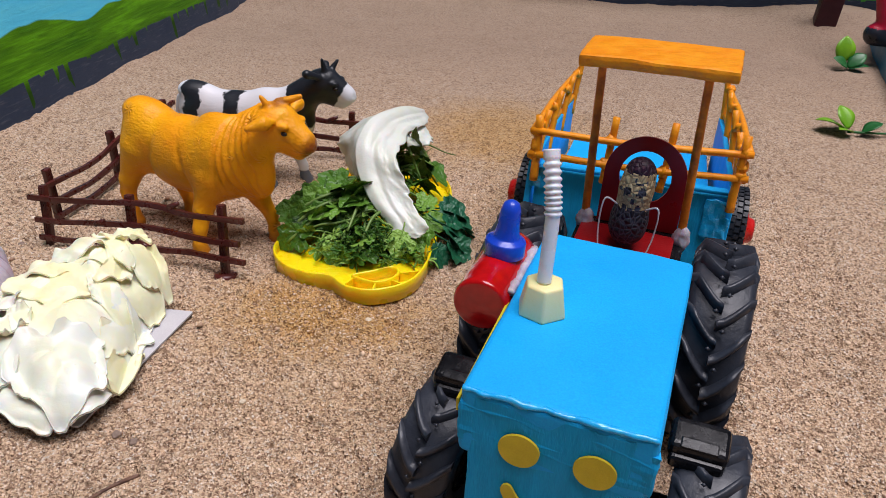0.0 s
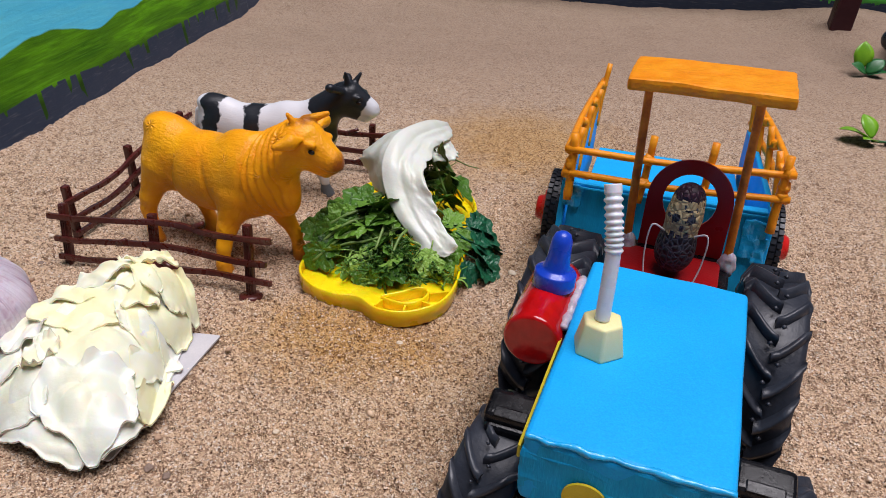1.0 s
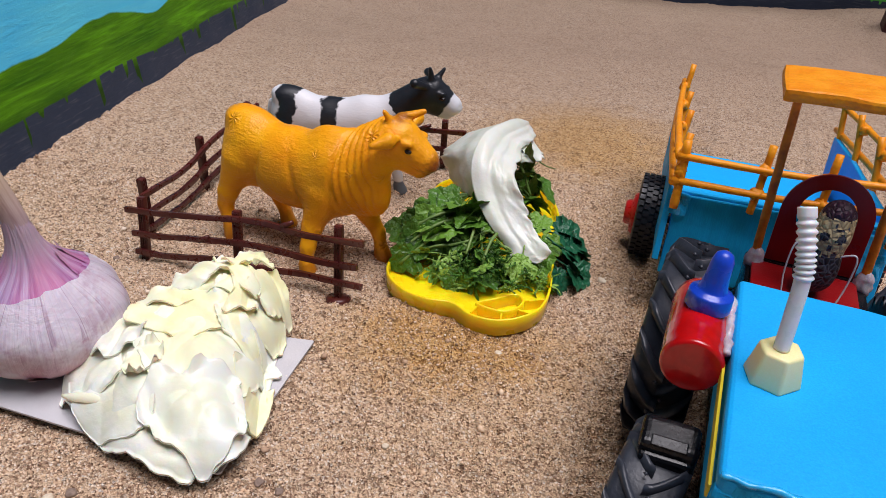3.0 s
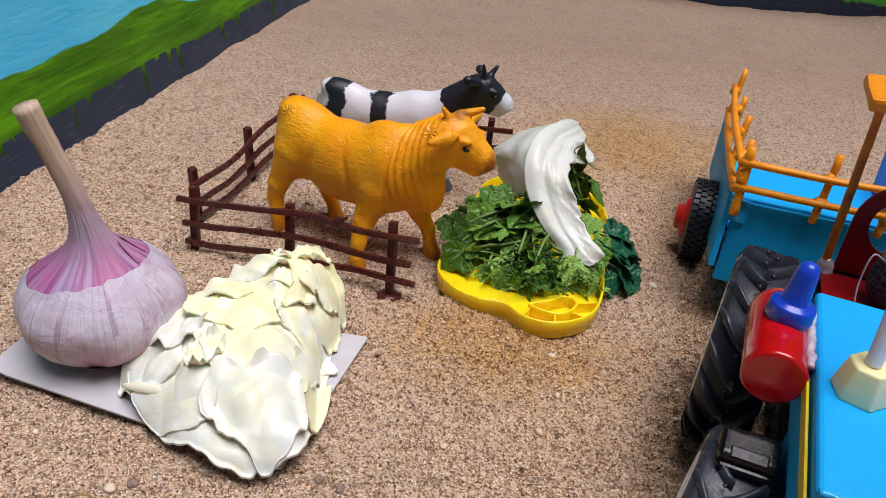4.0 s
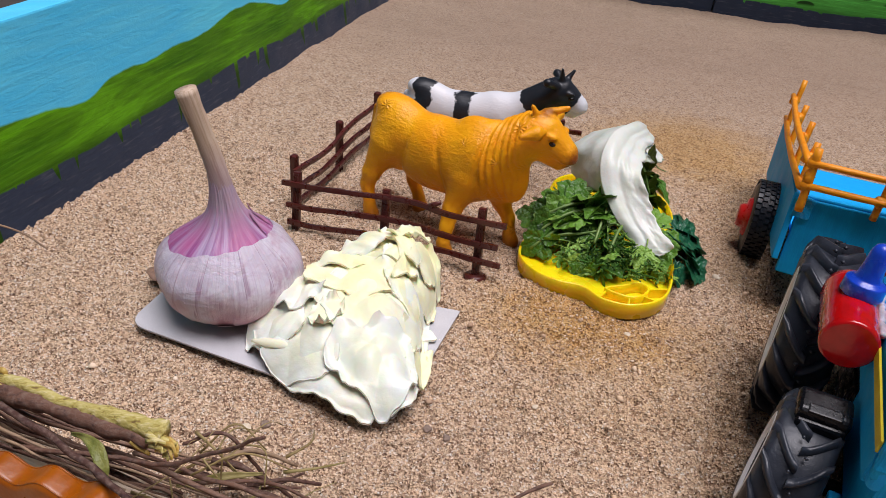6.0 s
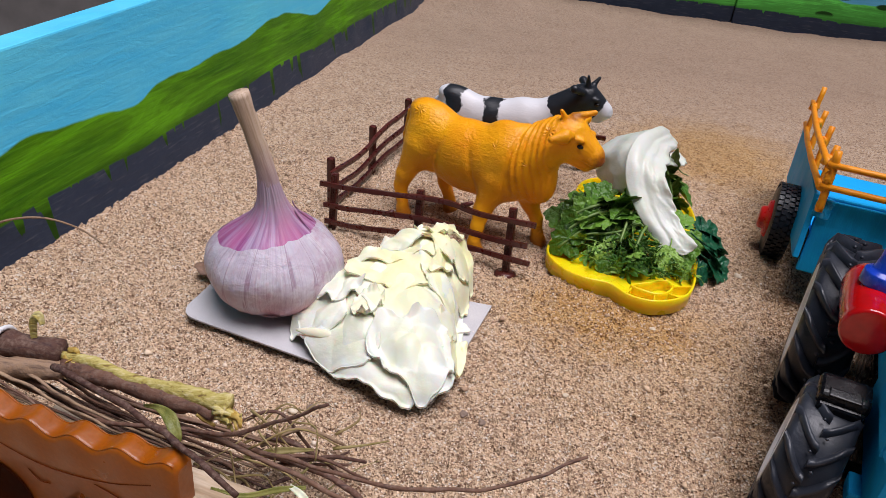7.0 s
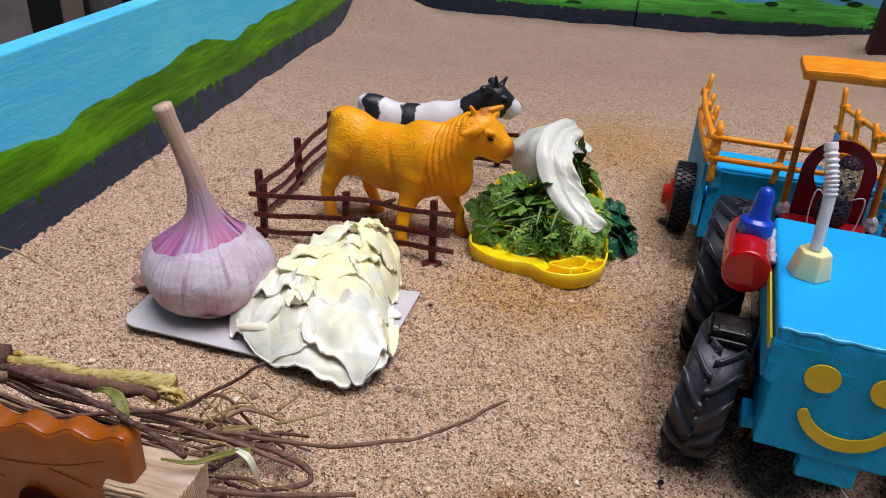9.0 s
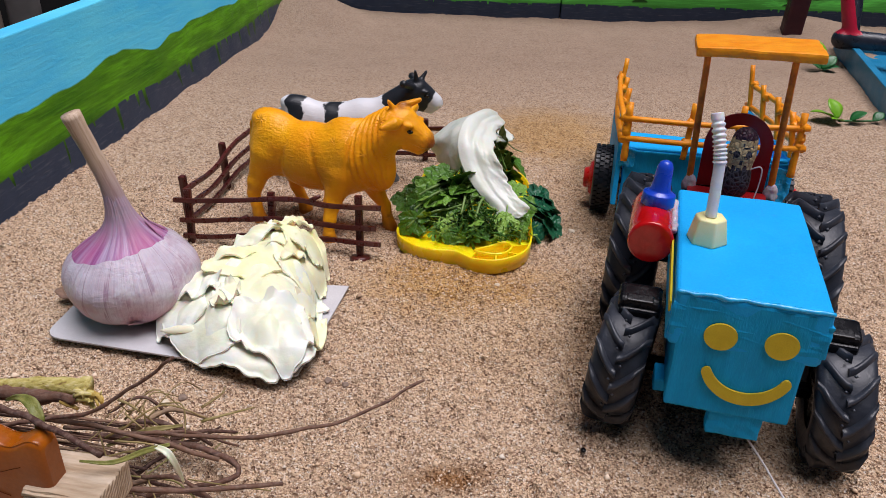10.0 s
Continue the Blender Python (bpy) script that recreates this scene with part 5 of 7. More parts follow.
# ---- the brown pen ----
def fence_post(parent, p, lean, height=0.041):
    bm = box((0.0042, 0.0036, height + 0.004), (0, 0, (height - 0.004) / 2), 0.0007)
    for k in (-1, 0, 1):
        box((0.0007, 0.0008, height * 0.97), (k * 0.0012, -0.0019, height / 2), 0.0002, 1, bm)
    post = part("post", bm, M_FENCE, parent, m=pose(p[0], p[1], 0, lean[0], lean[1], 0))
    v, f = lathe([(0.0, 0.0036), (0.0052, 0.0033), (0.0062, 0.0022), (0.0060, -0.003), (0.0, -0.003)], 20)
    part("foot", mesh_from("foot", v, f, M_FENCE), None, post)


def fence_rail(parent, pts):
    """A grooved, wavy rail."""
    line = curve_points(pts, 7)
    rows, faces = [], []
    n = len(line)
    prof = [(-0.0012, 0.0016), (-0.0013, 0.0006), (-0.0009, 0.0002), (-0.0013, -0.0003), (-0.0012, -0.0016), (0.0012, -0.0016), (0.0013, 0.0), (0.0012, 0.0016)]
    for i, p in enumerate(line):
        way = (line[min(i + 1, n - 1)] - line[max(i - 1, 0)]).normalized()
        side = way.cross(Vector((0, 0, 1))).normalized()
        up = side.cross(way)
        k = 0.86 + 0.12 * noise.noise(p * 160)
        rows += [p + side * a * k * 1.0 + up * b * k for a, b in prof]
    c = len(prof)
    for i in range(n - 1):
        faces += [(i * c + j, i * c + (j + 1) % c, (i + 1) * c + (j + 1) % c, (i + 1) * c + j) for j in range(c)]
    faces += [tuple(range(c))[::-1], tuple(range((n - 1) * c, n * c))]
    part("rail", mesh_from("rail", rows, faces, M_FENCE, smooth=False), None, parent)


def fence(m, rails, label, stubs):
    """One moulded run: three posts and three wavy rails; rails hold height, ends and rises in millimetres along the run."""
    ob = thing("toy_fence", m, label, "toy fence", "brown pen fences")
    for x in (0.0, 0.0540, 0.1080):
        fence_post(ob, (x, 0), (0, 0), 0.0400)
    for z, x0, x1, rises in rails:
        n = len(rises)
        fence_rail(ob, [(x0 + (x1 - x0) * i / (n - 1), -0.0034, z + 0.001 * r) for i, r in enumerate(rises)])
    for x, z, s in stubs:
        v, f = tube([(x, -0.0036, z), (x + 0.006 * s, -0.0040, z + 0.0030)], [0.0016, 0.0011], 7, 2)
        part("twig_stub", mesh_from("twig_stub", v, f, M_FENCE), None, ob)
    return ob


FRONT_RAILS = ((0.0335, -0.0075, 0.1222, (0, 0, 0.9, 1.8, 3.2, 3.0, 0.4, 0, 0)), (0.0212, -0.0045, 0.1190, (0, 0, 1.4, 2.4, 3.2, 2.8, 1.2, 0, 0)), (0.0115, -0.0032, 0.1215, (0, -0.4, 0.8, 2.2, 1.6, 1.4, 2.0, 0.8, 0)))
SIDE_RAILS = ((0.0325, -0.0060, 0.1160, (0, -1.2, -2.8, -2.2, 1.0, 2.6, 2.2, 2.4, 3.4)), (0.0210, -0.0040, 0.1150, (0, -1.0, -2.4, -1.4, 1.2, 2.2, 1.8, 2.0, 3.0)), (0.0115, -0.0040, 0.1150, (0, -0.8, -1.8, -1.0, 1.0, 2.0, 1.4, 1.6, 2.0)))
fence(pose(-0.1987, 0.3976, -0.0090, -11, -4.1, -15.2), FRONT_RAILS, "front run of a dark brown plastic toy fence", ((0.034, 0.0225, 1), (0.080, 0.0365, 1), (0.066, 0.0130, -1)))
fence(pose(-0.2060, 0.4265, -0.0095, 0, -2.5, 73), SIDE_RAILS, "side run of a dark brown plastic toy fence", ((0.098, 0.0345, 1),))
fence(pose(-0.1550, 0.5305, -0.0075, 0, 0, -1.5), FRONT_RAILS, "rear run of a dark brown plastic toy fence", ((0.093, 0.0345, 1), (0.096, 0.0130, 1)))

# ---- garlic and cabbage on a card ----
def card():
    bm = bmesh.new()
    # three of its corners are rounded
    corners = ((-0.1005, 0.3325, 0.001), (-0.236, 0.344, 0.008), (-0.2475, 0.2905, 0.010), (-0.1220, 0.2540, 0.002))
    pts = [Vector((x, y, 0)) for x, y, _ in corners]
    ring = []
    for i, (x, y, r) in enumerate(corners):
        p, a, b = pts[i], pts[i - 1], pts[(i + 1) % 4]
        p0, p1 = p + (a - p).normalized() * r, p + (b - p).normalized() * r
        for k in range(7):
            t = k / 6
            ring.append(bm.verts.new((1 - t) ** 2 * p0 + 2 * t * (1 - t) * p + t * t * p1))
    f = bm.faces.new(ring)
    out = bmesh.ops.extrude_face_region(bm, geom=[f])
    bmesh.ops.translate(bm, vec=(0, 0, 0.0009), verts=[v for v in out["geom"] if isinstance(v, bmesh.types.BMVert)])
    bmesh.ops.recalc_face_normals(bm, faces=bm.faces[:])
    thing("card", pose(0, 0, 0.0030), "thin grey cardboard sheet with rounded corners on the sand", "card", data=mesh_of("card", bm, M_CARD))


card()
GARLIC = pose(-0.2078, 0.3150, 0.0042, 0, 0, 0)
garlic = thing("garlic_bulb", GARLIC, "large purple-striped garlic bulb with a long dry stalk", "garlic")


def bulb_radius(h):
    keys = ((-0.001, 0.006), (0.0, 0.014), (0.002, 0.0195), (0.006, 0.0258), (0.011, 0.0298), (0.017, 0.0318), (0.023, 0.0322), (0.029, 0.0300), (0.034, 0.0260), (0.039, 0.0195), (0.044, 0.0128), (0.049, 0.0086), (0.054, 0.0064), (0.060, 0.0053), (0.064, 0.0047), (0.070, 0.0034))
    spread = [float(np.interp(h + d, [k[0] for k in keys], [k[1] for k in keys])) for d in (-0.003, -0.0015, 0.0, 0.0015, 0.003)]
    return sum(spread) / 5 if h > 0.006 else spread[2]


def garlic_surface(h0, h1, rows, cols, offset, ragged=0.0):
    verts, faces = [], []
    heights = np.linspace(0, 1, rows)
    for u in heights:
        for j in range(cols):
            a = 2 * math.pi * j / cols
            top = h1 + (0.0036 * math.cos(a - 0.2) - 0.0026 * math.sin(a) if ragged else 0.0) + ragged * (noise.noise(Vector((math.cos(a) * 3, math.sin(a) * 3, 4.0))) * 1.0 + 0.22 * noise.noise(Vector((math.cos(a) * 7, math.sin(a) * 7, 1.0))))
            h = h0 + (top - h0) * u
            r = bulb_radius(h)
            clove = 1 + 0.030 * math.sin(6 * a + 0.7) * math.exp(-((h - 0.018) / 0.016) ** 2) + 0.020 * noise.noise(Vector((math.cos(a) * 3.4, math.sin(a) * 3.4, h * 12)))
            # folds of skin gathered towards the neck
            gather = math.exp(-((h - 0.047) / 0.010) ** 2)
            clove += gather * (0.09 * noise.noise(Vector((math.cos(a) * 2.6, math.sin(a) * 2.6, 3.0))) + 0.05 * (0.5 - abs(noise.noise(Vector((math.cos(a) * 5, math.sin(a) * 5, 8.0 + h * 14)))) * 2))
            wr = 0.0004 * noise.noise(Vector((math.cos(a) * 9, math.sin(a) * 9, h * 30)))
            r = r * clove + offset + wr
            sx, sy = [float(np.interp(h, (0.044, 0.052, 0.060, 0.072), q)) for q in ((-0.0001, -0.0006, -0.0015, -0.0036), (0.0, -0.0003, -0.0007, -0.0014))]
            verts.append((r * math.cos(a) + sx, r * math.sin(a) + sy, h))
    for i in range(rows - 1):
        for j in range(cols):
            k = (j + 1) % cols
            faces.append((i * cols + j, i * cols + k, (i + 1) * cols + k, (i + 1) * cols + j))
    return verts, faces


v, f = garlic_surface(-0.001, 0.0690, 74, 120, 0.0)
part("bulb", mesh_from("bulb", v, f, M_PURPLE), None, garlic, "purple inner skin")
v, f = garlic_surface(-0.0005, 0.0368, 36, 160, 0.0005, 0.0009)
part("outer_skin", mesh_from("outer_skin", v, f, M_BULB), None, garlic, "torn pale lilac outer skin")
v, f = tube([(-0.0001, 0.0, 0.044), (-0.0006, -0.0003, 0.052), (-0.0015, -0.0007, 0.060), (-0.0036, -0.0014, 0.072), (-0.0080, -0.0026, 0.088), (-0.0130, -0.0040, 0.1050)], [0.0040, 0.0050, 0.0049, 0.0043, 0.0040, 0.0045], 20, 8, 0.08)
part("stalk", mesh_from("stalk", v, f, M_STALK), None, garlic, "dry tan stalk cut off flat")


def skin_flake(a, h, size, lift, seed):
    """A thin curling flake of dry skin."""
    verts, faces = [], []
    n = 7
    for i in range(n):
        for j in range(n):
            u, w = i / (n - 1), j / (n - 1) - 0.5
            hh = h + size * u
            aa = a + w * size / 0.02 * (1 - 0.7 * u)
            r = bulb_radius(hh) + 0.0006 + lift * u * u + 0.0006 * noise.noise(Vector((u * 4, w * 5, seed)))
            verts.append((r * math.cos(aa), r * math.sin(aa), hh))
    for i in range(n - 1):
        for j in range(n - 1):
            faces.append((i * n + j, i * n + j + 1, (i + 1) * n + j + 1, (i + 1) * n + j))
    return verts, faces


for k, (a, h, s, l) in enumerate(((0.15, 0.041, 0.009, 0.0007), (0.75, 0.040, 0.011, 0.0012), (-1.9, 0.0160, 0.006, 0.0012), (-1.35, 0.0005, 0.009, 0.0016))):
    v, f = skin_flake(a, h, s, l, k)
    part("skin_flake", mesh_from("skin_flake", v, f, M_PURPLE if k < 2 else M_BULB), None, garlic)

bm = bmesh.new()
bmesh.ops.create_grid(bm, x_segments=8, y_segments=6, size=1.0)
for v_ in bm.verts:
    x, y = v_.co.x, v_.co.y
    v_.co = Vector((0.011 * x * (1 - 0.25 * abs(y)), 0.006 * y * (1 - 0.5 * max(x, 0)), 0.0015 * math.cos(y * 1.4) + 0.0012 * noise.noise(Vector((x * 2, y * 2, 0)))))
bmesh.ops.solidify(bm, geom=bm.faces[:], thickness=0.0003)
thing("skin_scrap", pose(-0.2435, 0.3290, 0.0052, 0, 10, 30), "loose brown scrap of dry garlic skin", "garlic skin", data=mesh_of("skin_scrap", bm, M_SCRAP, True))


# the heap of torn cabbage leaves
heap = thing("cabbage_heap", pose(-0.1420, 0.3040, 0.0042), "crumpled heap of torn white and pale yellow cabbage leaves", "cabbage")


def smooth_ring(points, count):
    """A closed smooth line through points in space, evenly sampled by index."""
    n = len(points)
    pts = [Vector(p) for p in points]
    out = []
    for i in range(count):
        u = i / count * n
        k, t = int(u), u - int(u)
        a, b, c, d = [pts[(k + q) % n] for q in (-1, 0, 1, 2)]
        out.append(0.5 * (2 * b + (c - a) * t + (2 * a - 5 * b + 4 * c - d) * t * t + (3 * b - a - 3 * c + d) * t ** 3))
    return out


def heap_height(x, y):
    """The smooth back of the heap that all its leaves lie on."""
    top = float(np.interp(y, (-0.056, -0.0525, -0.047, -0.040, -0.028, -0.012, 0.010, 0.030, 0.040, 0.046, 0.050), (0.0020, 0.0090, 0.0140, 0.0175, 0.0220, 0.0262, 0.0300, 0.0316, 0.0298, 0.0235, 0.0060)))
    mid = float(np.interp(y, (-0.05, -0.03, 0.0, 0.02, 0.04), (0.0090, 0.0050, 0.0010, 0.0040, 0.0090)))
    wide = float(np.interp(y, (-0.055, -0.040, -0.028, -0.010, 0.008, 0.020, 0.035, 0.046), (0.026, 0.036, 0.052, 0.058, 0.056, 0.045, 0.034, 0.025)))
    if x > mid:
        wide = 0.0240
    d = min(abs(x - mid) / wide, 1.0)
    return top * (1 - d ** 2.3) ** (0.62 if x > mid else 0.70)


def torn_leaf(seed, layer, outline, material, lip=0.0016, ragged=0.06, fold=1.0, thick=0.0008, rings=26, count=120, label=""):
    """A thin torn leaf lying on the heap: its rim ragged and lifting here and there, its face wrinkled with the leaves below."""
    cx, cy = sum(p[0] for p in outline) / len(outline), sum(p[1] for p in outline) / len(outline)
    turn = sum((a[0] - cx) * (b[1] - cy) - (b[0] - cx) * (a[1] - cy) for a, b in zip(outline, outline[1:] + outline[:1]))
    ring = smooth_ring([(p[0], p[1], 0) for p in (outline if turn < 0 else outline[::-1])], count)
    c = Vector((cx, cy, 0))
    verts, uvs = [], []
    for i in range(rings + 1):
        s = (i / rings) ** 0.8
        for j in range(count):
            a = 2 * math.pi * j / count
            e = Vector((math.cos(a), math.sin(a), seed * 3.7))
            jag = 1 + ragged * (1.5 * noise.noise(e * 1.7) + 0.95 * noise.noise(e * 3.6) + 0.30 * noise.noise(e * 8))
            jag -= ragged * 1.6 * max(noise.noise(e * 4.1 + Vector((5, 1, 2))) - 0.25, 0)
            p = c + (ring[j] - c) * s * (1 + (jag - 1) * s ** 2)
            k = Vector((p.x, p.y, 0)) * 60
            z = max(heap_height(p.x, p.y), 0.0008) + 0.00058 * layer - 0.0026
            # wrinkles that all the leaves share: short diagonal folds at the back, broad ones in front
            back = min(max((p.y + 0.010) / 0.018, 0), 1)
            ph = (p.y * 0.90 + p.x * 0.42) * 2 * math.pi / 0.0085 + 3.0 * noise.noise(k * 0.5)
            amp = max(noise.noise(k * 0.5 + Vector((7, 1, 3))) + 0.45, 0)
            z += 0.0021 * back * amp * (0.5 + 0.5 * math.cos(ph)) ** 1.5
            # soft pillows with creases between them, some shared with the leaves below and some its own
            pillow = abs(noise.noise(k * 0.50 + 0.4 * noise.noise_vector(k * 0.6) + Vector((2, 8, 1))))
            z += fold * (0.0075 * (1 - 0.5 * back) * (min(pillow, 0.45) - 0.16) + 0.0030 * noise.noise(k * 0.5 + Vector((seed * 2.3, 1, 5))) + 0.0018 * noise.noise(k * 1.0 + Vector((seed * 1.7, 4, 2))))
            z += 0.0020 * fold * abs(noise.noise(k * 1.35 + Vector((9, 2, 4)))) + 0.00015 * noise.noise(k * 4.0)
            z -= 0.0016 * fold * max(1 - 9 * abs(noise.noise(k * 0.38 + 0.3 * noise.noise_vector(k * 0.9) + Vector((seed * 0.9, 6, 3)))), 0)
            # the lip lifts or tucks in by turns
            edge = max(s - 0.72, 0) / 0.28
            z += lip * edge ** 1.5 * (0.45 + 2.0 * noise.noise(e * 1.9 + Vector((3, 3, 3))) + 0.8 * noise.noise(e * 4.2)) - 0.0004 * max(s - 0.94, 0) / 0.06
            q = 0.0012 * s * noise.noise_vector(k * 0.8 + Vector((seed, 0, 0)))
            verts.append((p.x + q.x, p.y + q.y, max(z, 0.0010 + 0.0002 * layer)))
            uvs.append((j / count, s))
    faces = [(i * count + j, i * count + (j + 1) % count, (i + 1) * count + (j + 1) % count, (i + 1) * count + j) for i in range(rings) for j in range(count)]
    top = len(verts)
    verts += [(x, y, z - thick) for x, y, z in verts]
    uvs += uvs
    under = [tuple(q + top for q in f[::-1]) for f in faces]
    e0 = rings * count
    brim = [(e0 + j, e0 + (j + 1) % count, top + e0 + (j + 1) % count, top + e0 + j)[::-1] for j in range(count)]
    me = mesh_from("leaf", verts, faces + under + brim, material)
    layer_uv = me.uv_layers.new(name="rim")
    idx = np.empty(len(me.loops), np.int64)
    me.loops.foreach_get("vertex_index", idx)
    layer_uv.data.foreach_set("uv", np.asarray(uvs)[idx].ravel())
    return part("leaf", me, None, heap, label)


def cabbage():
    W, Y, C = M_CABBAGE, M_CABBAGE_YELLOW, M_CABBAGE_CREAM
    # the lowest leaves
    torn_leaf(1, 0, ((-0.048, -0.018), (-0.024, -0.042), (0.002, -0.0525), (0.019, -0.0560), (0.0285, -0.038), (0.030, 0.004), (0.014, 0.036), (-0.026, 0.028), (-0.044, 0.010)), W)
    torn_leaf(2, 1, ((-0.022, 0.010), (0.006, 0.000), (0.026, 0.010), (0.028, 0.028), (0.018, 0.046), (0.0, 0.048), (-0.022, 0.036)), Y, label="pale yellow leaf")
    # white leaves at the side
    torn_leaf(3, 1, ((-0.0500, -0.021), (-0.0505, 0.000), (-0.046, 0.011), (-0.034, 0.010), (-0.027, -0.008), (-0.024, -0.022), (-0.036, -0.028)), W, 0.0024)
    torn_leaf(4, 2, ((-0.040, -0.028), (-0.030, -0.022), (-0.012, -0.022), (-0.006, -0.037), (-0.012, -0.045), (-0.029, -0.040)), W, 0.0012, 0.05, 0.5, label="thick white leaf stalk")
    torn_leaf(5, 4, ((-0.0440, 0.004), (-0.040, 0.016), (-0.0315, 0.025), (-0.020, 0.014), (-0.019, 0.000), (-0.0225, -0.009), (-0.0305, -0.0145), (-0.040, -0.008)), W, 0.0026, 0.08)
    # hanging strips
    torn_leaf(6, 3, ((0.017, -0.008), (0.024, -0.001), (0.0305, -0.014), (0.0300, -0.030), (0.0245, -0.0370), (0.0205, -0.020)), Y, 0.0022, 0.09, label="pale yellow leaf with brown edges")
    torn_leaf(7, 4, ((0.0255, -0.012), (0.0310, -0.008), (0.0320, -0.020), (0.0290, -0.0345), (0.0245, -0.029)), Y, 0.0020, 0.09, rings=14, count=72)
    torn_leaf(8, 5, ((0.018, -0.002), (0.027, -0.001), (0.0325, 0.002), (0.028, 0.007), (0.020, 0.008)), W, 0.0020, 0.08, rings=14, count=72)
    # the broad middle leaf, and the front one on it
    torn_leaf(9, 4, ((-0.0225, -0.003), (-0.015, -0.020), (0.0, -0.031), (0.018, -0.032), (0.026, -0.014), (0.022, 0.006), (0.0, 0.012), (-0.014, 0.010)), C, 0.0014, 0.06, 0.8)
    torn_leaf(10, 6, ((-0.0105, -0.040), (-0.008, -0.0235), (0.003, -0.0240), (0.010, -0.0185), (0.0230, -0.0200), (0.0275, -0.036), (0.0195, -0.0535), (0.004, -0.0495)), W, 0.0024, 0.085, 1.5)
    torn_leaf(11, 6, ((-0.0215, -0.023), (-0.018, -0.012), (-0.0095, -0.0125), (-0.0080, -0.021), (-0.014, -0.0280)), C, 0.0034, 0.06, rings=16, count=84)
    # yellow leaves piled towards the back
    torn_leaf(12, 6, ((-0.0285, 0.002), (-0.013, -0.0045), (0.000, -0.0065), (0.011, 0.000), (0.0235, -0.0055), (0.0255, 0.004), (0.012, 0.014), (-0.012, 0.022), (-0.0275, 0.019)), Y, 0.0016, 0.07, label="broad pale yellow leaf")
    for k, (x, y, w, turn) in enumerate(((0.010, 0.0120, 0.66, -0.9), (-0.006, 0.0185, 0.86, 0.5), (0.0115, 0.0215, 0.66, -1.2), (-0.005, 0.0280, 0.62, 0.9), (0.0085, 0.0300, 0.66, -0.5), (0.0135, 0.0370, 0.46, 0.8))):
        c, q = math.cos(turn), math.sin(turn)
        rim = [(x + (a * c - b * q) * w, y + (a * q + b * c) * w) for a, b in ((-0.024, 0.007), (-0.012, -0.004 - 0.003 * (k % 2)), (0.004, -0.0095 + 0.003 * (k % 3)), (0.0175, -0.0110), (0.0180, 0.004), (0.004, 0.010), (-0.014, 0.0115))]
        torn_leaf(13 + k, 7 + k, rim, Y if k % 3 else C, 0.0013 + 0.0002 * k, 0.11, 1.15, label="pale yellow leaf")
    torn_leaf(22, 9, ((0.0150, 0.030), (0.0165, 0.0215), (0.0245, 0.0200), (0.0300, 0.0290), (0.0285, 0.0400), (0.0185, 0.0420)), Y, 0.0046, 0.11, 1.4, rings=18, count=90, label="ruffled yellow-green leaf end")
    v, f = tube([(-0.0455, -0.0250, 0.0090), (-0.038, -0.0275, 0.0108), (-0.031, -0.0290, 0.0120), (-0.024, -0.0300, 0.0122)], [0.0005, 0.0022, 0.0020, 0.0008], 8, 5, 0.25, 0.4)
    part("leaf_stalk", mesh_from("leaf_stalk", v, f, M_CABBAGE), None, heap)


cabbage()

# ---- the yellow tray with greens ----
TRAY_LINE = ((-0.0655, 0.3710), (-0.0525, 0.3628), (-0.0395, 0.3605), (-0.0300, 0.3515), (-0.0160, 0.3492), (-0.0005, 0.3572), (0.0080, 0.3735), (0.0135, 0.4050), (0.0210, 0.4450), (0.0180, 0.4760), (-0.0020, 0.4930), (-0.0280, 0.4955), (-0.0480, 0.4830), (-0.0560, 0.4500), (-0.0640, 0.4150), (-0.0725, 0.3880))
tray = thing("feeding_tray", pose(0, 0, 0.0), "shallow bright yellow plastic toy tray on the sand", "tray")


def closed_line(points, steps):
    n = len(points)
    out = []
    for i in range(n):
        a, b, c, d = [Vector((*points[(i + k) % n], 0)) for k in (-1, 0, 1, 2)]
        for k in range(steps):
            t = k / steps
            out.append(0.5 * (2 * b + (c - a) * t + (2 * a - 5 * b + 4 * c - d) * t * t + (3 * b - a - 3 * c + d) * t ** 3))
    return out


def rim_wall(line, z0, z1, thick, flare=0.0):
    """A closed upright wall along a line."""
    n = len(line)
    verts, faces = [], []
    for i, p in enumerate(line):
        way = (line[(i + 1) % n] - line[i - 1]).normalized()
        out = Vector((way.y, -way.x, 0))
        for off, z in ((0, z0), (flare, z1 - 0.0004), (flare - 0.0004, z1), (flare - thick + 0.0004, z1), (flare - thick, z1 - 0.0004), (-thick, z0)):
            q = p + out * off
            verts.append((q.x, q.y, z))
    for i in range(n):
        j = (i + 1) % n
        faces += [(i * 6 + k, j * 6 + k, j * 6 + (k + 1) % 6, i * 6 + (k + 1) % 6) for k in range(6)]
    return verts, faces


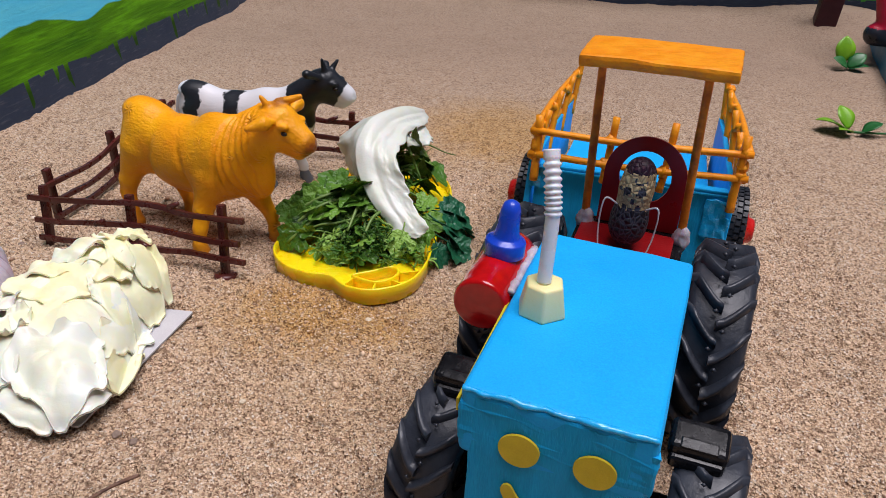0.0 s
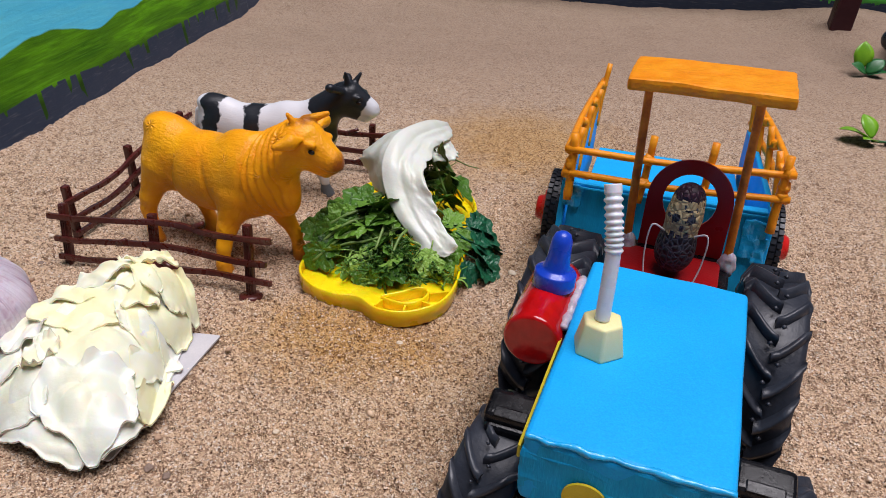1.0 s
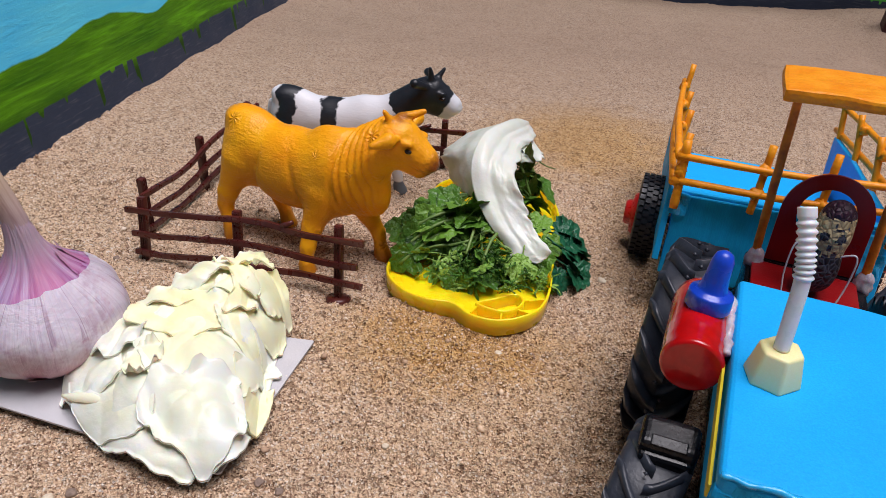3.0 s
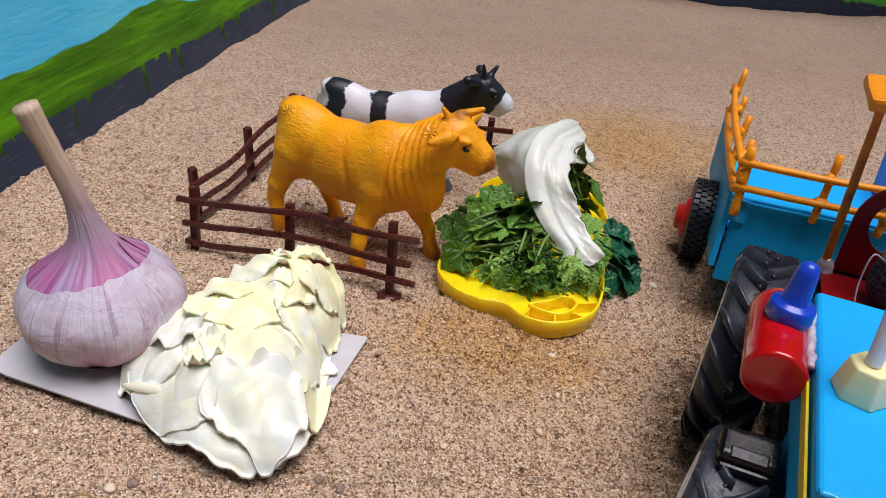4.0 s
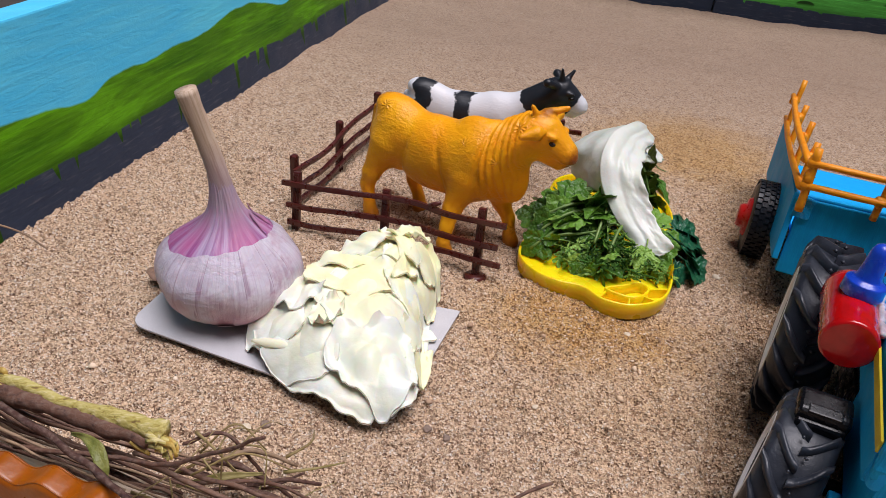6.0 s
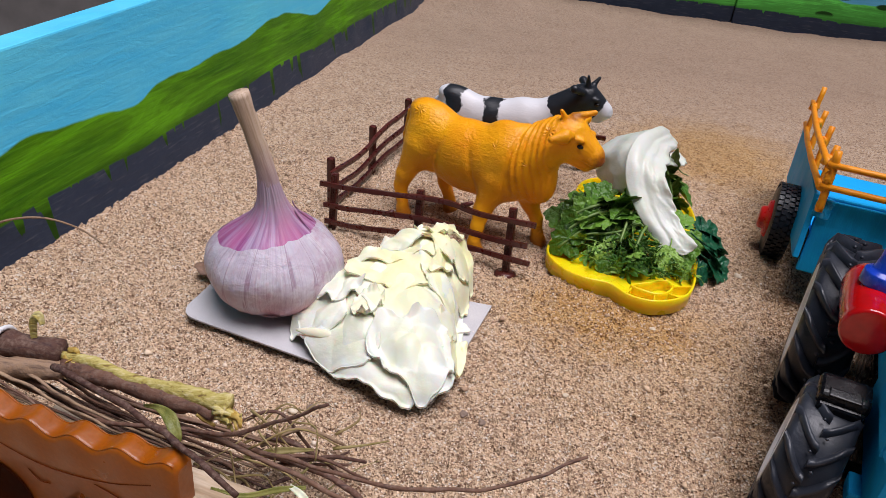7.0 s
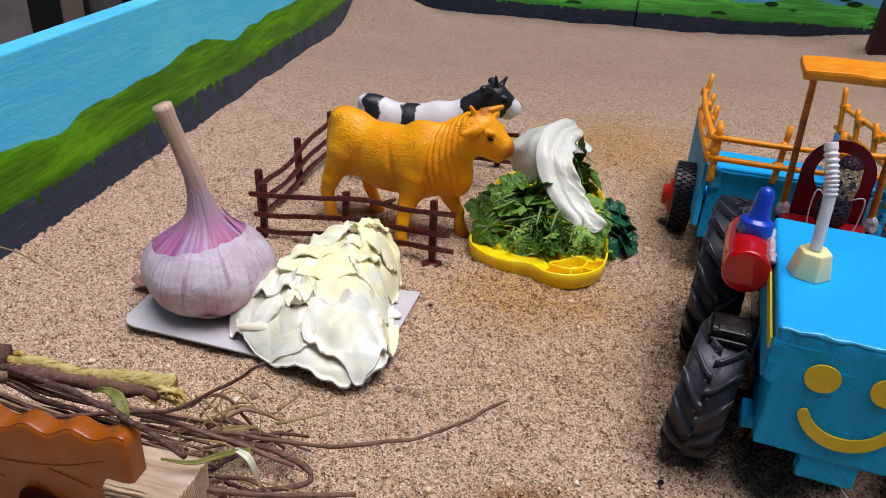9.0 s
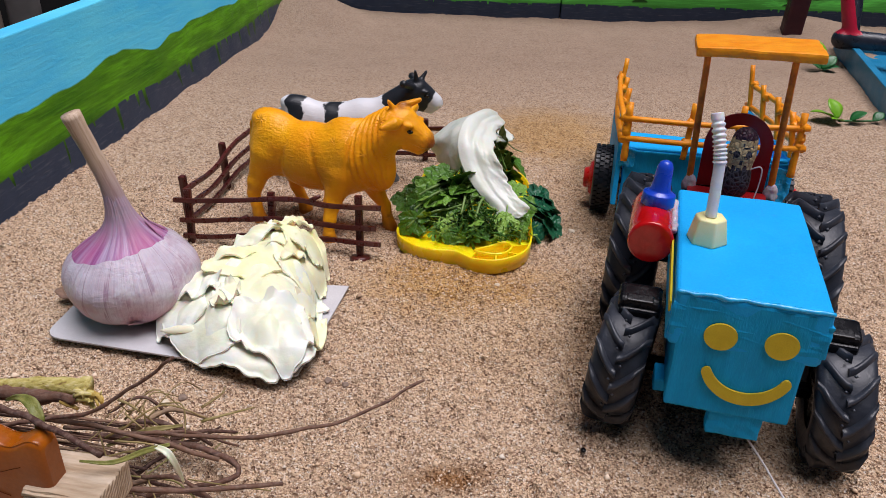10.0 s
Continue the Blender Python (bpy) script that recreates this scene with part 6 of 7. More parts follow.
def make_tray():
    line = closed_line(TRAY_LINE, 8)
    v, f = rim_wall(line, 0.0003, 0.0098, 0.0013, 0.0006)
    part("rim", mesh_from("rim", v, f, M_TRAY), None, tray)
    bm = bmesh.new()
    face = bm.faces.new([bm.verts.new((p.x * 1.0, p.y, 0.0026)) for p in line])
    out = bmesh.ops.extrude_face_region(bm, geom=[face])
    bmesh.ops.translate(bm, vec=(0, 0, 0.0012), verts=[q for q in out["geom"] if isinstance(q, bmesh.types.BMVert)])
    bmesh.ops.recalc_face_normals(bm, faces=bm.faces[:])
    part("base", bm, M_TRAY, tray)
    ring = closed_line(((-0.0285, 0.3608), (-0.0172, 0.3552), (-0.0091, 0.3578), (-0.0045, 0.3655), (-0.0085, 0.3708), (-0.0188, 0.3660)), 6)
    v, f = rim_wall(ring, 0.003, 0.0102, 0.0012)
    part("inner_ring", mesh_from("inner_ring", v, f, M_TRAY), None, tray, "half-round raised ring")
    for a, b in (((-0.0277, 0.3595), (-0.0308, 0.3540)), ((-0.0160, 0.3556), (-0.0168, 0.3505)), ((-0.0080, 0.3590), (-0.0022, 0.3560)), ((-0.0045, 0.3662), (0.0062, 0.3690))):
        d = Vector((b[0] - a[0], b[1] - a[1], 0))
        part("divider", box((d.length, 0.0009, 0.0055), (0, 0, 0), 0.0002), M_TRAY, tray, m=Matrix.Translation(((a[0] + b[0]) / 2, (a[1] + b[1]) / 2, 0.0064)) @ Matrix.Rotation(math.atan2(d.y, d.x), 4, "Z"))
    v, f = lathe([(0.0, 0.0), (0.0010, 0.0), (0.0008, 0.006), (0.0, 0.0095)], 8)
    part("peg", mesh_from("peg", v, f, M_TRAY), None, tray, m=pose(0.0084, 0.3800, 0.0090))


make_tray()


def herb_shape(seed, lacy=False):
    """A toothed, folded leaf of unit size with its stem at the origin: broad and three-lobed, or lacy and five-lobed."""
    rnd = random.Random(seed)
    n = 60
    if lacy:
        lean = [(math.pi / 2 + d + rnd.uniform(-0.1, 0.1), long_ * rnd.uniform(0.85, 1.1), 0.34) for d, long_ in ((0, 1.0), (0.75, 0.85), (-0.75, 0.85), (1.5, 0.6), (-1.5, 0.6))]
    else:
        lean = [(math.pi / 2, 1.0, 0.78), (math.pi / 2 + rnd.uniform(0.95, 1.2), rnd.uniform(0.75, 0.92), 0.78), (math.pi / 2 - rnd.uniform(0.95, 1.2), rnd.uniform(0.75, 0.92), 0.78)]
    fold, droop, twist = rnd.uniform(0.2, 0.6), rnd.uniform(0.05, 0.4), rnd.uniform(-0.3, 0.3)
    crumple = 0.14 if lacy else 0.05
    verts, faces = [], []
    for s in (0.4, 0.72, 1.0):
        for i in range(n):
            a = 2 * math.pi * i / n
            out = 0.16 if lacy else 0.50
            for at, long_, wide in lean:
                d = (a - at + math.pi) % (2 * math.pi) - math.pi
                out = max(out, long_ * max(1 - abs(d / wide) ** 2.0, 0) ** 0.4 if abs(d) < wide else 0)
            tooth = 1 + (0.055 * math.cos(i * 2 * math.pi / 5) + 0.03 * rnd.uniform(-1, 1)) * s ** 3
            r = s * out * tooth
            x, y = 0.88 * r * math.cos(a), 0.12 + 0.80 * r * math.sin(a)
            z = fold * abs(x) * 0.6 - droop * y * y + twist * x * y + crumple * noise.noise(Vector((x * 3.0, y * 3.0, seed * 2.3))) + 0.02 * s ** 2 * noise.noise(Vector((x * 9, y * 9, seed)))
            verts.append((x, y, z))
    verts.append((0, 0.12, -0.01))
    c = len(verts) - 1
    for i in range(n):
        j = (i + 1) % n
        faces.append((c, i, j))
        for k in range(2):
            faces.append((k * n + i, (k + 1) * n + i, (k + 1) * n + j, k * n + j))
    v, f = tube([(0, 0.14, -0.005), (0, -0.3, 0.0), (0.05, -0.85, -0.08)], [0.034, 0.026], 5, 3)
    return joined([(verts, faces), (v, f)])


greens = thing("herb_pile", pose(-0.0215, 0.4145, 0.0035), "pile of fresh green parsley leaves and stems in the tray", "herbs")


def pile_height(x, y):
    z = 0.004 + 0.0165 * math.exp(-((x + 0.010) / 0.034) ** 4 - ((y - 0.008) / 0.034) ** 4) + 0.026 * math.exp(-((x - 0.018) / 0.015) ** 2 - ((y - 0.050) / 0.018) ** 2)
    # pressed down under the long white leaf
    at = float(np.interp(y, (-0.018, -0.012, 0.0, 0.010, 0.020, 0.033), (0.0195, 0.0150, 0.0070, -0.0015, -0.0078, -0.0052)))
    if -0.020 < y < 0.045 and at - 0.006 < x < at + 0.018:
        z = min(z, float(np.interp(y, (-0.018, -0.012, 0.0, 0.010, 0.020, 0.033), (0.004, 0.007, 0.013, 0.020, 0.028, 0.036))))
    return z


def herbs():
    rnd = random.Random(7)
    raw = [herb_shape(s, s > 5) for s in range(10)]
    shapes = [mesh_from("leaf", v, f, M_HERB) for v, f in raw]
    teal = [mesh_from("leaf", v, f, M_HERB_TEAL) for v, f in raw[:4]]
    olive = [mesh_from("leaf", v, f, M_HERB_OLIVE) for v, f in raw[:3]]
    n = 0
    while n < 118:
        x, y = rnd.uniform(-0.046, 0.036), rnd.uniform(-0.036, 0.064)
        if (x / 0.046) ** 2 + ((y - 0.010) / 0.049) ** 2 > 1:
            continue
        deep = n < 60
        # the tray shows behind the pile on both sides of the white leaf
        if (x < -0.006 and y > 0.020 - 0.25 * (x + 0.03)) or (x > 0.022 and y > 0.008 and rnd.random() < 0.6):
            if rnd.random() < 0.94:
                continue
        if not deep and rnd.random() < 0.12:
            continue
        rib_x = float(np.interp(y, (-0.018, -0.012, 0.0, 0.010, 0.020, 0.033), (0.0195, 0.0150, 0.0070, -0.0015, -0.0078, -0.0052)))
        if y > -0.030 and rib_x - 0.009 < x < rib_x + 0.021 and (not deep or y < 0.004):
            continue
        z = max(pile_height(x, y) * (rnd.uniform(0.45, 0.8) if deep else rnd.uniform(0.85, 1.25)), 0.005)
        size = rnd.uniform(0.008, 0.012) if deep else rnd.choice((0.0115, 0.013, 0.0145, 0.016, 0.018))
        broad = rnd.random() < (0.25 if y < -0.008 else 0.62) and not deep
        if not broad and not deep:
            size *= 0.82
        away = math.degrees(math.atan2(x, -(y - 0.01)))
        tilt = 60 * min(math.hypot(x / 0.046, (y - 0.01) / 0.049), 1) ** 2
        part("leaf", shapes[rnd.randrange(6) if broad else 6 + rnd.randrange(4)], None, greens, m=pose(x, y, z, -tilt * (0.7 if broad else 1.0) + rnd.gauss(0, 18 if broad else 34), rnd.gauss(0, 18 if broad else 34), 180 + away + rnd.uniform(-70, 70)) @ Matrix.Diagonal((size, size, size, 1)))
        n += 1
    # broad leaves that lie open on the pile
    for x, y, z, tilt, turn, size in ((-0.032, -0.004, 0.022, 40, 95, 0.0150), (-0.020, 0.008, 0.024, 30, 60, 0.0165), (-0.008, 0.004, 0.024, 42, -60, 0.0150), (-0.034, -0.014, 0.016, 46, 120, 0.0150), (-0.022, -0.008, 0.020, 38, 150, 0.0160), (-0.042, -0.006, 0.015, 30, 75, 0.0140), (-0.010, -0.006, 0.0215, 30, 200, 0.0130), (-0.040, -0.020, 0.011, 55, 140, 0.0140), (0.016, -0.024, 0.013, 40, 170, 0.0130), (0.024, -0.018, 0.012, 35, 205, 0.0130), (0.030, -0.006, 0.014, 35, -110, 0.0120), (0.026, 0.006, 0.016, 30, -60, 0.0110), (-0.030, 0.016, 0.013, 25, 80, 0.0110)):
        part("leaf", shapes[rnd.randrange(6)], None, greens, m=pose(x, y, z, tilt, rnd.uniform(-14, 14), 0) @ pose(0, 0, 0, 0, 0, turn) @ Matrix.Diagonal((size, size, size, 1)))
    # long stems that fan out from under the white leaf
    for k, (x0, y0, z0, x1, y1, z1) in enumerate(((-0.004, 0.020, 0.026, -0.040, 0.006, 0.017), (-0.006, 0.018, 0.027, -0.036, 0.016, 0.016), (-0.010, 0.004, 0.026, -0.046, -0.010, 0.015), (-0.014, -0.002, 0.024, -0.044, -0.018, 0.012), (-0.004, 0.000, 0.024, -0.012, -0.026, 0.016), (0.004, -0.010, 0.020, -0.004, -0.030, 0.013), (0.010, 0.040, 0.046, 0.024, 0.030, 0.022), (0.008, 0.044, 0.044, 0.016, 0.050, 0.016), (0.006, 0.042, 0.046, 0.012, 0.034, 0.020), (0.012, 0.046, 0.044, 0.030, 0.042, 0.016))):
        mid = ((x0 + x1) / 2, (y0 + y1) / 2, (z0 + z1) / 2 + 0.0035)
        v, f = tube([(x0, y0, z0), mid, (x1, y1, z1)], [0.0010, 0.0007], 7, 6, 0.1)
        part("stem", mesh_from("stem", v, f, M_STEM), None, greens, "long pale green stem")
    # limp olive leaves hanging under the curl of the white leaf
    for k in range(16):
        x, y, z = rnd.uniform(0.004, 0.024), rnd.uniform(0.034, 0.052), rnd.uniform(0.018, 0.038)
        part("leaf", olive[k % 3], None, greens, "limp olive leaf", m=pose(x, y, z, 150 + rnd.gauss(0, 18), rnd.gauss(0, 18), rnd.uniform(-50, 50)) @ Matrix.Diagonal((0.007, 0.016, 0.012, 1)))
    # a fringe of small lacy leaves along the front
    for k in range(44):
        x = rnd.uniform(-0.034, 0.030)
        y = rnd.uniform(-0.033, -0.016) + 0.10 * max(-x - 0.02, 0)
        size = rnd.uniform(0.0065, 0.0100)
        part("leaf", shapes[6 + k % 4], None, greens, m=pose(x, y, rnd.uniform(0.004, 0.013) * (1.0 if x < 0.012 else 0.6), rnd.gauss(-30, 30), rnd.gauss(0, 32), rnd.uniform(90, 270)) @ Matrix.Diagonal((size, size, size, 1)))
    # a darker sprig hangs over the tray's side
    for k, (x, y, z, tilt, turn, size) in enumerate(((0.040, 0.004, 0.012, -20, -100, 0.018), (0.042, -0.010, 0.009, -42, -100, 0.018), (0.044, -0.006, 0.008, -45, -80, 0.019), (0.040, 0.010, 0.012, -25, -60, 0.017), (0.036, -0.022, 0.005, -50, -140, 0.013), (0.046, 0.004, 0.006, -35, -70, 0.016), (0.044, 0.012, 0.010, -25, -60, 0.015), (0.044, -0.018, 0.005, -40, -110, 0.014))):
        part("leaf", teal[k % 4], None, greens, "dark blue-green leaf", m=pose(x, y, z, tilt, rnd.uniform(-20, 20), turn) @ Matrix.Diagonal((size, size, size, 1)))
    pieces = []
    for _ in range(60):
        # feathery sprigs at the front
        p = Vector((rnd.gauss(0.000, 0.010), rnd.gauss(-0.027, 0.006), 0))
        p.z = max(pile_height(p.x, p.y) * rnd.uniform(0.8, 1.1), 0.008)
        d = Vector((rnd.uniform(-1, 1), rnd.uniform(-1.2, -0.1), rnd.uniform(-0.1, 0.7))).normalized()
        s = rnd.uniform(0.006, 0.010)
        pieces.append(tube([p, p + d * s * 0.6 + Vector((0, 0, 0.0005)), p + d * s], [0.0005, 0.0003], 5, 2))
        for _k in range(10):
            e = (d + 0.9 * Vector((rnd.uniform(-1, 1), rnd.uniform(-1, 1), rnd.uniform(-0.5, 0.8)))).normalized()
            q = p + d * s * rnd.uniform(0.3, 1.0)
            pieces.append(tube([q, q + e * s * 0.22], [0.0005, 0.00025], 4, 1))
    v, f = joined(pieces)
    fine = part("fine_leaves", mesh_from("fine_leaves", v, f, M_FINE), None, greens, "feathery green leaflets")
    fine["kind"] = "stuff"
    for k in range(30):
        x, y = rnd.uniform(-0.034, 0.022), rnd.uniform(-0.022, 0.040)
        a = rnd.uniform(0, 2 * math.pi) if k % 2 else rnd.uniform(-0.4, 0.7)
        l = rnd.uniform(0.014, 0.030)
        d = Vector((math.cos(a), math.sin(a), 0))
        line = []
        for t in (0.0, 0.35, 0.7, 1.0):
            p = Vector((x, y, 0)) + d * l * (t - 0.5)
            p.z = max(pile_height(p.x, p.y) * 1.02 + 0.0015 * rnd.uniform(-1, 1.4), 0.006)
            line.append(p)
        v, f = tube(line, [0.0008, 0.0005], 6, 4)
        part("stem", mesh_from("stem", v, f, M_STEM), None, greens)
    v, f = tube([(0.020, 0.050, 0.037), (0.029, 0.062, 0.029), (0.038, 0.078, 0.018), (0.0455, 0.0864, 0.0125)], [0.0007, 0.0003], 6, 5)
    part("stem", mesh_from("stem", v, f, M_STEM), None, greens, "thin curling brown-green stem")


herbs()


def sheet(left, right, bulge, face, cols, steps, seed, rib=True, fray=0.0, pleat=0.0012, thick=0.0007):
    """A leaf between two edge lines, bulging towards face; the part by the left edge is a smooth thick rib, the rest is puckered."""
    a, b = curve_points(left, steps), curve_points(right, steps)
    n = len(a)
    face = Vector(face).normalized()
    vs, fs = [], []
    for i in range(n):
        u = i / (n - 1)
        p, q = a[i], b[i]
        q = q + (q - p) * fray * (noise.noise(Vector((u * 14, seed, 0.3))) + 0.7 * noise.noise(Vector((u * 37, seed, 1.3))))
        span = (q - p).length
        for j in range(cols + 1):
            w = j / cols
            z = bulge * math.sin(math.pi * (0.10 + 0.86 * w)) ** 0.8
            if rib:
                z += 0.0013 * math.exp(-((w - 0.18) / 0.16) ** 2) - 0.0005 * math.exp(-((w - 0.42) / 0.06) ** 2)
            rough = min(max((w - (0.45 if rib else 0.08)) / 0.2, 0), 1)
            z += rough * pleat * (0.38 * math.sin(w * 8 + 4.0 * noise.noise(Vector((u * 1.6, w * 1.2, seed)))) + 0.9 * noise.noise(Vector((u * 5.5, w * 2.6, seed + 2.0))))
            ridge = 1 - 3.0 * abs(noise.noise(Vector((u * 7.0 + w * 2, w * 3.0 - u * 2, seed + 4.0))))
            z += rough * 0.0006 * max(ridge, 0) ** 2 + 0.0003 * rough * noise.noise(Vector((u * 40, w * 16, seed)))
            z += 0.0030 * max(w - 0.75, 0) / 0.25 * noise.noise(Vector((u * 17, seed, 6.0)))
            vs.append(p.lerp(q, w) + face * z)
    k = cols + 1
    for i in range(n - 1):
        for j in range(cols):
            fs.append((i * k + j, i * k + j + 1, (i + 1) * k + j + 1, (i + 1) * k + j))
    bm = bmesh.new()
    q = [bm.verts.new(p) for p in vs]
    for f_ in fs:
        bm.faces.new([q[t] for t in f_])
    bmesh.ops.recalc_face_normals(bm, faces=bm.faces[:])
    bmesh.ops.solidify(bm, geom=bm.faces[:], thickness=thick)
    return bm


def white_leaf():
    """A long white leaf that leans up over the greens and curls over at its top, with a folded lobe behind its rib."""
    lettuce = thing("lettuce_leaf", pose(0, 0, 0), "crisp white leaf with a thick rib leaning on the greens", "lettuce leaf")
    left = ((-0.0105, 0.3965, 0.0145), (-0.0135, 0.4005, 0.0180), (-0.0240, 0.4085, 0.0285), (-0.0318, 0.4205, 0.0405), (-0.0330, 0.4310, 0.0520), (-0.0270, 0.4460, 0.0600), (-0.0150, 0.4630, 0.0605), (-0.0065, 0.4800, 0.0560), (0.0015, 0.4985, 0.0475))
    right = ((0.0025, 0.3905, 0.0150), (0.0075, 0.3925, 0.0200), (0.0012, 0.4050, 0.0270), (-0.0050, 0.4130, 0.0360), (-0.0095, 0.4210, 0.0460), (-0.0070, 0.4400, 0.0505), (-0.0005, 0.4580, 0.0505), (0.0045, 0.4740, 0.0475), (0.0055, 0.4960, 0.0430))
    part("blade", sheet(left, right, 0.0012, (0.15, -0.70, 0.60), 34, 9, 1.0, True, 0.09), M_CHICORY, lettuce, "long white blade with a thick smooth rib", smooth=True)
    # the torn frill under the curl
    left = ((-0.0085, 0.4480, 0.0505), (-0.0040, 0.4580, 0.0490), (0.0000, 0.4680, 0.0475), (0.0025, 0.4790, 0.0450))
    right = ((-0.0050, 0.4460, 0.0440), (0.0045, 0.4520, 0.0425), (0.0085, 0.4610, 0.0425), (0.0065, 0.4740, 0.0400))
    part("frill", sheet(left, right, 0.0014, (0.4, -0.6, 0.6), 14, 8, 7.0, False, 0.18, 0.0010), M_CHICORY, lettuce, "torn curling frill of the leaf", smooth=True)
    # the lobe folded back behind the rib
    left = ((-0.0270, 0.4200, 0.0330), (-0.0305, 0.4290, 0.0430), (-0.0275, 0.4420, 0.0530), (-0.0190, 0.4540, 0.0585), (-0.0100, 0.4650, 0.0590))
    right = ((-0.0380, 0.4500, 0.0225), (-0.0435, 0.4640, 0.0270), (-0.0475, 0.4670, 0.0370), (-0.0365, 0.4710, 0.0470), (-0.0220, 0.4720, 0.0530))
    part("lobe", sheet(left, right, 0.0036, (-0.3, -0.7, 0.5), 26, 9, 3.0, False, 0.12, 0.0015), M_LOBE, lettuce, "pale grey-green folded lobe", smooth=True)


white_leaf()

# ---- the toy wagon with brushwood ----
WAGON = pose(-0.1900, 0.1560, 0, 0, 0, 166)  # local x runs along the side panel away from its free end, local y towards the camera
wagon = thing("toy_wagon", WAGON, "toy wagon of pale wood with an orange-brown scalloped plastic side", "toy wagon")


def scalloped_side():
    n = 140
    start, length, low, back, face = -0.003, 0.088, 0.004, -0.0072, 0.0015
    top = []
    for i in range(n + 1):
        x = start + length * i / n
        z = float(np.interp(x, (-0.003, 0.010, 0.020, 0.040, 0.085), (0.0560, 0.0558, 0.0542, 0.0518, 0.0522))) + 0.0017 * math.cos((x - 0.0175) * 2 * math.pi / 0.0168)
        top.append((x, z))
    # half a section: upright face, rounded shoulder, slightly hollow top
    prof = [(face, None), (face, -0.0020), (face - 0.0003, -0.0010), (face - 0.0009, -0.0003), (face - 0.0018, 0.0), ((face + back) / 2, -0.0006), (back + 0.0018, 0.0), (back + 0.0008, -0.0003), (back + 0.0002, -0.0012), (back, -0.0022), (back, None)]
    bm = bmesh.new()
    grid = []
    for i, (x, z) in enumerate(top):
        u = min(i, n - i) / 6
        round_ = 0.0012 * (1 - math.sqrt(max(1 - (1 - min(u, 1)) ** 2, 0)))
        grid.append([bm.verts.new((x, y - round_ * (1 if y > -0.003 else -1), low if dz is None else z + dz - round_)) for y, dz in prof])
    for i in range(n):
        for k in range(len(prof) - 1):
            bm.faces.new((grid[i][k], grid[i + 1][k], grid[i + 1][k + 1], grid[i][k + 1]))
        bm.faces.new((grid[i][-1], grid[i + 1][-1], grid[i + 1][0], grid[i][0]))
    bm.faces.new(grid[0])
    bm.faces.new(grid[-1][::-1])
    bmesh.ops.recalc_face_normals(bm, faces=bm.faces[:])
    side = part("side_panel", bm, M_TOY, wagon, "orange-brown plastic side with a scalloped top", smooth=True)
    for poly in side.data.polygons:
        poly.use_smooth = abs(poly.normal.x) < 0.9
    # thin seams along the scallops, engraved lines and two recess-shade discs on the face
    for y in (face - 0.0010, back + 0.0012):
        v, f = tube([(x, y, z - 0.0001) for x, z in top[2:-2:3]], [0.00022, 0.00022], 6, 2)
        part("seam", mesh_from("seam", v, f, M_TOY), None, side)
    for pts in (((0.006, 0.0470), (0.024, 0.0400), (0.048, 0.0367), (0.072, 0.0412)), ((0.0126, 0.0336), (0.020, 0.0358), (0.0276, 0.0374)), ((0.046, 0.0290), (0.050, 0.0285), (0.054, 0.0320))):
        v, f = tube([(x, face + 0.0001, z) for x, z in pts], [0.00012, 0.0002, 0.00012], 6, 6)
        part("groove", mesh_from("groove", v, f, M_GROOVE), None, side, "dark engraved line")
    # flat dark discs stand in for the shade inside two arched recesses
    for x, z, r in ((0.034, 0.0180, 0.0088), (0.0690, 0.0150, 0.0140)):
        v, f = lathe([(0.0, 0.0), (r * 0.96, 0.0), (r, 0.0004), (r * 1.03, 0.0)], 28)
        part("hole", mesh_from("hole", [(a, c, b) for a, b, c in v], f, M_RECESS_SHADE), None, side, "flat dark disc painted as the shade of a recess", pose(x, face + 0.0002, z))
    return side


scalloped_side()
part("plank", rough_up(box((0.026, 0.0185, 0.012), (-0.0065, -0.0060, 0.0335), 0.0008), 0.0004, 0.004, 5), M_WOOD, wagon, "rough-sawn pale wooden plank")
for k in range(5):
    z = 0.0290 + 0.0023 * k
    v, f = tube([(-0.0180 + 0.006 * q, 0.0034, z + 0.0004 * math.sin(k * 3 + q * 1.7)) for q in range(5)], [0.0005, 0.0009, 0.0006, 0.0009], 6, 4, 0.5)
    part("saw_ridge", mesh_from("saw_ridge", v, f, M_WOOD), None, wagon, "raised saw mark")
part("support", box((0.016, 0.012, 0.030), (-0.006, -0.0015, 0.0130), 0.001), M_WOOD, wagon, "small wooden block")
part("bed", rough_up(box((0.080, 0.034, 0.010), (0.045, -0.0245, 0.0080), 0.0008), 0.0004, 0.004, 3), M_WOOD, wagon, "pale wooden bed of the wagon")


def twig(points, r0, r1, material=None, name="twig", label="thin brown dry twig", category="twig", wob=0.22, sides=8, knots=True):
    line = curve_points(points, 10)
    n = len(line)
    radii = np.linspace(r0, r1, n)
    if knots:
        # slight kinks from bud to bud, and a swelling at each
        for i in range(1, n - 1):
            p = Vector(line[i])
            line[i] = p + 0.0011 * min(i, n - 1 - i, 4) / 4 * noise.noise_vector(p * 95)
            radii[i] *= 1 + 0.5 * max(0, noise.noise(p * 150) - 0.12)
    v, f = tube(line, radii, sides, 1, wob)
    o = Vector(points[0])
    me = mesh_from(name, [Vector(p) - o for p in v], f, material or M_TWIG)
    return thing(name, Matrix.Translation(o), label, category, "brushwood on the wagon", me)


